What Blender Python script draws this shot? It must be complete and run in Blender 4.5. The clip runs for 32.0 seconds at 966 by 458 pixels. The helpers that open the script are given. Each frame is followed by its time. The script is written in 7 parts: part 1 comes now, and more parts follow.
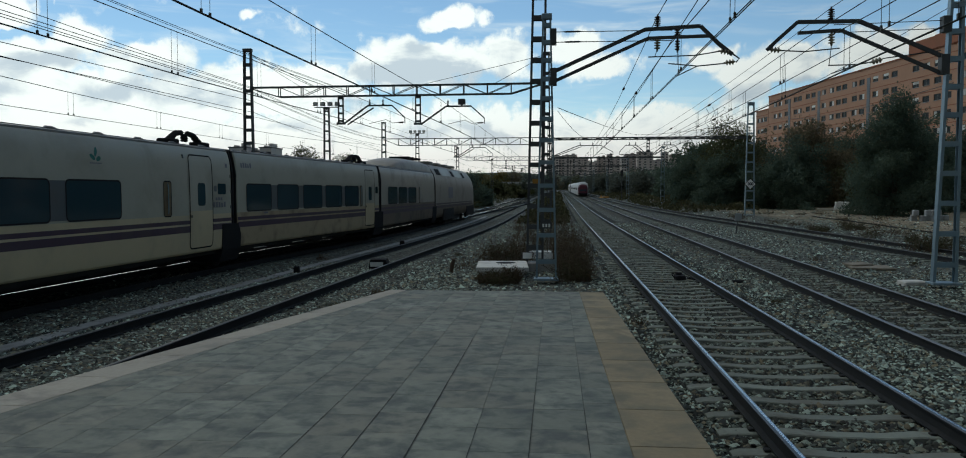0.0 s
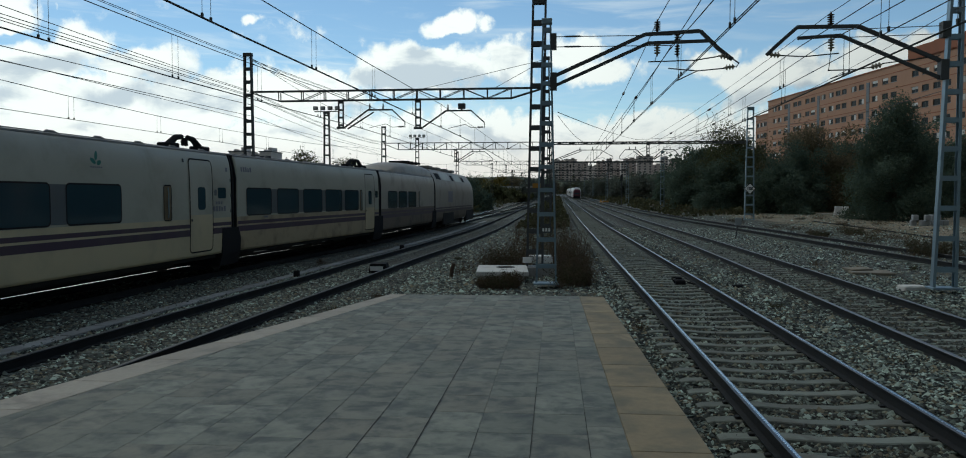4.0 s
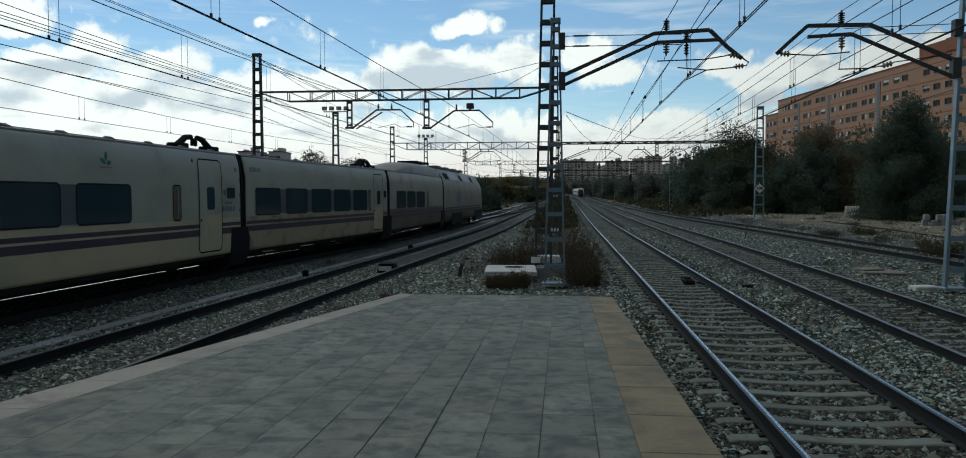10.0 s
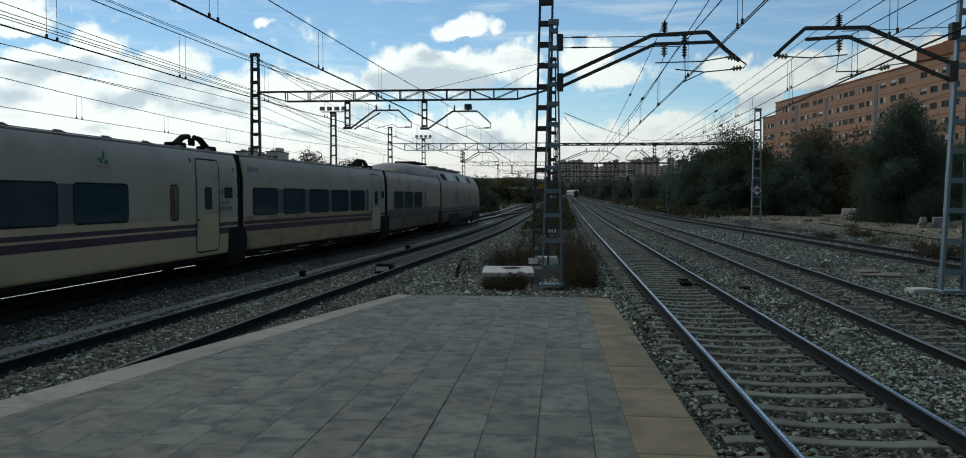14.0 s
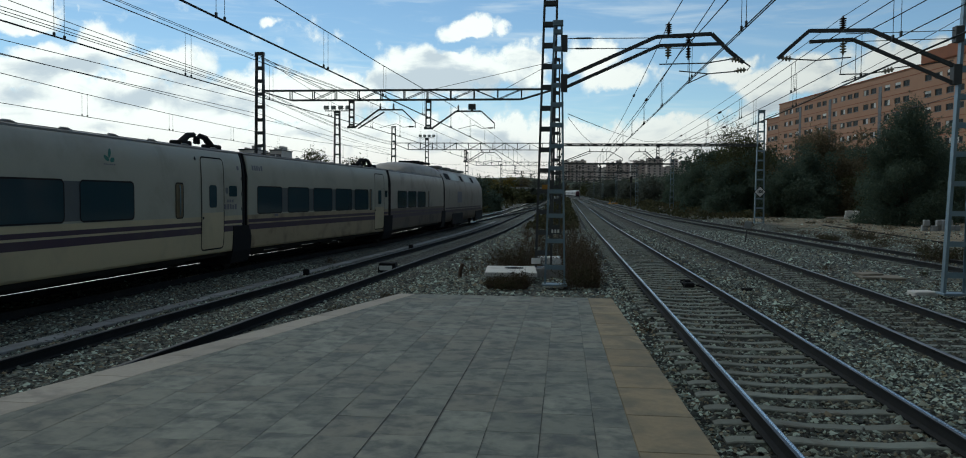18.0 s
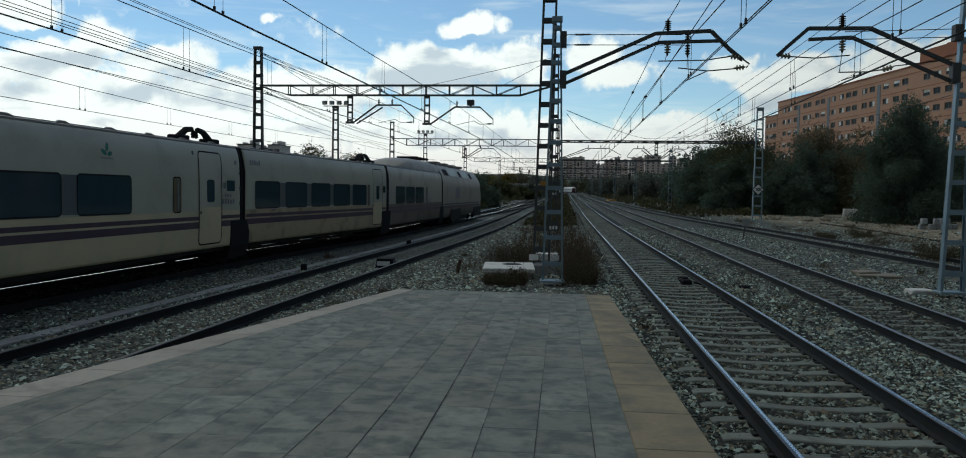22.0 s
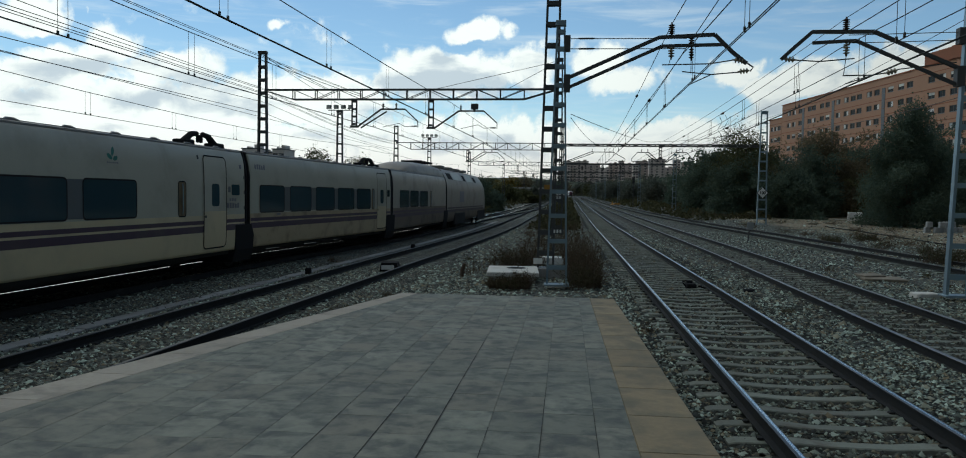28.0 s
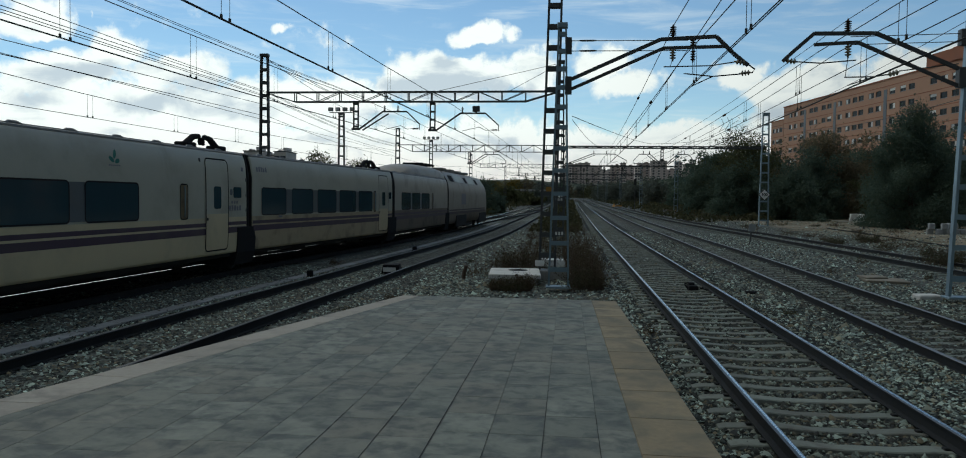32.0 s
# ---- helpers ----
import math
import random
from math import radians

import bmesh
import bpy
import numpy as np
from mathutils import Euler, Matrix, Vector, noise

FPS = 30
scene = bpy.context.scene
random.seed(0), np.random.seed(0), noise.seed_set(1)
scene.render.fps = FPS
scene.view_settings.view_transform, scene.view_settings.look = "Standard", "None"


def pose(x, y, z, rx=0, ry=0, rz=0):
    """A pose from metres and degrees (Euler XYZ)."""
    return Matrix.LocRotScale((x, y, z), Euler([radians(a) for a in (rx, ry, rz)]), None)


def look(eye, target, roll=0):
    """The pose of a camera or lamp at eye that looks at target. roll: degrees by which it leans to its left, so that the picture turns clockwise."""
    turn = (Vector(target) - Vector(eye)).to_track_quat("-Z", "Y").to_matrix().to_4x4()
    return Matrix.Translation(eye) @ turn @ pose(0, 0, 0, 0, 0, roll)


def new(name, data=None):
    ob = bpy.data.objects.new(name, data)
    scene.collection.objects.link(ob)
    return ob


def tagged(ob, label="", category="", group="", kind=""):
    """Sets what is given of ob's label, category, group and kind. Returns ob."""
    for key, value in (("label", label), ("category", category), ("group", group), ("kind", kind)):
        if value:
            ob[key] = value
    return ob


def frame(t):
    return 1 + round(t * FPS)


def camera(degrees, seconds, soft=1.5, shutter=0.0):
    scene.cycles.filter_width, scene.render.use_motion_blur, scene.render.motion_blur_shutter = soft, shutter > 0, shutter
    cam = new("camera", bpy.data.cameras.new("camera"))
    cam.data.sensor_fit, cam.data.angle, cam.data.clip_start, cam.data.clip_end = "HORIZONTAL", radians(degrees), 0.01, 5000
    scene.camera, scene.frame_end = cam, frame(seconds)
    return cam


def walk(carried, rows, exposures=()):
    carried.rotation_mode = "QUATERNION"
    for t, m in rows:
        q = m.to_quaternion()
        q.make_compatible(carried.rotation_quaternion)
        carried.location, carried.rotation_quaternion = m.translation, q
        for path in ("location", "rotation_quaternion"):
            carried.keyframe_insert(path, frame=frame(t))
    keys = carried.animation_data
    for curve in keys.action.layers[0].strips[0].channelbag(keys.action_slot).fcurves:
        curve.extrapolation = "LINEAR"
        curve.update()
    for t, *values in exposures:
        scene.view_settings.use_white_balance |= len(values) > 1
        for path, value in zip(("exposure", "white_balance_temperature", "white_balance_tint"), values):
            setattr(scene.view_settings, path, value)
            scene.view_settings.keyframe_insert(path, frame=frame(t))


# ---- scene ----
# ---------------------------------------------------------------- camera
EYE = Vector((0.0, 0.0, 2.22))
cam = camera(64.96, 32.0, soft=1.0)


def aim(yaw, pitch, roll, dx=0.0, dy=0.0, dz=0.0):
    """Camera pose: yaw to the left of the track, pitch upwards, roll to the left, with a small sway of the body."""
    a, b = radians(yaw), radians(pitch)
    e = EYE + Vector((dx, dy, dz))
    return look(e, e + Vector((-math.sin(a) * math.cos(b), math.cos(a) * math.cos(b), math.sin(b))), roll)


SWAY = [
    (0, 5.63, -2.78, -0.11, 0.007, -0.002, -0.002), (0.5, 5.64, -2.65, -0.07, 0.006, -0.003, -0.003), (1, 5.59, -2.45, -0.05, 0.005, -0.006, -0.003),
    (1.5, 5.47, -2.30, 0.11, 0.003, -0.007, -0.004), (2, 5.34, -2.43, 0.13, 0.001, -0.008, -0.004), (2.5, 5.45, -2.55, 0.03, -0.001, -0.008, -0.003),
    (3, 5.54, -2.53, -0.05, -0.002, -0.008, -0.002), (3.5, 5.54, -2.52, -0.05, -0.002, -0.008, -0.001), (5.5, 6.09, -2.21, -0.15, 0.002, -0.009, 0.000),
    (6, 5.85, -2.23, -0.54, 0.002, -0.006, -0.000), (6.5, 5.76, -2.48, -0.35, 0.002, -0.002, -0.001), (7, 5.87, -2.59, -0.35, 0.002, 0.003, -0.001),
    (7.5, 5.93, -2.60, -0.37, 0.001, 0.008, -0.001), (8, 6.22, -2.40, -0.33, 0.000, 0.010, -0.002), (8.5, 6.07, -2.37, -0.03, -0.000, 0.012, -0.003),
    (9, 6.13, -2.38, -0.09, -0.000, 0.012, -0.004), (9.5, 6.22, -2.39, -0.13, -0.000, 0.013, -0.003), (10, 6.25, -2.46, -0.08, -0.000, 0.014, -0.003),
    (10.5, 6.17, -2.38, -0.04, -0.001, 0.014, -0.002), (11, 6.17, -2.33, -0.09, -0.001, 0.012, -0.001), (11.5, 6.18, -2.26, -0.10, -0.001, 0.010, -0.001),
    (12, 6.09, -2.31, 0.10, -0.001, 0.007, -0.001), (12.5, 6.22, -2.24, 0.00, -0.001, 0.005, -0.000), (13, 6.16, -2.31, 0.00, -0.001, 0.005, -0.000),
    (13.5, 6.16, -2.35, 0.09, -0.000, 0.006, -0.000), (14, 6.06, -2.40, 0.15, -0.000, 0.007, -0.001), (14.5, 6.11, -2.46, 0.16, 0.000, 0.006, -0.002),
    (16.5, 6.30, -2.44, 0.25, -0.009, -0.061, 0.002), (17, 6.35, -2.43, 0.39, -0.009, -0.063, 0.003), (17.5, 6.40, -2.28, 0.40, -0.009, -0.064, 0.004),
    (18, 6.26, -2.42, 0.53, -0.010, -0.065, 0.005), (18.5, 6.15, -1.95, 0.86, -0.010, -0.065, 0.005), (19, 5.95, -2.13, 1.08, -0.011, -0.062, 0.004),
    (19.5, 5.98, -2.38, 1.13, -0.012, -0.058, 0.003), (20, 6.06, -2.71, 1.15, -0.013, -0.053, 0.002), (20.5, 6.25, -2.75, 1.19, -0.013, -0.049, 0.001),
    (21, 6.17, -3.01, 1.16, -0.013, -0.048, 0.001), (21.5, 6.20, -2.63, 1.05, -0.011, -0.049, 0.001), (22, 6.11, -2.71, 0.85, -0.010, -0.051, 0.002),
    (22.5, 6.33, -2.71, 0.76, -0.009, -0.053, 0.002), (23, 6.28, -2.85, 0.79, -0.010, -0.055, 0.003), (23.5, 6.28, -2.69, 0.86, -0.011, -0.058, 0.004),
    (24, 6.30, -2.47, 0.97, -0.012, -0.063, 0.005), (24.5, 6.25, -2.27, 0.99, -0.013, -0.068, 0.005), (25, 6.30, -2.21, 0.82, -0.012, -0.071, 0.004),
    (25.5, 6.45, -2.35, 0.83, -0.011, -0.072, 0.003), (27.5, 6.37, -2.50, 0.71, -0.009, -0.072, 0.004), (28, 6.42, -2.43, 0.78, -0.009, -0.069, 0.003),
    (28.5, 6.37, -2.39, 0.73, -0.010, -0.066, 0.003), (29, 6.46, -2.46, 0.78, -0.010, -0.063, 0.003), (29.5, 6.39, -2.58, 0.74, -0.010, -0.061, 0.003),
    (30, 6.39, -2.44, 0.85, -0.010, -0.062, 0.003), (30.5, 6.30, -2.33, 0.75, -0.010, -0.064, 0.004), (31, 6.39, -2.30, 0.72, -0.010, -0.065, 0.005),
    (31.5, 6.49, -2.36, 0.62, -0.010, -0.065, 0.005), (32, 6.55, -2.27, 0.70, -0.010, -0.065, 0.005),
]
walk(cam, [(t, aim(*v)) for t, *v in SWAY], exposures=[(0.0, 0.0, 6350, -1.0), (32.0, 0.0, 6350, -1.0)])

# ---------------------------------------------------------------- light
SUN_AZ, SUN_EL = -36.0, 38.0        # degrees to the right of the track, above the horizon
world = bpy.data.worlds.new("sky")
scene.world = world
world.use_nodes = True
wn, wl = world.node_tree.nodes, world.node_tree.links
wn.clear()
sky = wn.new("ShaderNodeTexSky")
sky.sky_type, sky.sun_disc = "NISHITA", False
sky.sun_elevation, sky.sun_rotation = radians(SUN_EL), radians(SUN_AZ)
sky.air_density, sky.dust_density, sky.ozone_density = 1.0, 0.0, 3.2
bg = wn.new("ShaderNodeBackground")
bg.inputs["Strength"].default_value = 0.094
wo = wn.new("ShaderNodeOutputWorld")
wl.new(sky.outputs[0], bg.inputs[0])
wl.new(bg.outputs[0], wo.inputs[0])

sun_data = bpy.data.lights.new("sun", "SUN")
sun_data.energy, sun_data.angle, sun_data.color = 0.46, radians(12), (1.0, 0.95, 0.85)
sun = new("sun", sun_data)
_d = Vector((math.sin(radians(SUN_AZ)) * math.cos(radians(SUN_EL)), math.cos(radians(SUN_AZ)) * math.cos(radians(SUN_EL)), math.sin(radians(SUN_EL))))
sun.matrix_world = look(_d * 500, (0, 0, 0))


# ---------------------------------------------------------------- materials
class N:
    """A small node builder."""

    def __init__(self, name):
        self.m = bpy.data.materials.new(name)
        self.m.use_nodes = True
        self.t = self.m.node_tree
        self.t.nodes.clear()
        self.out = self.t.nodes.new("ShaderNodeOutputMaterial")

    def n(self, kind, ins=(), operation="", data_type="", interpolation_type=""):
        nd = self.t.nodes.new(kind)
        if operation:
            nd.operation = operation
        if data_type:
            nd.data_type = data_type
        if interpolation_type:
            nd.interpolation_type = interpolation_type
        for k, v in dict(ins).items():
            self.put(nd.inputs[k], v)
        return nd

    def put(self, sock, v):
        if isinstance(v, bpy.types.NodeSocket):
            self.t.links.new(v, sock)
        else:
            sock.default_value = v

    def math(self, op, a, b=0.0, c=0.0):
        nd = self.n("ShaderNodeMath", operation=op)
        self.put(nd.inputs[0], a), self.put(nd.inputs[1], b), self.put(nd.inputs[2], c)
        return nd.outputs[0]

    def mix(self, f, a, b):
        nd = self.n("ShaderNodeMix", data_type="RGBA")
        self.put(nd.inputs[0], f), self.put(nd.inputs[6], a), self.put(nd.inputs[7], b)
        return nd.outputs[2]

    def ramp(self, f, lo, hi):
        nd = self.n("ShaderNodeMapRange", interpolation_type="SMOOTHSTEP")
        self.put(nd.inputs[0], f), self.put(nd.inputs[1], lo), self.put(nd.inputs[2], hi)
        return nd.outputs[0]

    def noise(self, vec, scale, detail=4.0, rough=0.55, dist=0.0):
        nd = self.n("ShaderNodeTexNoise", {"Scale": scale, "Detail": detail, "Roughness": rough, "Distortion": dist})
        if vec is not None:
            self.put(nd.inputs["Vector"], vec)
        return nd.outputs[0]


def c4(c, k=1.0):
    return (c[0] * k, c[1] * k, c[2] * k, 1.0)


def surface(name, col, rough=0.7, metal=0.0, grain=18.0, stain=0.9, vary=0.25, dirt=(0.1, 0.09, 0.075), dirt_amount=0.3, bump=0.2, island=False, spec=0.4, each=0.0, world=False, rvar=0.25, other=None, lo=0.45, hi=0.75):
    """Colour with fine grain, large stains of dirt, and relief; each: how far single objects differ in tone."""
    g = N(name)
    co = g.n("ShaderNodeTexCoord").outputs["Object"]
    geo = g.n("ShaderNodeNewGeometry")
    pos = geo.outputs["Position"] if island else co
    if each:
        seed = g.math("MULTIPLY", g.n("ShaderNodeObjectInfo").outputs["Random"], 40.0)
        pos = g.n("ShaderNodeVectorMath", {0: co, 1: g.n("ShaderNodeCombineXYZ", {0: seed, 1: seed, 2: seed}).outputs[0]}, operation="ADD").outputs[0]
    fine = g.noise(pos, grain, 5)
    big = g.noise(geo.outputs["Position"] if world else pos, stain, 4, 0.6, 0.3)
    base = g.mix(fine, c4(col, 1 - vary), c4(col, 1 + vary))
    if each:
        rnd = g.n("ShaderNodeObjectInfo").outputs["Random"]
        k = g.math("MULTIPLY_ADD", rnd, 2 * each, 1 - each)
        mul = g.n("ShaderNodeVectorMath", operation="SCALE")
        g.put(mul.inputs[0], base), g.put(mul.inputs["Scale"], k)
        base = mul.outputs[0]
    if other:
        pick = g.math("FRACT", g.math("MULTIPLY", g.n("ShaderNodeObjectInfo").outputs["Random"], 13.7))
        base = g.mix(g.math("MULTIPLY", g.ramp(pick, 0.35, 1.0), 0.7), base, c4(other))
    if island:
        k = g.math("MULTIPLY_ADD", geo.outputs["Random Per Island"], 0.9, 0.55)
        mul = g.n("ShaderNodeVectorMath", operation="SCALE")
        g.put(mul.inputs[0], base), g.put(mul.inputs["Scale"], k)
        base = mul.outputs[0]
    f = g.math("MULTIPLY", g.ramp(big, lo, hi), dirt_amount)
    base = g.mix(f, base, c4(dirt))
    bs = g.n("ShaderNodeBsdfPrincipled", {"Base Color": base, "Metallic": metal, "Specular IOR Level": spec})
    g.put(bs.inputs["Roughness"], g.math("MULTIPLY_ADD", fine, rvar, max(rough - 0.12, 0.03)))
    if bump:
        b = g.n("ShaderNodeBump", {"Strength": bump, "Distance": 0.01, "Height": fine})
        g.put(bs.inputs["Normal"], b.outputs[0])
    g.put(g.out.inputs[0], bs.outputs[0])
    return g.m


def cloud_material():
    """Cumulus drawn on the sky: white where thin, grey where thick, clear between."""
    g = N("cloud")
    v = g.n("ShaderNodeTexCoord").outputs["Object"]
    sep = g.n("ShaderNodeSeparateXYZ", {0: g.n("ShaderNodeVectorMath", {0: v}, operation="NORMALIZE").outputs[0]})
    x, y, z = sep.outputs
    nv = g.n("ShaderNodeVectorMath", {0: v}, operation="NORMALIZE").outputs[0]
    front = g.ramp(y, 0.3, 0.55)
    ys = g.math("MAXIMUM", y, 0.25)
    warp = g.math("SUBTRACT", g.noise(nv, 14.0, 5, 0.6), 0.5)
    warp2 = g.math("SUBTRACT", g.noise(g.n("ShaderNodeVectorMath", {0: nv, 1: (3.1, 1.7, 5.3)}, operation="ADD").outputs[0], 14.0, 5, 0.6), 0.5)
    X = g.math("ADD", g.math("DIVIDE", x, ys), g.math("MULTIPLY", warp, 0.055))
    Z = g.math("ADD", g.math("DIVIDE", z, ys), g.math("MULTIPLY", warp2, 0.048))
    # centre, half width, half height and weight of cloud masses, and of clear gaps (negative)
    west = ((-0.355, 0.207, 0.086, 0.039, 0.40), (-0.573, 0.252, 0.098, 0.029, 0.36),
              (-0.765, 0.253, 0.067, 0.037, 1.10), (-0.656, 0.211, 0.053, 0.035, 1.10), (-0.740, 0.180, 0.121, 0.039, 1.10), (-0.561, 0.176, 0.094, 0.032, 1.10), (-0.447, 0.138, 0.123, 0.042, 1.10),
              (-0.658, 0.112, 0.293, 0.064, 1.20), (-0.330, 0.131, 0.094, 0.046, 1.10), (-0.186, 0.169, 0.074, 0.038, 1.30), (-0.241, 0.157, 0.040, 0.027, 0.90), (-0.117, 0.168, 0.049, 0.028, 1.00),
              (-0.132, 0.223, 0.033, 0.020, 1.25), (-0.060, 0.173, 0.048, 0.034, 1.00), (-0.098, 0.222, 0.016, 0.018, 0.85), (-0.402, 0.235, 0.015, 0.010, 0.95), (-0.689, 0.259, 0.005, 0.015, 0.60))
    east = ((-0.109, 0.060, 1.144, 0.052, 1.25), (0.030, 0.181, 0.046, 0.030, 1.10), (0.056, 0.157, 0.059, 0.024, 0.90), (0.199, 0.165, 0.035, 0.024, 1.00), (0.239, 0.138, 0.044, 0.036, 1.10),
              (0.300, 0.160, 0.074, 0.031, 1.05), (0.396, 0.173, 0.065, 0.032, 1.00), (0.468, 0.182, 0.050, 0.029, 0.90), (0.324, 0.088, 0.126, 0.052, 1.00), (0.080, 0.090, 0.149, 0.023, 0.80))
    gaps = ((0.099, 0.121, 0.093, 0.012, -0.75), (0.135, 0.172, 0.014, 0.032, -0.35), (-0.699, 0.239, 0.007, 0.024, -0.50), (-0.768, 0.220, 0.030, 0.005, -0.60), (-0.295, 0.188, 0.034, 0.008, -0.30),
              (-0.149, 0.201, 0.020, 0.007, -0.50))
    field = None
    for cx, cz, rx, rz, k in west + east + gaps:
        a = g.math("DIVIDE", g.math("SUBTRACT", X, cx), rx)
        b = g.math("DIVIDE", g.math("SUBTRACT", Z, cz), rz)
        d = g.math("ADD", g.math("MULTIPLY", a, a), g.math("MULTIPLY", b, b))
        e = g.math("MULTIPLY", g.math("EXPONENT", g.math("MULTIPLY", d, -1.0)), k)
        field = e if field is None else g.math("MAXIMUM" if k > 0 else "ADD", field, e)
    puff = g.noise(nv, 30.0, 9, 0.66, 0.3)
    broad = g.noise(nv, 4.0, 5, 0.55)
    crisp = g.noise(nv, 95.0, 6, 0.65, 0.2)
    field = g.math("MULTIPLY", g.math("ADD", field, g.math("MULTIPLY_ADD", crisp, 0.36, -0.18)), front)
    rest = g.math("MULTIPLY", g.math("SUBTRACT", 1.0, front), 0.62)
    cell = g.n("ShaderNodeTexVoronoi", {"Vector": nv, "Scale": 42.0, "Randomness": 1.0})
    billow = g.math("MULTIPLY_ADD", cell.outputs["Distance"], -0.42, 0.19)
    dens = g.math("ADD", g.math("ADD", field, rest), g.math("ADD", billow, g.math("MULTIPLY_ADD", puff, 0.8, -0.40)))
    alpha = g.ramp(dens, 0.29, 0.70)
    streak = g.noise(g.n("ShaderNodeVectorMath", {0: nv, 1: (2.0, 2.0, 14.0)}, operation="MULTIPLY").outputs[0], 3.0, 7, 0.62, 0.8)
    alpha = g.math("MAXIMUM", alpha, g.math("MULTIPLY", g.ramp(streak, 0.42, 0.8), 0.40))
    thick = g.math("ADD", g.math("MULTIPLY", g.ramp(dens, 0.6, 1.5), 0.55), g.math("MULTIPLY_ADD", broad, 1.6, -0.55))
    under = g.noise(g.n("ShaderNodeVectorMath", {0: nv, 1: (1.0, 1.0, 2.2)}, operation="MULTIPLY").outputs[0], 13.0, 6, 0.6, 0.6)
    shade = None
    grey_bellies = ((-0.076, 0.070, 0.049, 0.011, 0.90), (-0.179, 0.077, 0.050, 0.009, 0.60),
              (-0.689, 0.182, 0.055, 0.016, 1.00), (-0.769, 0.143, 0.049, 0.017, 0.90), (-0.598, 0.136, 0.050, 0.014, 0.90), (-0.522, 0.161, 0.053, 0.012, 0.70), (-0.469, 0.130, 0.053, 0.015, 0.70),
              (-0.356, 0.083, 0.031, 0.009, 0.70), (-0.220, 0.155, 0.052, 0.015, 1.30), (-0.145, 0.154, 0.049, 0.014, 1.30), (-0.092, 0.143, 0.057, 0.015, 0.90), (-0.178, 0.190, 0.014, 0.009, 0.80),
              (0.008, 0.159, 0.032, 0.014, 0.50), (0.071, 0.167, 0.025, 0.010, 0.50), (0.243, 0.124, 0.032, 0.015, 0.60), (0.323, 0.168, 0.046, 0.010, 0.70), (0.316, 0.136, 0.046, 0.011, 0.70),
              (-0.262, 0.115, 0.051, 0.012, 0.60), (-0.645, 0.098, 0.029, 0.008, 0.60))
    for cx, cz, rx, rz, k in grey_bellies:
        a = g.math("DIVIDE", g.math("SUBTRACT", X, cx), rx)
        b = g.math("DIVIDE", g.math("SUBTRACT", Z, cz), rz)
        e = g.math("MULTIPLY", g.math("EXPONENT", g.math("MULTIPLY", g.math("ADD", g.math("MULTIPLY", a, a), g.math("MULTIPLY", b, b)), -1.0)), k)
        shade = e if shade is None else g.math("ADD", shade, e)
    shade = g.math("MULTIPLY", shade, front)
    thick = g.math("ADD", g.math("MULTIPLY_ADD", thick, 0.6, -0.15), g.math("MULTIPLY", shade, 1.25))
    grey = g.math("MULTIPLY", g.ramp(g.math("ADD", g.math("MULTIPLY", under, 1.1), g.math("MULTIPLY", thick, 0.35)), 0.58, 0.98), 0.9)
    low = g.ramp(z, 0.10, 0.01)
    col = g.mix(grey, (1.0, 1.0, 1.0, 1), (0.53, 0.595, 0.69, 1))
    col = g.mix(g.math("MULTIPLY", low, 0.75), col, (0.86, 0.76, 0.73, 1))
    lit = g.n("ShaderNodeVectorMath", {0: nv, 1: tuple(_d)}, operation="DOT_PRODUCT").outputs["Value"]
    power = g.math("MULTIPLY_ADD", g.ramp(lit, 0.06, 0.85), 0.98, 0.06)
    em = g.n("ShaderNodeEmission", {"Color": col, "Strength": power})
    tr = g.n("ShaderNodeBsdfTransparent")
    mx = g.n("ShaderNodeMixShader", {0: alpha, 1: tr.outputs[0], 2: em.outputs[0]})
    g.put(g.out.inputs[0], mx.outputs[0])
    return g.m


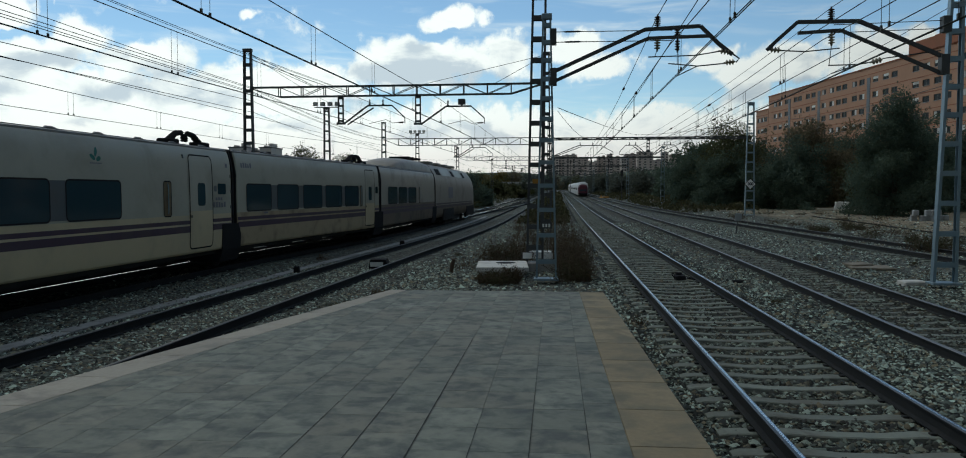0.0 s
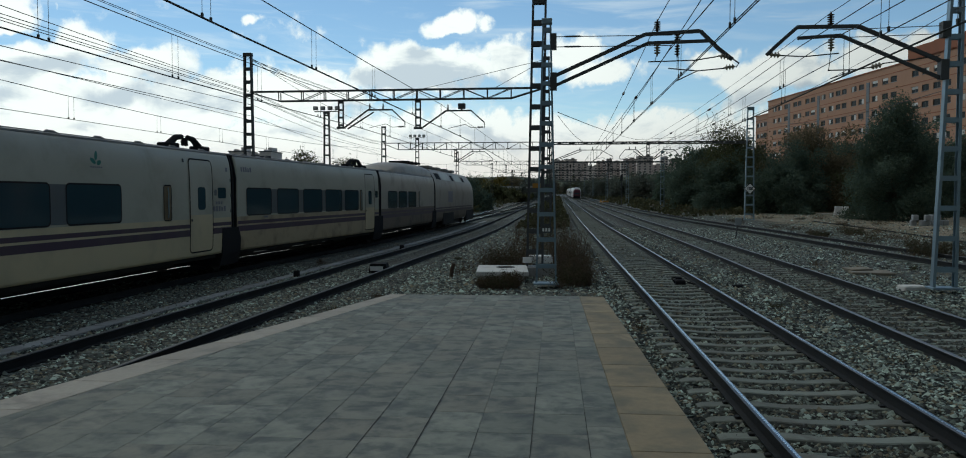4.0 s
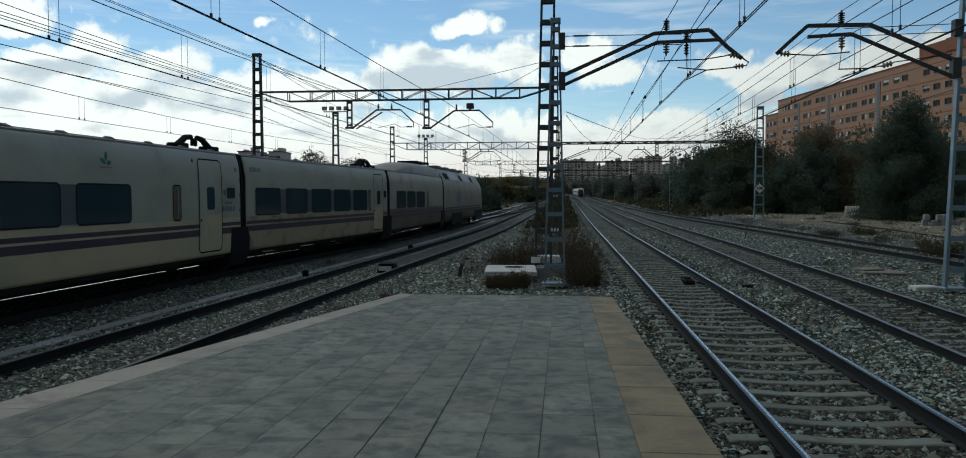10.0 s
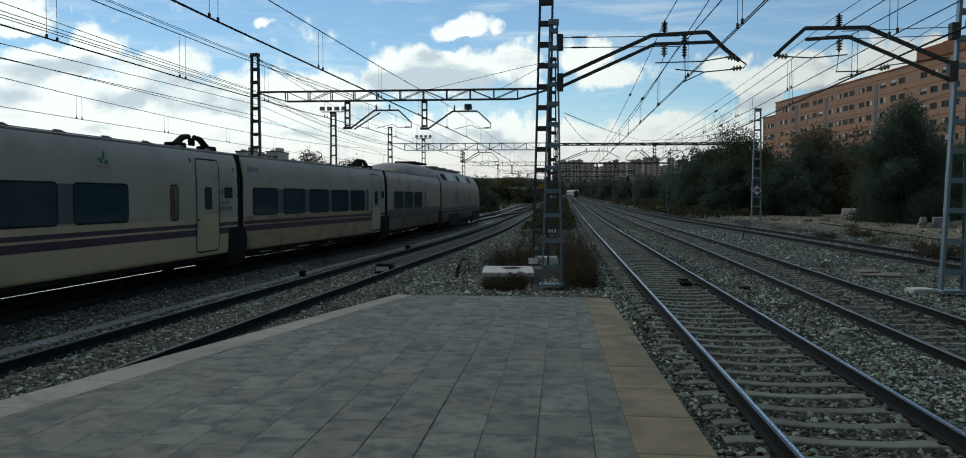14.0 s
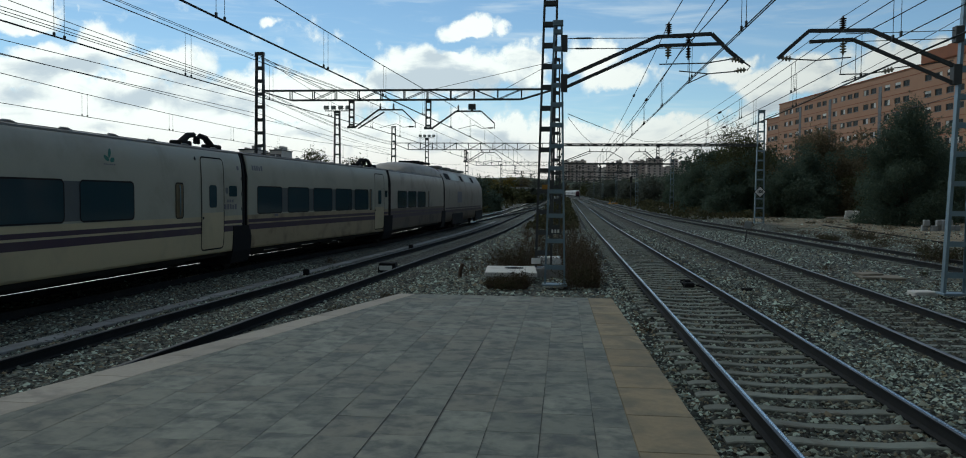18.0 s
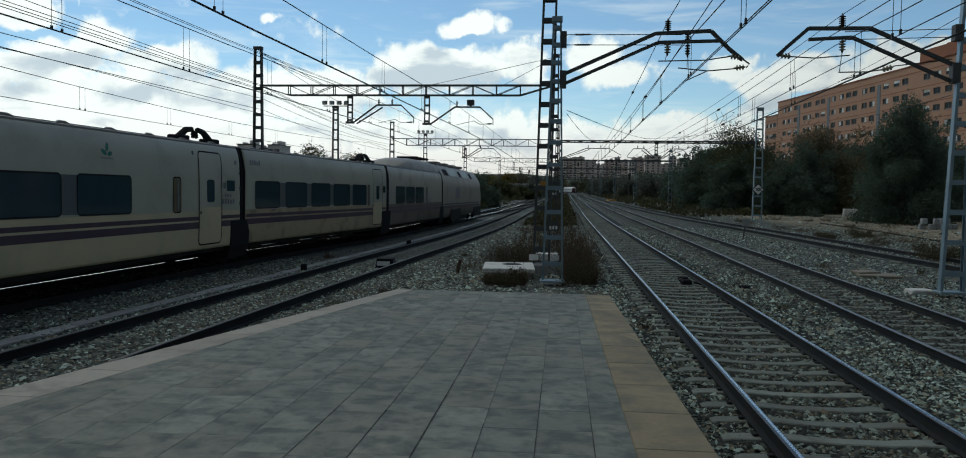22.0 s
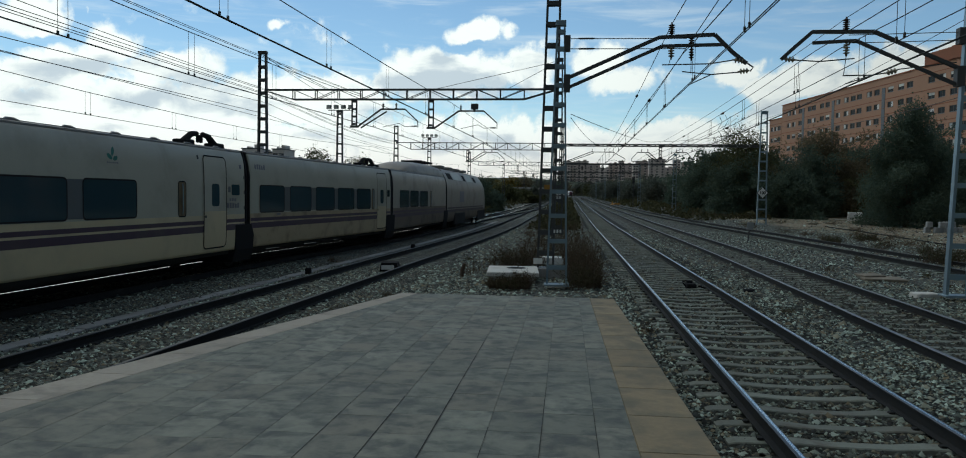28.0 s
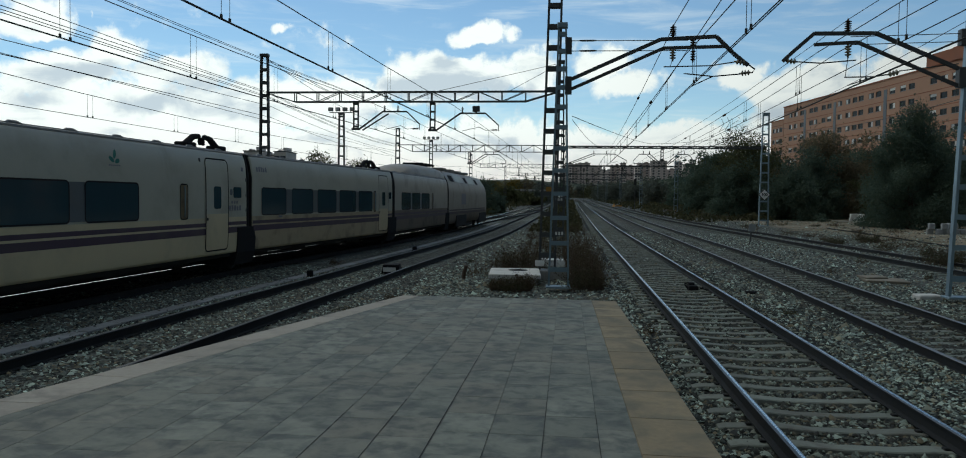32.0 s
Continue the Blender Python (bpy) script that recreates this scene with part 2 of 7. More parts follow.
def ballast_material():
    """Crushed granite seen from standing height, with dirt worked into it, and dry earth further from the tracks."""
    g = N("ballast")
    pos = g.n("ShaderNodeNewGeometry").outputs["Position"]
    vor = g.n("ShaderNodeTexVoronoi", {"Vector": pos, "Scale": 20.0, "Randomness": 1.0})
    tone = g.n("ShaderNodeSeparateColor", {0: vor.outputs["Color"]}).outputs[0]
    col = g.mix(g.math("POWER", tone, 1.3), (0.010, 0.013, 0.013, 1), (0.24, 0.27, 0.24, 1))
    col = g.mix(g.ramp(g.n("ShaderNodeSeparateColor", {0: vor.outputs["Color"]}).outputs[1], 0.82, 0.97), col, (0.22, 0.18, 0.13, 1))
    clump = g.noise(pos, 5.0, 5, 0.7)
    col = g.mix(g.ramp(clump, 0.42, 0.62), g.mix(0.55, col, (0.04, 0.038, 0.035, 1)), col)
    stain = g.noise(pos, 0.5, 5, 0.65)
    col = g.mix(g.math("MULTIPLY", g.ramp(stain, 0.45, 0.7), 0.45), col, (0.075, 0.070, 0.060, 1))
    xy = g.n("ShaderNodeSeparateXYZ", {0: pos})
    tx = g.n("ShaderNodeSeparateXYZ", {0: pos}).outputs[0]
    # dark band along the tracks: soot, deepened for missing shadows between far stones
    track_darkening = g.math("MAXIMUM", g.ramp(g.math("ABSOLUTE", g.math("SUBTRACT", tx, 2.92)), 1.7, 0.7), g.math("MAXIMUM", g.math("MULTIPLY", g.ramp(g.math("ABSOLUTE", g.math("SUBTRACT", tx, -10.6)), 1.1, 0.7), 0.3), g.math("MAXIMUM", g.ramp(g.math("ABSOLUTE", g.math("SUBTRACT", tx, 6.85)), 1.8, 0.7), g.math("MULTIPLY", g.ramp(g.math("ABSOLUTE", g.math("SUBTRACT", tx, -5.4)), 2.0, 0.8), 0.4))))
    track_darkening = g.math("MULTIPLY", track_darkening, g.math("MULTIPLY_ADD", g.noise(pos, 1.3, 4), 0.5, 0.35))
    col = g.mix(g.math("MULTIPLY", track_darkening, 0.75), col, (0.060, 0.052, 0.042, 1))
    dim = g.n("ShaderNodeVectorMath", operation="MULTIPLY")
    g.put(dim.inputs[0], col), g.put(dim.inputs[1], g.mix(track_darkening, (1, 1, 1, 1), (0.50, 0.47, 0.43, 1)))
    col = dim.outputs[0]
    wob = g.math("MULTIPLY_ADD", g.noise(pos, 0.16, 5, 0.65), 9.0, -4.5)
    far = g.ramp(g.math("ADD", xy.outputs[0], wob), 16.6, 19.5)
    earth = g.mix(g.noise(pos, 0.7, 6, 0.7), (0.15, 0.12, 0.082, 1), (0.38, 0.31, 0.225, 1))
    earth = g.mix(g.math("MULTIPLY", g.ramp(g.noise(pos, 0.35, 6, 0.7), 0.46, 0.62), 0.85), earth, (0.10, 0.095, 0.05, 1))
    col = g.mix(far, col, earth)
    bs = g.n("ShaderNodeBsdfPrincipled", {"Base Color": col, "Roughness": 0.95, "Specular IOR Level": 0.2})
    h = g.math("SUBTRACT", 1.0, vor.outputs["Distance"])
    b = g.n("ShaderNodeBump", {"Strength": 0.9, "Distance": 0.03, "Height": h})
    g.put(bs.inputs["Normal"], b.outputs[0])
    g.put(g.out.inputs[0], bs.outputs[0])
    return g.m


def stone_material():
    """Broken granite: every stone has its own tone, some browned by rust."""
    g = N("stone_chips")
    geo = g.n("ShaderNodeNewGeometry")
    r = geo.outputs["Random Per Island"]
    fine = g.noise(geo.outputs["Position"], 70.0, 4)
    r2 = g.math("FRACT", g.math("MULTIPLY", r, 7.31))
    col = g.mix(g.math("POWER", r, 3.1), (0.009, 0.013, 0.013, 1), (0.54, 0.66, 0.57, 1))
    col = g.mix(g.math("MULTIPLY", g.ramp(r2, 0.70, 0.97), 0.75), col, (0.25, 0.205, 0.125, 1))
    col = g.mix(g.math("MULTIPLY", fine, 0.2), col, (0.09, 0.095, 0.085, 1))
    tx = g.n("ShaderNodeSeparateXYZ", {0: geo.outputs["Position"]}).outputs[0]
    # sooty band along the main tracks, weaker dark band at the train track
    track_darkening = g.math("MAXIMUM", g.ramp(g.math("ABSOLUTE", g.math("SUBTRACT", tx, 2.92)), 1.7, 0.7), g.math("MAXIMUM", g.math("MULTIPLY", g.ramp(g.math("ABSOLUTE", g.math("SUBTRACT", tx, -10.6)), 1.1, 0.7), 0.3), g.ramp(g.math("ABSOLUTE", g.math("SUBTRACT", tx, 6.85)), 1.8, 0.7)))
    track_darkening = g.math("MULTIPLY", track_darkening, g.math("MULTIPLY_ADD", g.noise(geo.outputs["Position"], 1.3, 4), 0.5, 0.35))
    col = g.mix(g.math("MULTIPLY", track_darkening, 0.45), col, (0.062, 0.056, 0.046, 1))
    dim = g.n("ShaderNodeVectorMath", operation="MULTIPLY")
    g.put(dim.inputs[0], col), g.put(dim.inputs[1], g.mix(track_darkening, (1, 1, 1, 1), (0.58, 0.56, 0.52, 1)))
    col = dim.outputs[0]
    bs = g.n("ShaderNodeBsdfPrincipled", {"Base Color": col, "Roughness": 0.85, "Specular IOR Level": 0.3})
    g.put(g.out.inputs[0], bs.outputs[0])
    return g.m


def leaf_material(name, a, b):
    g = N(name)
    r = g.n("ShaderNodeNewGeometry").outputs["Random Per Island"]
    big = g.noise(g.n("ShaderNodeTexCoord").outputs["Object"], 0.35, 3)
    col = g.mix(g.math("MULTIPLY_ADD", big, 0.8, g.math("MULTIPLY_ADD", r, 0.8, -0.3)), c4(a), c4(b))
    bs = g.n("ShaderNodeBsdfPrincipled", {"Base Color": col, "Roughness": 0.7, "Specular IOR Level": 0.08})
    tl = g.n("ShaderNodeBsdfTranslucent", {"Color": col})
    mx = g.n("ShaderNodeMixShader", {0: 0.35, 1: bs.outputs[0], 2: tl.outputs[0]})
    g.put(g.out.inputs[0], mx.outputs[0])
    return g.m


def glass_material(name, col=(0.033, 0.066, 0.082), rough=0.04, spec=0.5):
    g = N(name)
    co = g.n("ShaderNodeTexCoord").outputs["Object"]
    r = g.math("MULTIPLY_ADD", g.noise(co, 3.0, 4), 0.08, rough)
    bs = g.n("ShaderNodeBsdfPrincipled", {"Base Color": c4(col), "Roughness": r, "Specular IOR Level": spec})
    g.put(g.out.inputs[0], bs.outputs[0])
    return g.m


M = dict(
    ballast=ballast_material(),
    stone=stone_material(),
    # shade in the gaps between stones is put into this dark colour
    fines=surface("shaded_fines", (0.022, 0.025, 0.022), 0.95, grain=30, stain=2.0, vary=0.6, dirt=(0.07, 0.062, 0.05), dirt_amount=0.6, bump=0.8, spec=0.15),
    slab=surface("paving_slab", (0.190, 0.197, 0.160), 0.8, grain=13, stain=4.2, vary=0.30, dirt=(0.066, 0.074, 0.070), dirt_amount=0.9, bump=0.2, each=0.18, other=(0.195, 0.182, 0.142), lo=0.36, hi=0.72),
    coping=surface("yellow_coping", (0.25, 0.198, 0.120), 0.85, grain=20, stain=2.2, vary=0.26, dirt=(0.125, 0.112, 0.08), dirt_amount=0.85, each=0.14, lo=0.38, hi=0.70),
    coping_pink=surface("pink_coping", (0.335, 0.30, 0.25), 0.85, grain=22, stain=2.4, vary=0.2, dirt=(0.17, 0.155, 0.135), dirt_amount=0.7, each=0.1),
    joint=surface("joint_mortar", (0.11, 0.112, 0.098), 0.95, grain=40),
    grime=surface("joint_grime", (0.035, 0.035, 0.032), 0.95, grain=40),
    concrete=surface("concrete", (0.36, 0.35, 0.33), 0.9, grain=25, stain=1.6, vary=0.2, dirt=(0.16, 0.14, 0.12), dirt_amount=0.55, bump=0.3),
    sleeper=surface("sleeper_concrete", (0.17, 0.185, 0.158), 0.92, grain=22, stain=2.0, vary=0.22, dirt=(0.09, 0.072, 0.055), dirt_amount=0.75, bump=0.3, each=0.15),
    pale=surface("pale_concrete", (0.60, 0.58, 0.54), 0.85, grain=25, stain=1.8, vary=0.12, dirt=(0.3, 0.27, 0.23), dirt_amount=0.5),
    rust=surface("rusty_steel", (0.015, 0.016, 0.017), 0.85, 0.0, grain=30, stain=1.2, vary=0.3, dirt=(0.035, 0.031, 0.027), dirt_amount=0.5, spec=0.25),
    railtop=surface("polished_rail", (0.52, 0.55, 0.56), 0.26, 1.0, grain=60, stain=0.8, vary=0.06, dirt=(0.3, 0.28, 0.26), dirt_amount=0.3, bump=0.02),
    railhead=surface("worn_rail_head", (0.075, 0.08, 0.09), 0.42, 0.8, grain=60, stain=0.8, vary=0.12, dirt=(0.06, 0.05, 0.045), dirt_amount=0.5, bump=0.02),
    railworn=surface("worn_running_surface", (0.17, 0.165, 0.16), 0.4, 0.7, grain=60, stain=0.8, vary=0.12, dirt=(0.10, 0.075, 0.055), dirt_amount=0.5, bump=0.02),
    railbright=surface("bright_rail", (0.85, 0.86, 0.86), 0.15, 1.0, grain=60, stain=0.8, vary=0.04, dirt=(0.6, 0.58, 0.55), dirt_amount=0.2, bump=0.0, rvar=0.05),
    railtop_dull=surface("dull_rail", (0.05, 0.05, 0.05), 0.6, 0.15, grain=60, stain=0.8, vary=0.1, dirt=(0.12, 0.1, 0.09), dirt_amount=0.5, bump=0.02),
    galv=surface("galvanised_steel", (0.24, 0.315, 0.36), 0.5, 0.7, grain=14, stain=1.3, vary=0.12, dirt=(0.2, 0.19, 0.17), dirt_amount=0.35, bump=0.05),
    galv_dark=surface("weathered_steel", (0.085, 0.088, 0.09), 0.6, 0.5, grain=14, stain=1.3, vary=0.2, dirt=(0.09, 0.08, 0.07), dirt_amount=0.4, bump=0.05),
    wire=surface("copper_wire", (0.07, 0.07, 0.065), 0.6, 0.6, grain=20, bump=0),
    porcelain=surface("pale_porcelain", (0.30, 0.265, 0.20), 0.3, 0.0, grain=10, bump=0),
    recess=surface("tarnished_recess", (0.17, 0.125, 0.065), 0.5, 0.2, grain=20, stain=3.0, vary=0.3, dirt=(0.06, 0.05, 0.035), dirt_amount=0.6, bump=0.1),
    insul=surface("brown_porcelain", (0.035, 0.022, 0.018), 0.25, 0.0, grain=10, bump=0),
    black=surface("black_rubber", (0.018, 0.018, 0.020), 0.85, grain=14, vary=0.3, dirt=(0.025, 0.022, 0.02), dirt_amount=0.4, bump=0.1, spec=0.12),
    # tone is lifted to stand for lens veil in the darks
    under=surface("sooty_underframe", (0.042, 0.042, 0.042), 0.9, grain=12, vary=0.3, dirt=(0.03, 0.024, 0.018), dirt_amount=0.5, spec=0.08),
    # cream set lighter and upper white darker: ground bounce is in these colours
    cream=surface("cream_paint", (0.58, 0.48, 0.305), 0.42, grain=40, stain=0.8, vary=0.05, dirt=(0.36, 0.31, 0.22), dirt_amount=0.55, bump=0.02, spec=0.5),
    cream_worn=surface("stained_cream_paint", (0.42, 0.33, 0.21), 0.45, grain=40, stain=1.3, vary=0.08, dirt=(0.17, 0.13, 0.09), dirt_amount=0.85, bump=0.02, spec=0.5),
    cream_grey=surface("pale_grey_paint", (0.29, 0.255, 0.205), 0.5, grain=40, stain=0.7, vary=0.08, dirt=(0.13, 0.10, 0.075), dirt_amount=0.7, bump=0.02, spec=0.5),
    cream_dirty=surface("grimy_cream_paint", (0.145, 0.112, 0.083), 0.5, grain=30, stain=1.1, vary=0.12, dirt=(0.055, 0.042, 0.032), dirt_amount=0.8, bump=0.02, spec=0.4),
    upper_dirty=surface("grimy_white_paint", (0.35, 0.315, 0.255), 0.45, grain=30, stain=0.9, vary=0.1, dirt=(0.17, 0.15, 0.12), dirt_amount=0.7, bump=0.02, spec=0.45),
    upper=surface("dimmed_white_paint", (0.42, 0.405, 0.33), 0.42, grain=40, stain=0.7, vary=0.05, dirt=(0.27, 0.24, 0.18), dirt_amount=0.6, bump=0.02, spec=0.5),
    purple=surface("purple_stripe", (0.062, 0.035, 0.06), 0.45, grain=40, stain=1.0, vary=0.1, dirt=(0.1, 0.08, 0.07), dirt_amount=0.4, bump=0.02),
    purple_dirty=surface("grimy_purple_stripe", (0.06, 0.036, 0.05), 0.5, grain=30, stain=1.0, vary=0.15, dirt=(0.09, 0.07, 0.055), dirt_amount=0.7, bump=0.02),
    roof=surface("ribbed_roof", (0.22, 0.215, 0.21), 0.6, grain=8, stain=0.8, vary=0.2, dirt=(0.1, 0.09, 0.08), dirt_amount=0.6),
    # base colour carries the bluish sky reflection and lens veil
    glass=glass_material("bluish_window"),
    band=surface("grey_window_band", (0.10, 0.115, 0.125), 0.35, grain=30, vary=0.08, bump=0.0),
    green=surface("green_emblem", (0.02, 0.16, 0.12), 0.5, grain=30, bump=0),
    greymark=surface("grey_marking", (0.17, 0.17, 0.20), 0.5, grain=30, bump=0),
    white=surface("white_paint", (0.78, 0.78, 0.76), 0.5, grain=20, stain=1.5, vary=0.05, dirt=(0.4, 0.38, 0.34), dirt_amount=0.3, bump=0.02),
    train_white=surface("dull_white_train_paint", (0.46, 0.46, 0.46), 0.5, grain=20, stain=1.5, vary=0.05, dirt=(0.3, 0.29, 0.27), dirt_amount=0.3, bump=0.02),
    magenta=surface("magenta_paint", (0.10, 0.018, 0.034), 0.45, grain=20, vary=0.08, bump=0.02),
    blackpaint=surface("black_paint", (0.02, 0.02, 0.02), 0.5, grain=20, bump=0),
    yellow=surface("yellow_plate", (0.40, 0.19, 0.02), 0.5, grain=20, vary=0.08, bump=0),
    brick=surface("orange_brick_wall", (0.42, 0.245, 0.165), 0.9, grain=3.0, stain=0.12, vary=0.10, dirt=(0.36, 0.20, 0.13), dirt_amount=0.5, bump=0.1),
    brick_dark=surface("dark_brick_wall", (0.30, 0.12, 0.07), 0.9, grain=3.0, stain=0.12, vary=0.10, bump=0.1),
    shutter=surface("pale_shutter", (0.62, 0.62, 0.60), 0.7, grain=12, vary=0.1, each=0.35),
    sash=surface("window_frame", (0.12, 0.11, 0.10), 0.6, grain=12, vary=0.1),
    pane=glass_material("house_pane", (0.010, 0.016, 0.02), 0.25, 0.12),
    stairglass=surface("stair_glazing", (0.12, 0.135, 0.15), 0.5, grain=3, vary=0.25, bump=0),
    # walls of the flats are paled to stand for haze over the distance
    flat_brown=surface("hazed_brown_flats", (0.50, 0.42, 0.38), 0.9, grain=0.6, stain=0.05, vary=0.15, dirt=(0.2, 0.15, 0.13), dirt_amount=0.5, bump=0),
    flat_rose=surface("hazed_rose_flats", (0.60, 0.52, 0.49), 0.9, grain=0.6, stain=0.05, vary=0.15, dirt=(0.3, 0.23, 0.2), dirt_amount=0.5, bump=0),
    flat_pale=surface("hazed_pale_flats", (0.74, 0.68, 0.64), 0.9, grain=0.6, stain=0.05, vary=0.15, bump=0),
    flat_dark=surface("dark_windows", (0.06, 0.06, 0.07), 0.4, grain=0.6, vary=0.2, bump=0),
    bark=surface("bark", (0.075, 0.058, 0.042), 0.95, grain=14, vary=0.35, bump=0.5),
    # haze is in these colours: dark and browning leaves lifted, far ones greyed
    leaf=leaf_material("dark_leaves", (0.070, 0.106, 0.084), (0.128, 0.162, 0.114)),
    leaf_grey=leaf_material("hazed_leaves", (0.085, 0.10, 0.082), (0.15, 0.16, 0.13)),
    leaf_olive=leaf_material("olive_leaves", (0.055, 0.064, 0.032), (0.125, 0.125, 0.06)),
    leaf_brown=leaf_material("browning_leaves", (0.115, 0.104, 0.07), (0.22, 0.18, 0.11)),
    leaf_autumn=leaf_material("autumn_leaves", (0.09, 0.075, 0.02), (0.24, 0.17, 0.04)),
    shrub=leaf_material("dry_shrub", (0.050, 0.042, 0.027), (0.135, 0.10, 0.06)),
    shrub_green=leaf_material("weed", (0.040, 0.042, 0.022), (0.095, 0.09, 0.045)),
    twig=surface("dry_twig", (0.11, 0.075, 0.05), 0.9, grain=14, bump=0.1),
    hill=surface("far_hill", (0.07, 0.085, 0.055), 0.95, grain=0.05, stain=0.01, vary=0.35, dirt=(0.14, 0.12, 0.07), dirt_amount=0.6, bump=0),
    brownbox=surface("weathered_timber", (0.09, 0.06, 0.042), 0.9, grain=14, vary=0.3),
    trough=surface("trough_concrete", (0.27, 0.275, 0.275), 0.9, grain=18, stain=2.0, vary=0.2, dirt=(0.16, 0.15, 0.14), dirt_amount=0.6, each=0.2),
    board=surface("weathered_slab", (0.25, 0.215, 0.165), 0.9, grain=14, stain=2.2, vary=0.3, dirt=(0.12, 0.11, 0.09), dirt_amount=0.7, each=0.15),
    block=surface("grey_blocks", (0.30, 0.31, 0.31), 0.9, grain=14, vary=0.15),
    lamp_glass=surface("lamp_lens", (0.5, 0.5, 0.48), 0.2, grain=10, bump=0),
)


# ---------------------------------------------------------------- mesh kit
class K:
    """Collects faces of one mesh, with a material slot for each."""

    def __init__(self):
        self.v, self.f, self.s, self.cur = [], [], [], 0

    def quad_strip(self, rings, closed=True, caps=True):
        n = len(rings[0])
        o = len(self.v)
        for r in rings:
            self.v += [tuple(p) for p in r]
        m = n if closed else n - 1
        for i in range(len(rings) - 1):
            for j in range(m):
                a, b = o + i * n + j, o + i * n + (j + 1) % n
                self.face((a, b, b + n, a + n))
        if caps and closed:
            self.face(tuple(o + j for j in reversed(range(n))))
            e = o + (len(rings) - 1) * n
            self.face(tuple(e + j for j in range(n)))
        return self

    def face(self, f):
        self.f.append(f)
        self.s.append(self.cur)

    def poly(self, pts):
        o = len(self.v)
        self.v += [tuple(p) for p in pts]
        self.face(tuple(range(o, o + len(pts))))
        return self

    def box(self, cx, cy, cz, sx, sy, sz, rz=0.0, c=0.0, rx=0.0):
        """A box with its edges chamfered by c at the four upright edges and at the top."""
        hx, hy = sx / 2, sy / 2
        c = min(c, hx * 0.8, hy * 0.8, sz * 0.4)
        def ring(k, z):
            a, b = hx - k, hy - k
            if c <= 0:
                return [(-a, -b, z), (a, -b, z), (a, b, z), (-a, b, z)]
            return [(-a + c, -b, z), (a - c, -b, z), (a, -b + c, z), (a, b - c, z), (a - c, b, z), (-a + c, b, z), (-a, b - c, z), (-a, -b + c, z)]
        zs = [(0, -sz / 2), (0, sz / 2)] if c <= 0 else [(0, -sz / 2), (0, sz / 2 - c), (c * 0.8, sz / 2)]
        R = Euler((rx, 0, rz)).to_matrix()
        t = Vector((cx, cy, cz))
        return self.quad_strip([[t + R @ Vector(p) for p in ring(k, z)] for k, z in zs])

    def beam(self, p, q, w, h=None, up=(0, 0, 1)):
        """A straight bar of rectangular section between two points."""
        p, q = Vector(p), Vector(q)
        h = w if h is None else h
        d = (q - p).normalized()
        u = Vector(up)
        if abs(d.dot(u)) > 0.95:
            u = Vector((0, 1, 0))
        s = d.cross(u).normalized()
        u = s.cross(d)
        sec = [(-w / 2, -h / 2), (w / 2, -h / 2), (w / 2, h / 2), (-w / 2, h / 2)]
        return self.quad_strip([[e + s * a + u * b for a, b in sec] for e in (p, q)])

    def channel(self, p, q, w, d, t, side):
        """A rolled channel between two points: web of width w, flanges of depth d towards side."""
        p, q, side = Vector(p), Vector(q), Vector(side).normalized()
        ax = (q - p).normalized()
        wv = ax.cross(side).normalized()
        sec = [(-w / 2, 0), (w / 2, 0), (w / 2, d), (w / 2 - t, d), (w / 2 - t, t), (-w / 2 + t, t), (-w / 2 + t, d), (-w / 2, d)]
        return self.quad_strip([[e + wv * a + side * b for a, b in sec] for e in (p, q)])

    def tube(self, pts, r, n=6, caps=True):
        pts = [Vector(p) for p in pts]
        rs = r if isinstance(r, (list, tuple)) else [r] * len(pts)
        rings, ref = [], Vector((0.13, 0.21, 0.97))
        for i, p in enumerate(pts):
            d = (pts[min(i + 1, len(pts) - 1)] - pts[max(i - 1, 0)]).normalized()
            if abs(d.dot(ref)) > 0.98:
                ref = Vector((1, 0.1, 0))
            s = d.cross(ref).normalized()
            u = s.cross(d)
            rings.append([p + (s * math.cos(2 * math.pi * k / n) + u * math.sin(2 * math.pi * k / n)) * rs[i] for k in range(n)])
        return self.quad_strip(rings, True, caps)

    def lathe(self, base, prof, n=12, axis=(0, 0, 1)):
        """Rings of (radius, distance along the axis) round an axis from base."""
        a = Vector(axis).normalized()
        s = a.orthogonal().normalized()
        u = a.cross(s)
        b = Vector(base)
        return self.quad_strip([[b + a * h + (s * math.cos(2 * math.pi * k / n) + u * math.sin(2 * math.pi * k / n)) * r for k in range(n)] for r, h in prof])

    def mesh(self, name, mats, smooth=False):
        me = bpy.data.meshes.new(name)
        me.from_pydata(self.v, [], self.f)
        for m in mats if isinstance(mats, (list, tuple)) else [mats]:
            me.materials.append(m)
        me.polygons.foreach_set("material_index", self.s)
        if smooth:
            me.polygons.foreach_set("use_smooth", [smooth is True or len(f) == 4 for f in self.f])
        me.update()
        return me


def part(name, kit, mats, parent=None, label="", smooth=False, at=None):
    me = kit if isinstance(kit, bpy.types.Mesh) else kit.mesh(name, mats, smooth)
    ob = new(name, me)
    if parent is not None:
        ob.parent = parent
    if at is not None:
        ob.matrix_basis = at
    if label:
        ob["label"] = label
    return ob


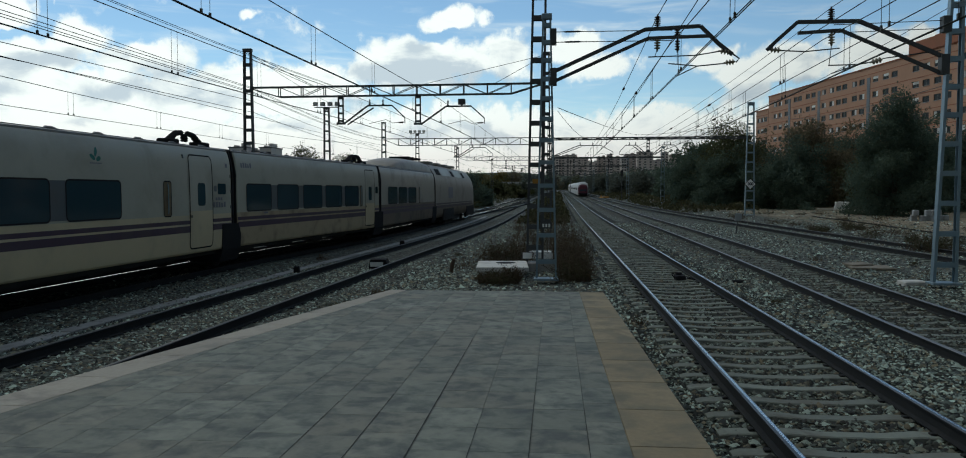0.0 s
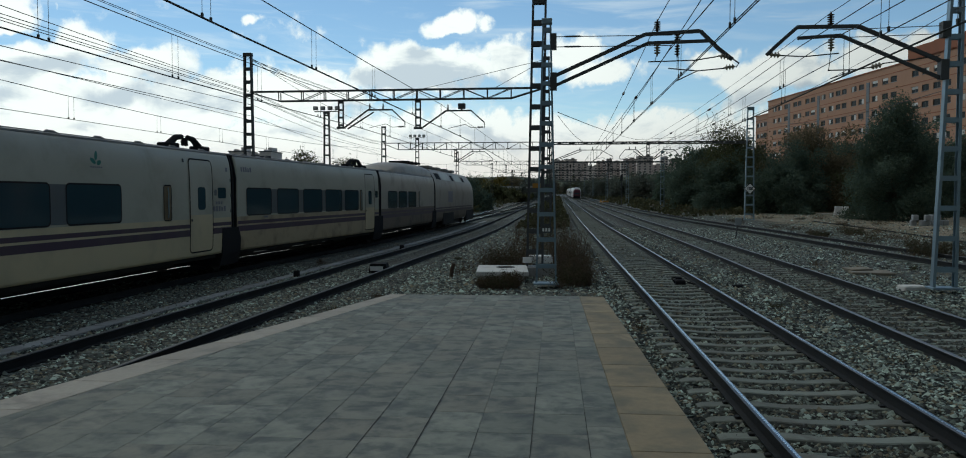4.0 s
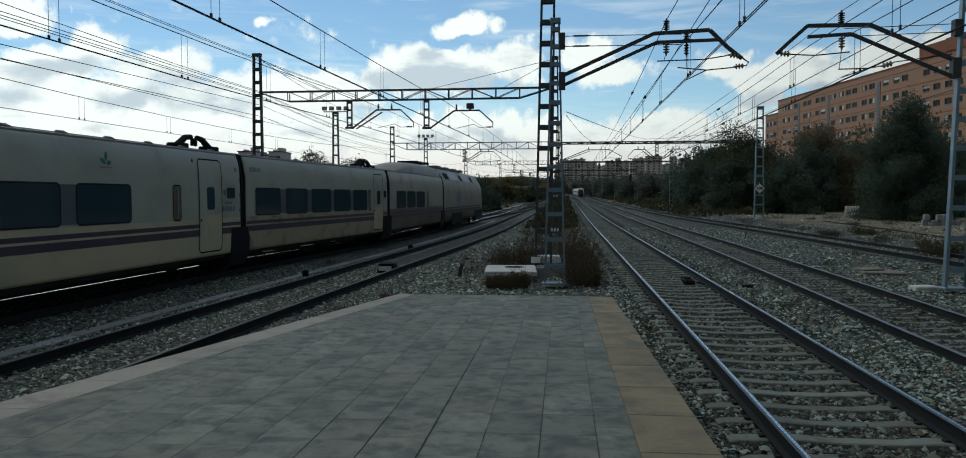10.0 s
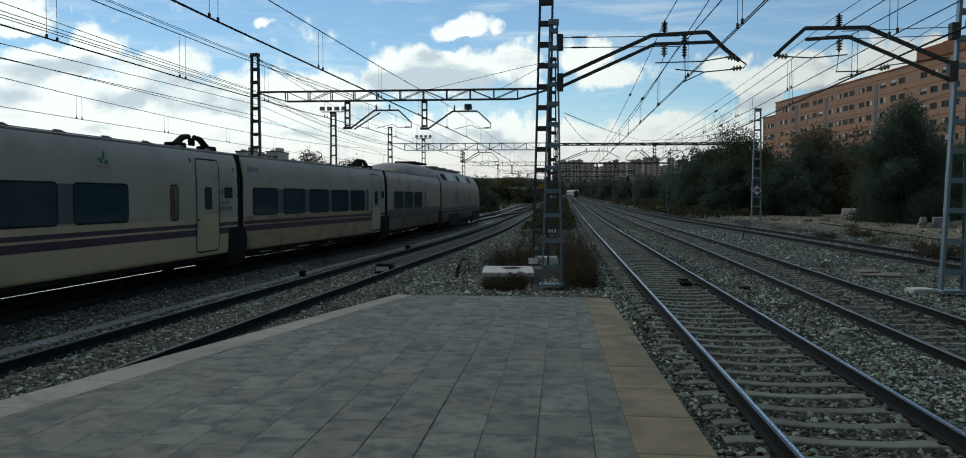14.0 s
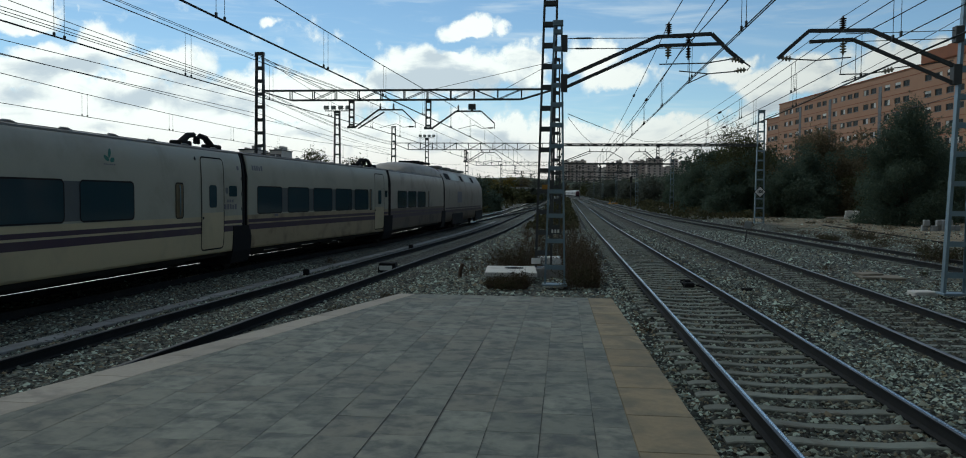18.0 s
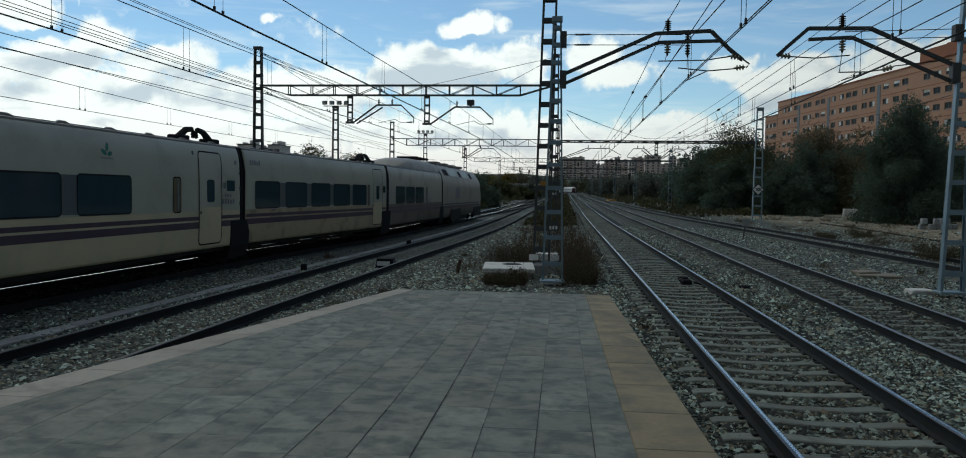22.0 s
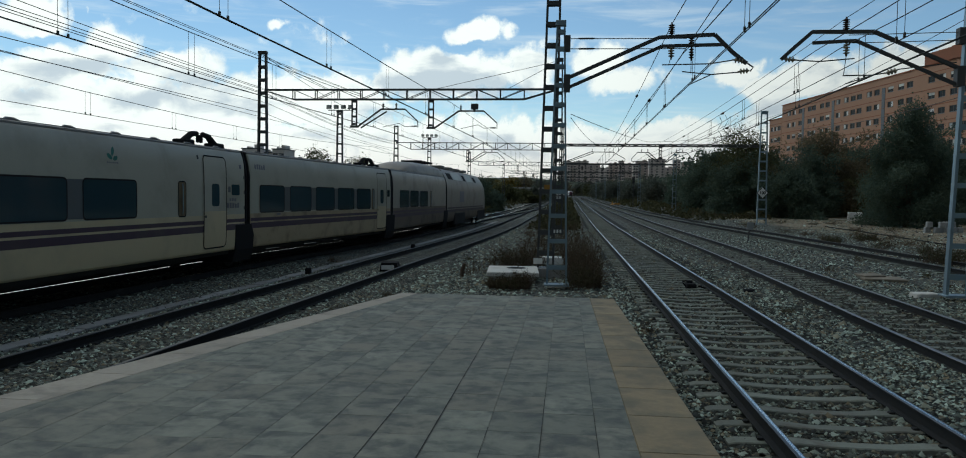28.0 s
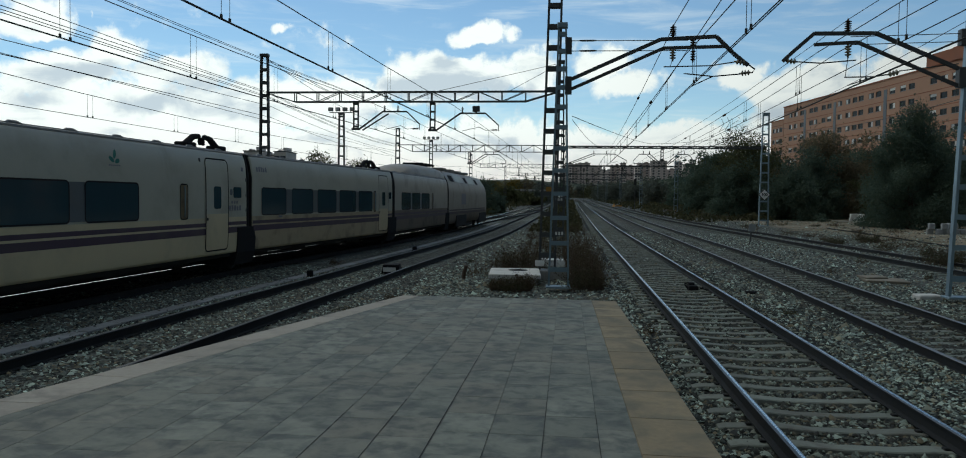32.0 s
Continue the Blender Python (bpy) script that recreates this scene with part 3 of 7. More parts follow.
def thing(name, label, category, at=None, group="", kind=""):
    ob = new(name)
    ob.empty_display_size = 0.2
    if at is not None:
        ob.matrix_basis = at
    return tagged(ob, label, category, group, kind)


def solid(name, kit, mats, label, category, at=None, group="", kind="", smooth=False):
    ob = part(name, kit, mats, None, "", smooth, at)
    return tagged(ob, label, category, group, kind)


def smoothstep(a, b, v):
    t = min(max((v - a) / (b - a), 0.0), 1.0)
    return t * t * (3 - 2 * t)


def curve_through(pts):
    """A smooth function through the points (position, value)."""
    xs, ys = [p[0] for p in pts], [p[1] for p in pts]
    sl = [(ys[i + 1] - ys[i]) / (xs[i + 1] - xs[i]) for i in range(len(xs) - 1)]
    tan = [sl[0]] + [(sl[i] + sl[i + 1]) / 2 for i in range(len(sl) - 1)] + [sl[-1]]

    def f(v):
        if v <= xs[0]:
            return ys[0] + tan[0] * (v - xs[0])
        if v >= xs[-1]:
            return ys[-1] + tan[-1] * (v - xs[-1])
        i = max(k for k in range(len(xs) - 1) if xs[k] <= v)
        h = xs[i + 1] - xs[i]
        t = (v - xs[i]) / h
        return (ys[i] * (1 + 2 * t) * (1 - t) ** 2 + tan[i] * h * t * (1 - t) ** 2 + ys[i + 1] * t * t * (3 - 2 * t) + tan[i + 1] * h * t * t * (t - 1))
    return f


def rise(y):
    """The line climbs gently away from the station."""
    y = min(y, 600.0)
    if y < 50:
        return 0.0
    if y < 90:
        return 0.0075 * (y - 50) ** 2 / 80
    return 0.0075 * (y - 70)


def bend(y):
    return -max(0.0, y - 470) ** 2 / 3600


# centrelines of the tracks
T1 = lambda y: 2.92 + bend(y)
_t2 = curve_through([(0, 6.35), (12, 6.42), (20, 6.65), (35, 6.98), (70, 7.15), (130, 6.95), (200, 6.7), (260, 6.6), (400, 6.6)])
T2 = lambda y: _t2(min(y, 400)) + bend(y)
_t3 = curve_through([(-40, 14.6), (20, 14.2), (35, 13.75), (55, 13.3), (75, 12.3), (110, 11.0), (150, 10.4), (220, 10.2), (400, 10.2)])
T3 = lambda y: _t3(min(y, 400)) + bend(y)
_tl = curve_through([(-40, -8.2), (5, -6.75), (10, -6.6), (15, -6.45), (20, -6.22), (26, -6.0), (35, -5.55), (50, -5.05), (80, -4.85), (150, -4.3), (260, -3.9), (400, -3.9)])
TL = lambda y: _tl(min(y, 400)) + bend(y)
_tt = curve_through([(-40, -12.0), (9, -11.42), (15, -11.22), (22, -11.0), (28.8, -10.55), (35.6, -9.95), (42.4, -9.6), (49.2, -9.42), (69, -8.95), (110, -8.2), (260, -7.6), (400, -7.6)])
TT = lambda y: _tt(min(y, 400)) + bend(y)
_tb = curve_through([(-40, -20.5), (35, -19.8), (70, -18.6), (110, -16.0), (200, -12.0), (400, -11.4)])
TB = lambda y: _tb(min(y, 400)) + bend(y)


def bed(x, y):
    """Height of the ground: ballast between the tracks, a slightly higher field beyond."""
    return rise(y) - 0.262 + 0.33 * smoothstep(12.0, 20.0, x) - 0.25 * smoothstep(-22, -30, x)
# ---------------------------------------------------------------- sky dome with drifting clouds
def cloud_dome():
    k = K()
    R, na = 3400.0, 48
    rings = []
    for e in (-6, 0, 6, 14, 24, 36, 50, 65, 80, 89):
        c, s = math.cos(radians(e)) * R, math.sin(radians(e)) * R
        rings.append([(c * math.cos(2 * math.pi * i / na), c * math.sin(2 * math.pi * i / na), s) for i in range(na)])
    k.quad_strip(rings, True, False)
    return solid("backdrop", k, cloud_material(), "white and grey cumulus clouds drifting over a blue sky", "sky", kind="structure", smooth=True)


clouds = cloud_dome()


# ---------------------------------------------------------------- ground
def ground():
    k = K()
    xs = [-3300, -900, -300, -100, -50, -30, -26, -22, -15, -8, 0, 8, 12, 14, 16, 18, 20, 26, 40, 80, 150, 300, 900, 3300]
    ys = [-600, -100, -30, 0, 20, 40, 50, 60, 70, 80, 90, 120, 170, 240, 330, 450, 600, 900, 1500, 3300]
    n = len(xs)
    for y in ys:
        k.v += [(x, y, bed(x, min(y, 600))) for x in xs]
    for j in range(len(ys) - 1):
        for i in range(n - 1):
            a = j * n + i
            k.face((a, a + 1, a + n + 1, a + n))
    return solid("ground", k, M["ballast"], "grey crushed-stone ballast with dry earth beyond the tracks", "ground", kind="structure")


ground()


# ---------------------------------------------------------------- tracks
def rail_kit(path, off, y0, y1, step, crown=0.012):
    """A flat-bottomed rail: rusty foot and web, a worn running surface on top."""
    k = K()
    g = 1 if off < 0 else -1
    prof = [(-0.07, -0.172), (0.07, -0.172), (0.07, -0.160), (0.012, -0.145), (0.010, -0.045), (0.036, -0.034), (0.036, -0.012), (0.029, -0.003), (g * 0.004 + crown, 0.0), (g * 0.004 - crown, 0.0), (-0.029, -0.003), (-0.036, -0.012), (-0.036, -0.034), (-0.010, -0.045), (-0.012, -0.145), (-0.07, -0.160)]
    ys, y = [], y0
    while y < y1:
        ys.append(y)
        y += step * (1 + max(0, y) / 60)
    ys.append(y1)
    rings = [[(path(y) + off + a, y, rise(y) + b) for a, b in prof] for y in ys]
    k.quad_strip(rings)
    n = len(prof)
    for i in range(len(rings) - 1):
        for j in (6, 7, 8, 9, 10):
            k.s[i * n + j] = 2 if j in (6, 7, 9, 10) else 1
    return k


def sleeper_mesh():
    """A one-piece concrete sleeper, lower and narrower between the rails."""
    k = K()
    prof = [(-1.3, 0.09, -0.215), (-1.22, 0.105, -0.195), (-0.62, 0.108, -0.176), (-0.3, 0.094, -0.200), (0.3, 0.094, -0.200), (0.62, 0.108, -0.176), (1.22, 0.105, -0.195), (1.3, 0.09, -0.215)]
    rings = [[(x, -w - 0.02, -0.36), (x, w + 0.02, -0.36), (x, w, z - 0.012), (x, w - 0.015, z), (x, -w + 0.015, z), (x, -w, z - 0.012)] for x, w, z in prof]
    k.quad_strip(rings)
    return k.mesh("sleeper", [M["sleeper"]])


def clip_mesh():
    k = K()
    k.box(0, 0, -0.168, 0.06, 0.075, 0.022, c=0.008)
    return k.mesh("rail_clip", [M["rust"]])


SLEEPER, CLIP = sleeper_mesh(), clip_mesh()


def railway(path, y0, y1, sleepers_to, label, top, clips_to=0.0, first=3.0, sunk=0.0):
    t = thing("railway_track", label, "railway track", group="tracks of the station")
    for off in (-0.87, 0.87):
        part("rail", rail_kit(path, off, y0, y1, 2.0, 0.022 if top == "railbright" else 0.016), [M["rust"], M[top], M["railhead" if top == "railtop" else top]], t)
    y, rest = first, K()
    while y < sleepers_to:
        turn = math.degrees(math.atan2(path(y - 0.5) - path(y + 0.5), 1.0))
        at = pose(path(y), y, rise(y) - sunk + random.uniform(-0.006, 0.006), 0, 0, turn + random.uniform(-0.4, 0.4))
        part("sleeper", SLEEPER, None, t, at=at)
        if y < clips_to:
            for s in (-0.975, -0.765, 0.765, 0.975):
                part("rail_clip", CLIP, None, t, at=at @ pose(s, 0, 0))
        y += 0.6
    while y < min(330, y1):
        rest.box(path(y), y, rise(y) - 0.24, 2.6, 0.25, 0.11)
        y += 0.6
    part("sleeper_row", rest, [M["sleeper"]], t)["kind"] = "stuff"
    return t


railway(T1, -30, 1500, 110, "main line track with shiny rails on concrete sleepers", "railtop", 22, 1.15)
railway(T2, -30, 1500, 95, "second main track with worn rails on concrete sleepers", "railworn", 18, 2.0)
railway(T3, -30, 700, 20, "siding with rusty rails half sunk in ballast", "railtop_dull", 0, 14.0)
railway(TL, -30, 900, 80, "curving loop track beside the platform with dark rails", "railtop_dull", 24, 2.0)
railway(TT, -40, 900, 60, "track under the standing train with bright rail heads", "railbright", 0, 2.0)
_sw = curve_through([(66, -9.05), (80, -8.55), (110, -6.4), (140, -4.65), (160, -4.25)])
railway(_sw, 68, 158, 70, "crossover track joining two tracks beyond the train", "railtop_dull", 0, 69.0)


FULL = ((-2.0, -0.30), (-1.55, -0.205), (-0.9, -0.188), (0.9, -0.188), (1.55, -0.205), (2.0, -0.30))
OPEN = ((-1.75, -0.30), (-1.38, -0.242), (-1.05, -0.226), (-0.72, -0.222), (-0.5, -0.231), (0.5, -0.231), (0.72, -0.222), (1.00, -0.195), (1.30, -0.172), (1.6, -0.19), (2.0, -0.30))
MID = ((-2.0, -0.30), (-1.6, -0.19), (-1.05, -0.158), (-0.8, -0.17), (-0.55, -0.207), (0.55, -0.207), (0.8, -0.17), (1.05, -0.158), (1.6, -0.19), (2.0, -0.30))
BEDS = ((TL, FULL), (TT, FULL), (T1, OPEN), (T2, MID))


def ballast_bed(path, prof, y1, label, mat="ballast"):
    """Ballast heaped up to the sleepers of one track."""
    k = K()
    ys = [-20 + 2.5 * i for i in range(int((y1 + 20) / 2.5) + 1)]
    k.quad_strip([[(path(y) + a, y, rise(y) + z) for a, z in prof] for y in ys], False)
    return solid("ballast_bed", k, M[mat], label, "ballast", kind="structure")


ballast_bed(TL, FULL, 150, "ballast heaped between the sleepers of the loop track")
ballast_bed(TT, FULL, 150, "dark ballast under the standing train")
# main line bed is dark to stand for shade between its stones
ballast_bed(T1, OPEN, 150, "ballast between the sleepers of the main line, coloured dark for shade between stones", "fines")
ballast_bed(T2, MID, 150, "sooty ballast between the sleepers of the second track, darkened further for shade")


def stone_level(x, y):
    """Height of the ballast under a loose stone."""
    z = bed(x, y)
    for path, prof in BEDS:
        d = x - path(y)
        if abs(d) < 2.0:
            z = max(z, rise(y) + float(np.interp(d, [p[0] for p in prof], [p[1] for p in prof])))
    return z


def scatter_stones():
    """Loose ballast stones as small uneven lumps round the near tracks."""
    rng = np.random.default_rng(3)
    octa = np.array([(1, 0, 0), (0, 1, 0.1), (-1, 0, 0), (0, -1, -0.1), (0.1, 0.2, 0.75), ])
    of = np.array([(0, 1, 4), (1, 2, 4), (2, 3, 4), (3, 0, 4)])

    def field(n, x0, x1, y0, y1, s0, s1, avoid):
        x = rng.uniform(x0, x1, n)
        y = y0 + (y1 - y0) * rng.random(n) ** 1.35
        keep = np.array([not avoid(a, b) for a, b in zip(x, y)])
        x, y = x[keep], y[keep]
        m = len(x)
        size = rng.uniform(s0, s1, m) * (1 + rng.random(m) ** 6)
        ang = rng.uniform(0, 6.28, m)
        base = octa[None] * (1 + 0.55 * rng.uniform(-1, 1, (m, 5, 3)))
        base = base * (size[:, None, None] * np.stack([np.ones(m), rng.uniform(0.6, 1, m), rng.uniform(0.5, 1.0, m)], 1)[:, None, :])
        ca, sa = np.cos(ang)[:, None], np.sin(ang)[:, None]
        vx = base[:, :, 0] * ca - base[:, :, 1] * sa + x[:, None]
        vy = base[:, :, 0] * sa + base[:, :, 1] * ca + y[:, None]
        z0 = np.array([stone_level(a, b) for a, b in zip(x, y)]) + rng.uniform(-0.010, 0.028, m)
        vz = base[:, :, 2] + z0[:, None]
        return np.stack([vx, vy, vz], 2).reshape(-1, 3), (of[None] + 5 * np.arange(m)[:, None, None]).reshape(-1, 3)

    def near_rail(a, b):
        return any(abs(abs(a - p(b)) - 0.87) < 0.06 for p in (T1, T2, TL)) or (-4.9 < a < 1.1 and b < 13.0 and a > -4.65 + max(0, b - 5.5) * 0.21)

    def on_sleeper(a, b):
        for p, first, x0, x1 in ((T1, 1.15, -1.33, 0.95), (T2, 2.0, -0.72, 0.72)):
            if x0 < a - p(b) < x1 and abs((b - first + 0.3) % 0.6 - 0.3) < 0.125:
                return rng.random() > 0.04
        return near_rail(a, b)

    for name, args in (
        ("ballast_stones", (60000, 0.9, 9.5, 4.0, 13.0, 0.016, 0.036)),
        ("ballast_stones", (62000, 0.9, 13.0, 3.6, 24.0, 0.018, 0.042)),
        ("ballast_stones", (54000, -12.5, -1.5, 6.0, 26.0, 0.016, 0.035)),
        ("ballast_stones", (54000, -4.5, 19.5, 14.0, 60.0, 0.026, 0.055)),
        ("field_stones", (5200, 13.5, 29.0, 22.0, 92.0, 0.035, 0.085)),
    ):
        v, f = field(*args, on_sleeper)
        me = bpy.data.meshes.new(name)
        me.vertices.add(len(v)), me.loops.add(len(f) * 3), me.polygons.add(len(f))
        me.vertices.foreach_set("co", v.ravel())
        me.loops.foreach_set("vertex_index", f.ravel().astype(np.int32))
        me.polygons.foreach_set("loop_start", np.arange(0, 3 * len(f), 3, dtype=np.int32))
        me.update(calc_edges=True)
        me.materials.append(M["stone"])
        tagged(new(name, me), "loose grey and brown crushed ballast stones", "gravel", kind="stuff")


scatter_stones()

# ---------------------------------------------------------------- platform
PZ = 0.52


def edge_left(y):
    return -2.95 - 0.243 * (12.75 - y) - 0.0012 * max(0, 12.75 - y) * max(0, y - 4)


def edge_right(y):
    return 0.79 + 0.031 * (12.78 - y)


def platform():
    k = K()
    ys = [-30, -10, 0, 3, 4, 5, 6, 7, 8, 9, 10, 11, 12, 12.95]
    rings = []
    for y in ys:
        a, b = edge_left(y) + 0.06, edge_right(y) - 0.05
        rings.append([(a, y, -0.4), (b, y, -0.4), (b, y, PZ - 0.009), (a, y, PZ - 0.009)])
    k.quad_strip(rings)
    base = solid("platform", k, M["joint"], "station platform paved in grey slabs with pale stone copings", "platform", kind="structure")
    rnd = random.Random(5)
    top, g = PZ, 0.0009

    def line(x, y):
        """Joints run along the track, opening a little towards the viewer."""
        return -0.95 + (x + 0.95) * (1 + 0.004 * (12.78 - y))

    def stone(name, x0, x1, y0, y1, mat, th, dz=0.0, c=0.002):
        """One stone between two edges given as functions of y."""
        kk = K()
        ring = lambda z, i: [(x0(y0) + g + i, y0 + g + i, z), (x1(y0) - g - i, y0 + g + i, z), (x1(y1) - g - i, y1 - g - i, z), (x0(y1) + g + i, y1 - g - i, z)]
        kk.quad_strip([ring(top - th + dz, 0), ring(top - c + dz, 0), ring(top + dz, c)])
        part(name, kk, [mat], base)

    inner = lambda y: 0.375 + 0.0150 * (12.78 - y)
    left = lambda y: edge_left(y) + 0.30 + 0.025 * (12.78 - y)
    y = 3.315
    while y < 12.87:
        y2 = 12.95 if y + 1.1 > 12.95 else y + 0.875
        stone("coping_stone", inner, edge_right, y, y2, M["coping"], 0.12, c=0.008)
        y = y2
    y = 3.7
    while y < 12.87:
        y2 = 12.95 if y + 1.3 > 12.95 else y + 0.95
        stone("coping_stone", edge_left, left, y, y2, M["coping_pink"], 0.12, c=0.008)
        y = y2
    # slabs laid in rows along the platform with broken joints
    for col in range(18):
        xr, w = (0.60, 0.415) if col == 0 else (0.185 - 0.384 * (col - 1), 0.384)
        y = 3.2 + rnd.choice((0.0, 0.2, 0.4)) + rnd.uniform(-0.03, 0.03)
        while y < 12.9:
            y2 = 12.95 if y + 0.65 > 12.95 else y + 0.50
            lo, hi = (lambda q: max(line(xr - w, q), left(q))), (lambda q: min(line(xr, q), inner(q)))
            if hi(y) - lo(y) > 0.03 and hi(y2) - lo(y2) > 0.03:
                stone("paving_slab", lo, hi, y, y2, M["slab"], 0.08, rnd.uniform(-0.0008, 0.0008))
            elif hi(y2) - left(y2) < 0.03 < hi(y) - left(y):
                stone("paving_slab", lo, lambda q: max(line(xr, q), left(q) + 0.005), y, y2, M["slab"], 0.08)
            y = y2
    # opened joints, dark with dirt
    for jx, y0, y1, wide in ((0.185 - 0.384 * 3, 4.2, 8.6, 0.007), (0.185 - 0.384 * 4, 4.2, 6.0, 0.004), (0.185 - 0.384 * 2, 4.2, 5.4, 0.004), (0.185 - 0.384, 4.2, 6.6, 0.004), (0.185, 4.2, 5.9, 0.004), (0.185 - 0.384 * 5, 4.2, 5.9, 0.004)):
        kk, y = K(), y0
        while y < y1:
            a, b = wide * rnd.uniform(0.3, 1.0), wide * rnd.uniform(0.3, 1.0)
            kk.poly([(line(jx, y) - a, y, top + 0.003), (line(jx, y) + a, y, top + 0.003), (line(jx, y + 0.25) + b, y + 0.25, top + 0.003), (line(jx, y + 0.25) - b, y + 0.25, top + 0.003)])
            y += 0.25
        part("open_joint", kk, [M["grime"]], base, "dark opened joint between slabs")
    # what lies behind the viewer
    kk = K()
    rings = []
    for y in (-30, -5, 0, 3.2):
        a, b = edge_left(y), edge_right(y)
        rings.append([(a, y, top - 0.08), (b, y, top - 0.08), (b, y, top), (a, y, top)])
    kk.quad_strip(rings)
    part("paving_behind", kk, [M["slab"]], base)["kind"] = "stuff"
    return base


platform()


# ---------------------------------------------------------------- masts and portals
def lattice_mast(x, y, z0, z1, w0, w1, d, gap, bh, mat, label, leg=0.075, lean=0.0, gap_top=None, foot=0.75, group="overhead line masts", plate=True):
    """Two channel legs that draw together towards the top, tied by flat battens on both faces."""
    t = thing("catenary_mast", label, "mast", at=pose(x, y, z0), group=group)
    h = z1 - z0
    for s in (-1, 1):
        k = K()
        k.channel((s * w0 / 2, 0, 0), (s * w1 / 2 + lean, 0, h), d, leg * 0.6, 0.012, (-s, 0, 0))
        k.beam((s * w0 / 2, 0, 0), (s * w1 / 2 + lean, 0, h), leg * 0.25, d * 0.98, up=(0, 1, 0))
        part("leg", k, [mat], t)
    zz, i = 0.45, 0
    while zz < h - 0.1:
        f = zz / h
        w = (w0 + (w1 - w0) * f) + 0.02
        for s in (-1, 1):
            k = K()
            k.box(lean * f, s * (d / 2 + 0.006), zz, w, 0.012, bh)
            part("batten", k, [mat], t)
        zz += gap + ((gap_top or gap) - gap) * f
    k = K()
    k.box(lean, 0, h, w1 + 0.06, d + 0.04, 0.14, c=0.01)
    part("cap", k, [mat], t)
    if plate:
        k = K()
        k.box(0, 0, -0.02, w0 + 0.12, d + 0.30, 0.05, c=0.01)
        part("base_plate", k, [mat], t)
    if foot:
        k = K()
        k.box(0, 0, -0.40, w0 + foot * 0.25, d + foot * 0.5, 0.46, c=0.04)
        part("foundation", k, [M["concrete"]], t, "rough concrete foundation block")
    return t


def insulator(parent, x, y, z, h, r=0.075, n=5, axis=(0, 0, 1), name="insulator", mat="insul"):
    k = K()
    prof = [(0.018, 0)]
    for i in range(n):
        a = h * (0.12 + 0.76 * i / n)
        b = h * 0.76 / n
        prof += [(r * 0.4, a), (r, a + b * 0.25), (r * 0.9, a + b * 0.45), (r * 0.35, a + b * 0.7)]
    prof += [(0.018, h)]
    k.lathe((x, y, z), prof, 10, axis)
    return part(name, k, [M[mat]], parent, "ribbed brown porcelain insulator" if mat == "insul" else "pale ribbed porcelain insulator", True)


def arm_line(parent, name, pts, w, h, mat, r=None):
    k = K()
    if r:
        k.tube(pts, r, 6)
    else:
        for a, b in zip(pts, pts[1:]):
            k.beam(a, b, w, h)
    return part(name, k, [mat], parent)


# the near mast between loop and main line, with its cantilever over the main line
m = lattice_mast(-0.30, 20.6, -0.12, 6.9, 0.56, 0.22, 0.15, 0.74, 0.11, M["galv"], "galvanised lattice mast carrying a cantilever over the main line", leg=0.07, gap_top=0.42)
y = 0.0
o = Vector((-0.30, 20.6, -0.12))
P = lambda x, z, dy=0.0: (x - o.x, dy, z - o.z)
arm_line(m, "arm", [P(-0.15, 5.42), P(2.29, 6.50), P(3.72, 6.56), P(4.18, 6.10), P(4.55, 5.80)], 0.09, 0.09, M["galv_dark"])
arm_line(m, "arm", [P(-0.12, 5.17), P(2.37, 6.27), P(3.95, 6.30)], 0.08, 0.08, M["galv_dark"])
arm_line(m, "arm_tip", [P(4.50, 5.86), P(4.72, 5.70), P(4.64, 5.60)], 0, 0, M["galv_dark"], 0.02)
for zz in (6.49, 6.22):
    arm_line(m, "stay", [P(-0.15, zz), P(3.0, zz - 0.02)], 0, 0, M["wire"], 0.011)
    k = K()
    k.tube([P(0.15, zz), P(0.22, zz), P(0.55, zz), P(0.62, zz)], [0.012, 0.024, 0.024, 0.012], 6)
    part("turnbuckle", k, [M["galv_dark"]], m)
k = K()
k.box(*P(-0.12, 6.36), 0.16, 0.2, 0.42, c=0.01)
part("bracket", k, [M["galv_dark"]], m)
k = K()
k.box(*P(-0.12, 5.30), 0.18, 0.22, 0.46, c=0.01)
part("bracket", k, [M["galv_dark"]], m)
insulator(m, *P(2.61, 6.55), 0.34, 0.09)
insulator(m, *P(3.13, 6.30), 0.24, 0.085, 3)
insulator(m, *P(3.13, 6.24), -0.36, 0.075, 4)
insulator(m, *P(2.61, 6.28), -0.36, 0.09, 4, mat="porcelain")
insulator(m, *P(4.50, 5.86), 0.32, 0.078, 3, (-1, 0, 0.15), mat="porcelain")
insulator(m, *P(4.62, 5.62), 0.30, 0.078, 3, (-1, 0, -0.1), mat="porcelain")
arm_line(m, "steady_arm", [P(4.25, 5.90), P(3.6, 5.80), P(2.38, 5.78)], 0, 0, M["galv_dark"], 0.016)
arm_line(m, "steady_arm", [P(4.38, 5.58), P(3.65, 5.52), P(2.90, 5.60)], 0, 0, M["galv_dark"], 0.016)
arm_line(m, "steady_arm", [P(3.65, 5.52), P(3.10, 5.26)], 0, 0, M["galv_dark"], 0.014)
arm_line(m, "hanger", [P(3.13, 6.2), P(3.13, 5.56)], 0, 0, M["wire"], 0.009)
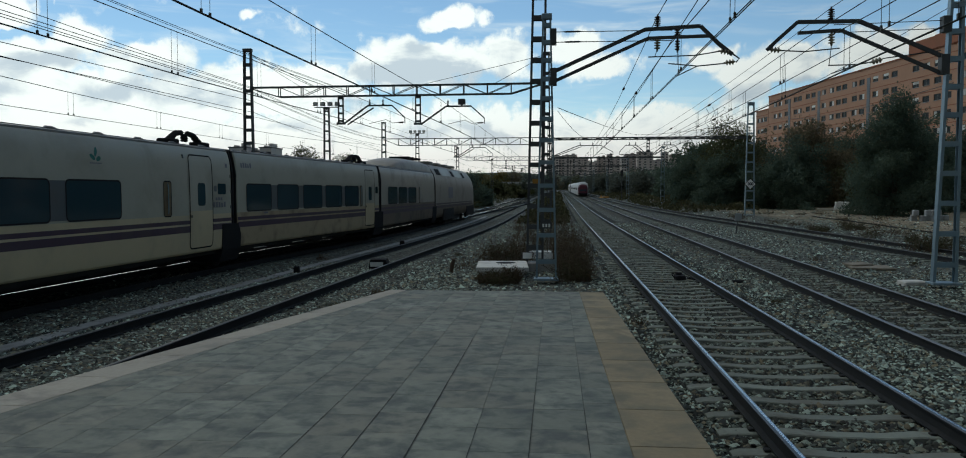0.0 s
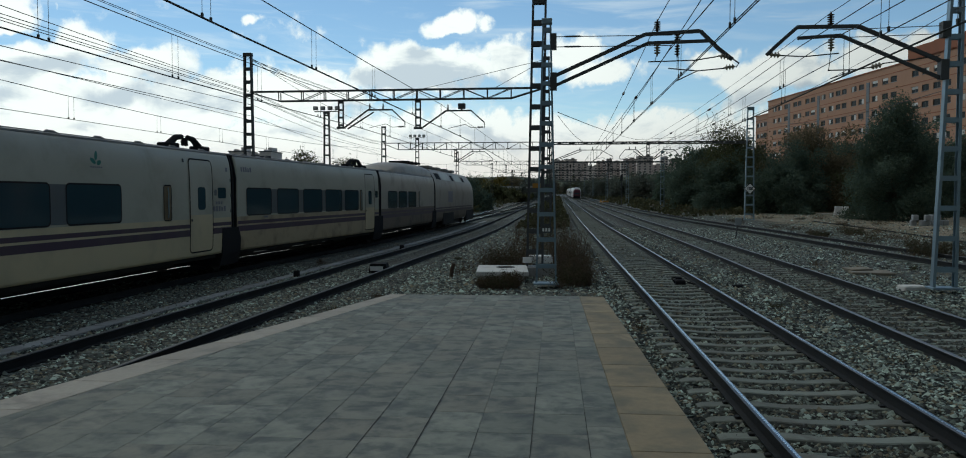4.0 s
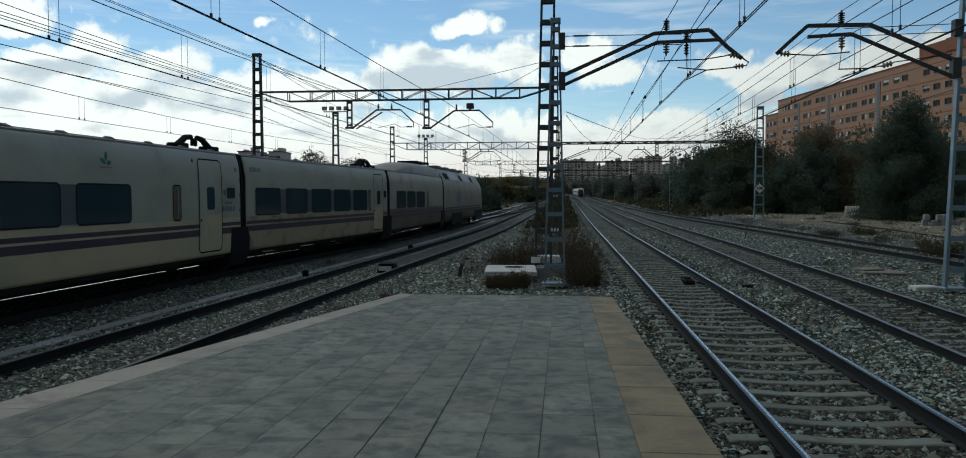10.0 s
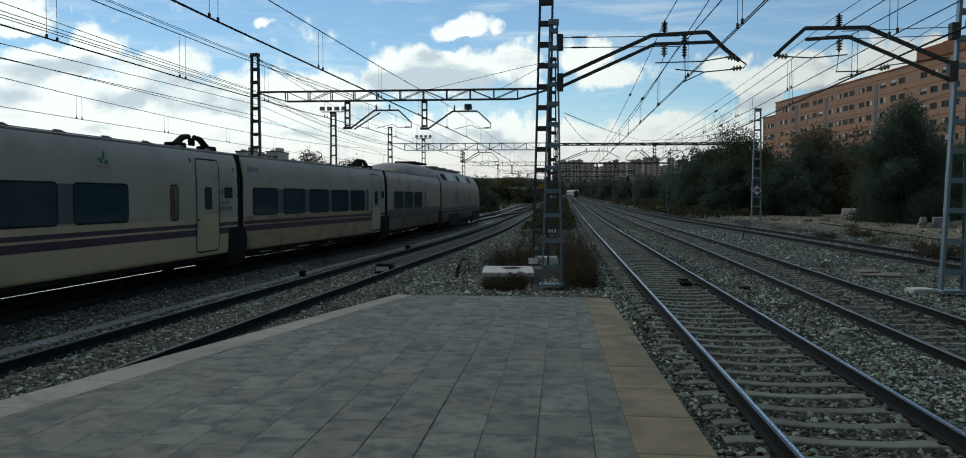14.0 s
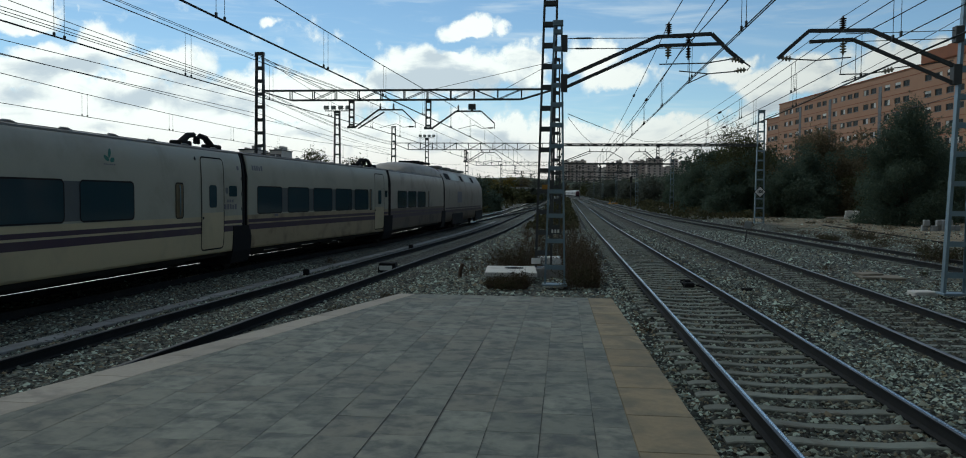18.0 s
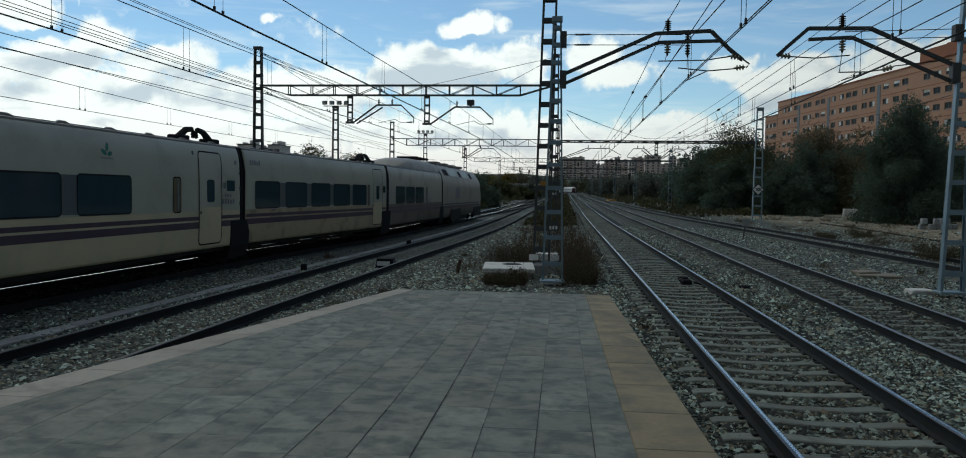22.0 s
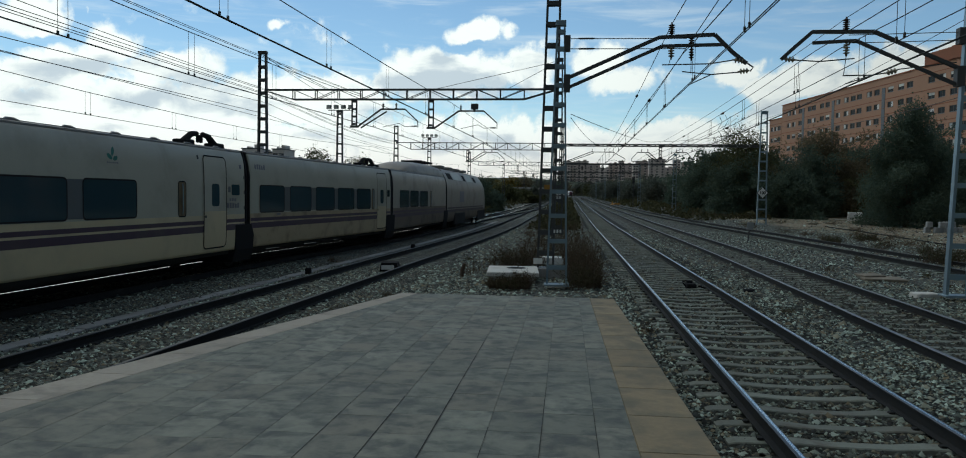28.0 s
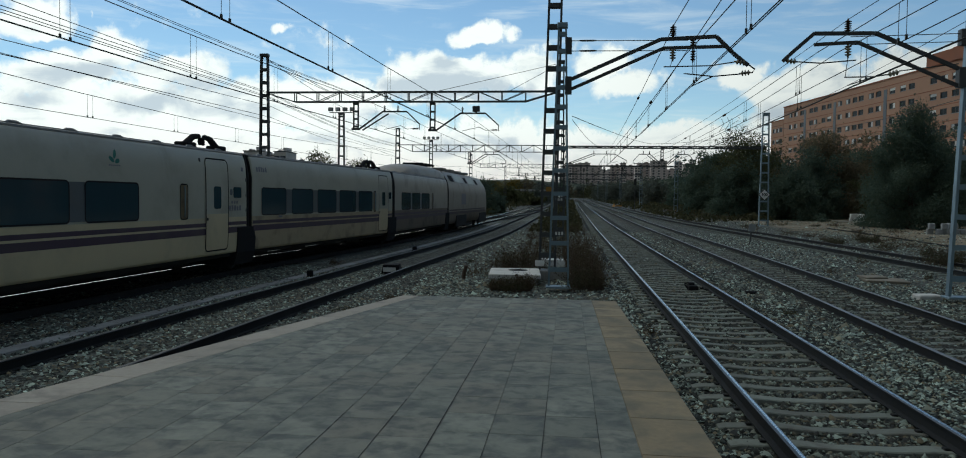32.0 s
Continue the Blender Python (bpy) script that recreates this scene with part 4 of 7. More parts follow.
arm_line(m, "hanger", [P(2.61, 6.0), P(2.55, 5.78)], 0, 0, M["wire"], 0.009)
k = K()
k.box(*P(-0.30, 1.32, -0.10), 0.30, 0.012, 0.17)
plate_no = part("number_plate", k, [M["galv_dark"]], m, "small dark mast plate with unreadable marks")
k = K()
for i in range(3):
    k.box(*P(-0.38 + 0.08 * i, 1.32, -0.109), 0.05, 0.006, 0.09)
part("marks", k, [M["white"]], plate_no)

# the taller, darker mast just behind it
m1 = lattice_mast(-0.70, 23.6, 0.05, 10.2, 0.52, 0.40, 0.20, 0.64, 0.14, M["galv_dark"], "tall dark steel mast with wide battens", leg=0.09, lean=0.16)
k = K()
k.box(0.05, -0.12, 2.50, 0.24, 0.012, 0.14)
part("yellow_tag", k, [M["yellow"]], m1, "small yellow warning tag")
for dx in (-0.22, 0.42):
    k = K()
    k.box(dx, -0.35, 0.22, 0.28, 0.02, 0.18)
    part("notice_plate", k, [M["white"]], m1, "small white plate")

# the mast of the next track, with its cantilever reaching back over the second line
o = Vector((9.82, 20.3, -0.1))
P = lambda x, z, dy=0.0: (x - o.x, dy, z - o.z)
m2 = lattice_mast(9.80, 20.3, -0.1, 8.2, 0.58, 0.28, 0.16, 0.80, 0.13, M["galv"], "galvanised lattice mast reaching over the second track", leg=0.10, gap_top=0.62, lean=0.15)
arm_line(m2, "arm", [P(9.75, 5.56), P(7.61, 6.53), P(6.11, 6.54), P(5.62, 6.10), P(5.36, 5.85)], 0.09, 0.09, M["galv_dark"])
arm_line(m2, "arm", [P(9.60, 5.20), P(7.17, 6.31), P(6.12, 6.26)], 0.08, 0.08, M["galv_dark"])
insulator(m2, *P(6.93, 6.55), 0.36, 0.09)
insulator(m2, *P(6.95, 6.27), -0.36, 0.085, 4, mat="porcelain")
insulator(m2, *P(5.42, 5.86), 0.32, 0.078, 3, (1, 0, -0.1), mat="porcelain")
insulator(m2, *P(8.20, 5.56), 0.32, 0.078, 3, (-1, 0, -0.25), mat="porcelain")
arm_line(m2, "steady_arm", [P(5.70, 5.83), P(6.30, 5.79), P(7.15, 5.86)], 0, 0, M["galv_dark"], 0.016)
arm_line(m2, "steady_arm", [P(7.95, 5.50), P(7.6, 5.44), P(6.88, 5.43)], 0, 0, M["galv_dark"], 0.016)
arm_line(m2, "steady_arm", [P(7.6, 5.44), P(6.95, 5.22)], 0, 0, M["galv_dark"], 0.014)
arm_line(m2, "steady_arm", [P(9.6, 5.75), P(8.2, 5.58)], 0, 0, M["galv_dark"], 0.014)
arm_line(m2, "hanger", [P(6.95, 5.93), P(6.9, 5.44)], 0, 0, M["wire"], 0.009)
for zz in (6.50, 6.30):
    arm_line(m2, "stay", [P(9.65, zz), P(7.0, zz - 0.05)], 0, 0, M["wire"], 0.010)
k = K()
k.box(*P(9.68, 5.40), 0.2, 0.22, 0.5, c=0.01)
part("bracket", k, [M["galv_dark"]], m2)
k = K()
k.box(*P(9.70, 6.40), 0.2, 0.22, 0.4, c=0.01)
part("bracket", k, [M["galv_dark"]], m2)
k = K()
k.box(0, 0, 0, 0.6, 0.45, 0.14, c=0.03)
solid("foundation_slab", k, M["pale"], "weathered pale concrete slab in the ballast", "slab", pose(9.3, 20.9, -0.20, 0, 0, 5))


def portal(y0, xl, xr, z, dz, mats, label, drops=(), tapers=1.4, thick=0.055):
    """A lattice beam between two masts: two chords, posts and diagonals, with drop posts for the wires."""
    t = thing("portal_beam", label, "portal", at=pose(0, y0, 0), group="overhead line portals")
    k = K()
    for yy in (-0.14, 0.14):
        k.beam((xl, yy, z), (xr, yy, z), thick, thick)
    part("top_chord", k, [mats], t)
    k = K()
    for yy in (-0.14, 0.14):
        k.beam((xl + tapers, yy, z - dz), (xr - tapers, yy, z - dz), thick, thick)
        k.beam((xl, yy, z - 0.05), (xl + tapers, yy, z - dz), thick * 0.9, thick * 0.9)
        k.beam((xr, yy, z - 0.05), (xr - tapers, yy, z - dz), thick * 0.9, thick * 0.9)
    part("bottom_chord", k, [mats], t)
    n = max(4, round((xr - xl - 2 * tapers) / 1.15))
    for i in range(n + 1):
        a = xl + tapers + (xr - xl - 2 * tapers) * i / n
        k = K()
        for yy in (-0.14, 0.14):
            k.beam((a, yy, z), (a, yy, z - dz), thick * 0.8, thick * 0.6)
        part("post", k, [mats], t)
        if i < n:
            b = xl + tapers + (xr - xl - 2 * tapers) * (i + 1) / n
            k = K()
            for yy in (-0.14, 0.14):
                p, q = ((a, yy, z - dz), (b, yy, z)) if i % 2 else ((a, yy, z), (b, yy, z - dz))
                k.beam(p, q, thick * 0.55, thick * 0.55)
            part("diagonal", k, [mats], t)
    for x, zb in drops:
        k = K()
        for s in (-1, 1):
            k.beam((x + s * 0.11, 0, z - dz + 0.05), (x + s * 0.11, 0, zb), 0.055, 0.09, up=(0, 1, 0))
        for q in range(4):
            k.box(x, 0, zb + 0.1 + (z - dz - zb - 0.2) * q / 3, 0.2, 0.1, 0.09)
        k.box(x, 0, zb - 0.02, 0.40, 0.14, 0.10, c=0.01)
        part("drop_post", k, [mats], t)
    return t


def small_cantilever(t, x0, zb, side, reach, up, twin):
    """A bent arm on a drop post: up, across and down to the steady arm."""
    s = side
    k = K()
    k.beam((x0 + s * 0.15, 0, zb), (x0 + s * reach * 0.42, 0, zb + up), 0.07, 0.07)
    if twin:
        k.beam((x0 + s * 0.3, 0, zb - 0.06), (x0 + s * (reach * 0.42 + 0.28), 0, zb + up - 0.1), 0.06, 0.06)
    k.beam((x0 + s * reach * 0.42, 0, zb + up), (x0 + s * reach * 0.80, 0, zb + up), 0.07, 0.07)
    k.beam((x0 + s * reach * 0.80, 0, zb + up), (x0 + s * reach, 0, zb + up * 0.30), 0.055, 0.055)
    k.beam((x0 + s * reach, 0, zb + up * 0.30), (x0 + s * reach, 0, zb - 0.02), 0.035, 0.035)
    part("cantilever", k, [M["galv_dark"]], t)
    k = K()
    k.tube([(x0 + s * (reach - 0.05), 0, zb + 0.05), (x0 + s * (reach - 0.6), 0, zb), (x0 + s * (reach - 0.9), 0, zb + 0.16), (x0 + s * (reach - 1.7), 0, zb - 0.02)], 0.014, 5)
    part("steady_arm", k, [M["galv_dark"]], t)
    insulator(t, x0 + s * (reach - 0.05), 0, zb + 0.02, 0.3, 0.05, 4, (-s, 0, 0))
    for q in (0.45, 0.66):
        insulator(t, x0 + s * reach * q, 0, zb + up, 0.3, 0.06, 4)


p1 = portal(35.3, -14.6, -0.75, 7.22, 0.46, M["galv_dark"], "dark lattice portal beam over the left tracks", drops=[(-10.22, 5.5), (-6.52, 5.45)])
small_cantilever(p1, -10.2, 5.48, 1, 3.05, 0.82, True)
small_cantilever(p1, -6.5, 5.42, 1, 3.1, 0.80, False)
k = K()
k.box(-4.45, -0.05, 6.42, 0.34, 0.2, 0.26, c=0.03)
part("transformer_box", k, [M["galv_dark"]], p1)
lattice_mast(-14.75, 35.3, -0.2, 9.0, 0.56, 0.36, 0.2, 0.62, 0.14, M["galv_dark"], "dark lattice mast holding the portal beyond the train", leg=0.10)
mm = lattice_mast(-0.55, 35.5, -0.2, 8.6, 0.50, 0.30, 0.2, 0.62, 0.14, M["galv_dark"], "dark lattice mast holding the portal between the tracks", leg=0.09)
for a, b in (((-6.3, 35.3, 7.25), (-0.7, 35.4, 8.5)), ((-2.9, 35.3, 7.25), (-0.7, 35.4, 8.45)), ((-14.6, 35.3, 8.6), (-11.6, 35.3, 7.25))):
    k = K()
    k.tube([a, b], 0.012, 5)
    solid("stay_wire", k, M["wire"], "thin steel stay wire bracing the portal", "wire")

# further portals down the line
p2 = portal(70, -16.2, -0.9, 7.2, 0.62, M["galv_dark"], "lattice portal further along the left tracks", drops=[(-9.4, 5.5)])
small_cantilever(p2, -9.4, 5.5, 1, 3.4, 0.85, True)
lattice_mast(-16.2, 70, -0.1, 8.7, 0.56, 0.36, 0.2, 0.7, 0.14, M["galv_dark"], "distant lattice mast of the portal", leg=0.10)
lattice_mast(-0.75, 70, -0.1, 8.7, 0.50, 0.34, 0.2, 0.7, 0.14, M["galv_dark"], "distant lattice mast between the tracks", leg=0.09)
p3 = portal(70.2, -0.6, 17.1, 7.15, 0.16, M["galv_dark"], "slim portal beam across the main lines", drops=[(8.15, 5.9)], tapers=0.2, thick=0.09)
small_cantilever(p3, -0.4, 5.6, 1, 5.4, 0.85, True)
small_cantilever(p3, 8.2, 5.6, -1, 0.01 + 2.6, 0.85, True)
small_cantilever(p3, 8.4, 5.6, 1, 2.6, 0.85, True)
ms = lattice_mast(17.1, 70, 0.15, 10.1, 0.86, 0.55, 0.22, 0.85, 0.14, M["galv"], "lattice mast with a white diamond speed sign", leg=0.12)
for i, yy in enumerate((112, 160, 215, 280, 350)):
    z = rise(yy)
    p = portal(yy, -14.8 + i, -0.9, 7.1 + z, 0.55, M["galv_dark"], "far lattice portal over the left tracks", drops=[(-7.6, 5.4 + z)])
    lattice_mast(-14.8 + i, yy, z - 0.2, 8.5 + z, 0.56, 0.36, 0.2, 0.9, 0.14, M["galv_dark"], "far lattice portal mast", leg=0.11)
    q = portal(yy + 3, -0.9, 15.5 - i * 0.8, 7.1 + z, 0.14, M["galv_dark"], "far slim portal over the main lines", drops=[(4.9, 5.7 + z)], tapers=0.2, thick=0.1)
    small_cantilever(q, -0.7, 5.6 + z, 1, 4.6, 0.85, True)
    small_cantilever(q, 9.0, 5.6 + z, -1, 2.8, 0.85, True)
    lattice_mast(-0.75, yy + 3, z - 0.2, 8.5 + z, 0.5, 0.36, 0.2, 0.9, 0.14, M["galv_dark"], "far lattice mast between the tracks", leg=0.11)
    lattice_mast(15.5 - i * 0.8, yy + 3, z - 0.1, 8.6 + z, 0.6, 0.42, 0.2, 0.9, 0.14, M["galv"], "far lattice mast beside the field", leg=0.11)

# speed sign
k = K()
k.quad_strip([[(0, -0.0, 0.54), (0.54, 0, 0), (0, 0, -0.54), (-0.54, 0, 0)], [(0, 0.03, 0.54), (0.54, 0.03, 0), (0, 0.03, -0.54), (-0.54, 0.03, 0)]])
k.cur = 1
sq = [(0, 0.54), (0.54, 0), (0, -0.54), (-0.54, 0)]
for a, b in zip(sq, sq[1:] + sq[:1]):
    k.poly([(a[0], -0.006, a[1]), (b[0], -0.006, b[1]), (b[0] * 0.84, -0.006, b[1] * 0.84), (a[0] * 0.84, -0.006, a[1] * 0.84)])
sg = thing("speed_sign", "white diamond speed sign reading 100 with a black border", "sign", pose(17.09, 69.8, 2.9))
part("panel", k, [M["white"], M["blackpaint"]], sg)
tx = bpy.data.curves.new("digits", "FONT")
tx.body, tx.size, tx.align_x, tx.align_y, tx.extrude, tx.offset = "100", 0.36, "CENTER", "CENTER", 0.003, 0.014
tx.materials.append(M["blackpaint"])
to = new("digits", tx)
to.parent, to.matrix_basis = sg, pose(0, -0.012, 0, 90, 0, 0)
k = K()
k.box(0, 0.12, 0, 0.06, 0.2, 0.5)
part("clamp", k, [M["galv_dark"]], sg)


# floodlight masts beyond the train
def flood_mast(x, y, z1, n):
    z0 = rise(y) - 0.5
    t = lattice_mast(x, y, z0, z1, 0.62, 0.42, 0.3, 0.8, 0.12, M["galv_dark"], "lattice floodlight mast with a row of lamps", leg=0.10, group="floodlight masts")
    k = K()
    k.beam((-1.0, 0, z1 - z0 + 0.12), (1.0, 0, z1 - z0 + 0.12), 0.07, 0.07)
    part("crossbar", k, [M["galv_dark"]], t)
    for i in range(n):
        x0 = -0.9 + 1.8 * i / (n - 1)
        k = K()
        k.box(x0, -0.05, z1 - z0 + 0.38, 0.36, 0.24, 0.3, c=0.03)
        fl = part("floodlight", k, [M["galv_dark"]], t)
        k = K()
        k.box(x0, -0.18, z1 - z0 + 0.38, 0.26, 0.02, 0.2)
        part("lens", k, [M["lamp_glass"]], fl)


flood_mast(-18.55, 60, 8.95, 4)
flood_mast(-18.6, 100, 9.9, 4)


# ---------------------------------------------------------------- overhead wires
def wire_pts(path, off, z, sag, y0, y1, spans, n=8):
    """Points along a track from y0 to y1, sagging between the supports."""
    out, ys = [], [s for s in spans if y0 <= s <= y1]
    ys = ([y0] if ys[0] > y0 else []) + ys + ([y1] if ys[-1] < y1 else [])
    for a, b in zip(ys, ys[1:]):
        for i in range(n):
            f = i / n
            yy = a + (b - a) * f
            out.append((path(yy) + off, yy, z + rise(yy) - 4 * sag * f * (1 - f)))
    out.append((path(y1) + off, y1, z + rise(y1)))
    return out


def catenary(path, zc, zm, spans, y0, y1, sag, label, off=0.0, drop=5.5, r=0.012, pair=True, moff=0.0, first=7.5):
    t = thing("overhead_line", label, "overhead line", group="overhead lines")
    con = [(path(yy) + off, yy, zc + rise(yy)) for yy in np.linspace(y0, y1, 50) ** 1.0]
    mes = wire_pts(path, off + moff, zm, sag, y0, y1, spans)
    for s in ((-0.02, 0.02) if pair else (0,)):
        k = K()
        k.tube([(p[0] + s, p[1], p[2]) for p in con], r, 4)
        part("contact_wire", k, [M["wire"]], t)
    k = K()
    k.tube(mes, r * 1.1, 4)
    part("messenger_wire", k, [M["wire"]], t)
    ys = np.array([p[1] for p in mes])
    zs = np.array([p[2] for p in mes])
    yy = first
    while yy < min(y1, 130):
        zt, zb, x = float(np.interp(yy, ys, zs)), zc + rise(yy), path(yy) + off
        if zt - zb > 0.15:
            for e in (0.0, 0.35):
                k = K()
                k.tube([(x + moff, yy + e, zt), (x, yy + e, zb)], 0.006, 4)
                k.box(x, yy + e, zb + 0.04, 0.035, 0.05, 0.09)
                part("dropper", k, [M["wire"]], t)
        yy += drop
    return t


sp = [-20, 20.5, 70.2, 115, 163, 218, 283, 353]
catenary(T1, 5.08, 6.05, sp, -10, 420, 0.25, "contact and messenger wires over the main line", off=-0.02)
catenary(T2, 5.06, 6.12, sp, -10, 420, 0.25, "contact and messenger wires over the second track", off=0.12)
catenary(T2, 5.26, 6.10, sp, -10, 420, 0.15, "second pair of wires over the second track", off=-0.42, pair=False, drop=7.3)
sl = [-10, 35.3, 70, 112, 160, 215, 280, 350]
catenary(TL, 5.48, 6.56, sl, -10, 380, 0.12, "contact and messenger wires over the loop track", off=0.05, first=7.9)
catenary(TT, 5.68, 6.96, sl, -10, 380, 0.05, "contact and messenger wires over the standing train", off=-0.1, first=10.2)
catenary(TT, 7.04, 7.08, sl, -10, 36, 0.0, "thin auxiliary wire over the standing train", off=-0.1, pair=False, r=0.008)
catenary(TB, 5.37, 6.75, [15, 70, 112, 160, 215, 280], -10, 300, 0.6, "contact and messenger wires over a track beyond the train", pair=False, off=0.2, drop=6.6, first=9.3)


def feeder(a, b, sag, label="long feeder cable between the masts", r=0.013):
    k = K()
    a, b = Vector(a), Vector(b)
    k.tube([a.lerp(b, i / 24) - Vector((0, 0, 4 * sag * (i / 24) * (1 - i / 24))) for i in range(25)], r, 4)
    return solid("feeder_cable", k, M["wire"], label, "cable", group="feeder cables")


# feeders of the left side run from mast to mast
for x, za, zb, dip in ((-14.5, 8.2, 7.22, 0.38), (-14.5, 6.72, 7.16, 0.0), (-14.5, 6.70, 7.02, 0.0), (-14.55, 6.60, 6.98, 0.0), (-14.5, 5.40, 6.58, 0.0), (-14.5, 5.28, 6.05, 0.0)):
    feeder((x, -12, za), (x, 35.3, zb), dip, r=0.011)
    feeder((x, 35.3, zb), (x - 1.4, 70, zb), 0.35, r=0.011)
feeder((-16.5, -12, 6.2), (-16.6, 70, 6.45), 0.0, r=0.011)
feeder((-14.75, 35.3, 8.9), (-16.1, 70, 8.5), 0.5)
feeder((-14.75, 35.3, 8.9), (-11.5, 35.4, 7.25), 0.0)
# feeders of the main lines
for p in (((2.45, -12, 6.95), (2.61, 20.6, 6.85), (3.3, 70.2, 6.75)), ((2.75, -12, 7.3), (2.95, 20.6, 6.15), (3.4, 70.2, 6.2)), ((6.75, -12, 7.0), (6.93, 20.3, 6.9), (7.2, 70.2, 6.9)), ((8.09, 10.00, 5.87), (9.87, 20.30, 6.89), (16.9, 70.2, 9.4))):
    for a, b in zip(p, p[1:]):
        feeder(a, b, 0.12 if b[1] < 30 else 0.3, r=0.011)
for a, b in (((3.4, 70.2, 6.9), (4.0, 115, 7.6)), ((17.0, 70, 9.8), (15.3, 115, 8.8)), ((17.0, 70, 9.3), (15.3, 115, 8.5)), ((0, 20.6, 4.48), (6.82, 66.00, 7.07)), ((0.0, 20.7, 4.4), (1.39, 40.00, 5.03)),
             ((-0.75, 70, 8.5), (-0.75, 115, 8.9)), ((-16.2, 70, 8.5), (-14.8, 112, 8.8))):
    feeder(a, b, 0.12, r=0.010)
feeder((9.9, 20.3, 4.95), (17.0, 70, 9.3), 0.75, r=0.010)
for a, b, dip in (((6.76, 68.00, 7.22), (16.89, 69.50, 8.48), 0.25), ((7.56, 68.00, 6.95), (16.89, 69.50, 8.21), 0.45), ((14.55, 69.00, 9.43), (8.74, 69.00, 6.95), 0.4)):
    feeder(a, b, dip, label="thin cross wire slung between the portals", r=0.014)
# curved jumper loops between messenger and contact wires
for x, yy in ((7.0, 37.0), (7.15, 36.4)):
    k = K()
    k.tube([(x, yy, 6.15), (x + 0.12, yy, 5.9), (x - 0.06, yy + 0.1, 5.55), (x + 0.15, yy + 0.1, 5.25), (x + 0.4, yy + 0.2, 5.2)], 0.011, 5)
    solid("jumper_cable", k, M["wire"], "short looping jumper between two wires", "cable")
# strings of insulators in the oblique wires
for a in ((T1(29) - 0.02, 29, 5.91), (2.78, 33.0, 6.60), (T2(34) - 0.42, 34, 5.98), (T2(34) - 0.42, 33, 5.26), (T2(46) - 0.42, 46, 5.95)):
    t = thing("line_insulator", "chain of small insulators in an overhead wire", "insulator", at=pose(*a))
    insulator(t, 0, -0.3, 0, 0.6, 0.045, 6, (0.01, 1, 0))


# ---------------------------------------------------------------- the standing train
_side = curve_through([(0.2, 1.33), (0.4, 1.39), (0.65, 1.435), (0.95, 1.457), (1.4, 1.469), (1.9, 1.472), (2.4, 1.469), (2.75, 1.460), (3.05, 1.442), (3.26, 1.405), (3.44, 1.34)])


def side(prof_z):
    """Half width of the coach at a height above the rail."""
    return float(_side(prof_z))


ZS = [0.58 + (1.615 - 0.58) * i / 15 for i in range(15)] + [1.615 + (3.43 - 1.615) * i / 26 for i in range(27)]


def coach_shell(L, y0=0.0):
    k = K()
    half = [(side(z), z) for z in ZS]
    ring = [(-a, z) for a, z in reversed(half)] + [(a, z) for a, z in half]
    ys = [y0, y0 + 0.05, y0 + 0.07] + [y0 + L * i / 6 for i in range(1, 6)] + [y0 + L - 0.07, y0 + L - 0.05, y0 + L]
    rings = []
    for i, yy in enumerate(ys):
        s = 0.975 if i in (0, len(ys) - 1) else 1.0
        rings.append([(a * s, yy, z) for a, z in reversed(ring)])
    k.quad_strip(rings)
    return k


def coach_roof(L, y0=0.0):
    """Flat-arched ribbed roof with a gutter along each side."""
    k = K()
    prof = [(-1.33, 3.40), (-1.30, 3.48), (-1.15, 3.53), (-0.6, 3.58), (0, 3.595), (0.6, 3.58), (1.15, 3.53), (1.30, 3.48), (1.33, 3.40)]
    k.quad_strip([[(a, yy, z) for a, z in reversed(prof)] for yy in (y0 + 0.02, y0 + L - 0.02)])
    yy = y0 + 0.9
    while yy < y0 + L - 0.6:
        k.tube([(1.24, yy - 0.20, 3.49), (1.20, yy - 0.10, 3.535), (1.20, yy + 0.10, 3.535), (1.24, yy + 0.20, 3.49)], 0.028, 5)
        yy += 1.55
    for z, w in ((3.445, 0.02), (3.50, 0.015)):
        for s in (-1, 1):
            k.beam((s * 1.325, y0 + 0.02, z), (s * 1.325, y0 + L - 0.02, z), w, w)
    return k


def on_side(y0, y1, z0, z1, out, r=0.0, n=5, rows=3):
    """A panel that follows the curve of the coach side, from y0 to y1 and z0 to z1, with rounded corners, standing out by out."""
    k = K()
    if r > 0:
        zs = [z0 + r - r * math.cos(radians(90 * i / n)) for i in range(n + 1)]
        m_ = max(1, int((z1 - z0 - 2 * r) / 0.12))
        zs += [z0 + r + (z1 - z0 - 2 * r) * i / m_ for i in range(1, m_)]
        zs += [z1 - r + r * math.sin(radians(90 * i / n)) for i in range(n + 1)]
        rings = []
        for z in zs:
            e = max(0.0, z0 + r - z, z - z1 + r)
            i = r - math.sqrt(max(0.0, r * r - e * e))
            rings.append([(side(z) - 0.03, y0 + i, z), (side(z) + out, y0 + i, z), (side(z) + out, y1 - i, z), (side(z) - 0.03, y1 - i, z)])
        k.quad_strip(rings)
    else:
        zs = [z0 + (z1 - z0) * i / rows for i in range(rows + 1)]
        for a, b in zip(zs, zs[1:]):
            k.poly([(side(a) + out, y0, a), (side(a) + out, y1, a), (side(b) + out, y1, b), (side(b) + out, y0, b)])
    return k


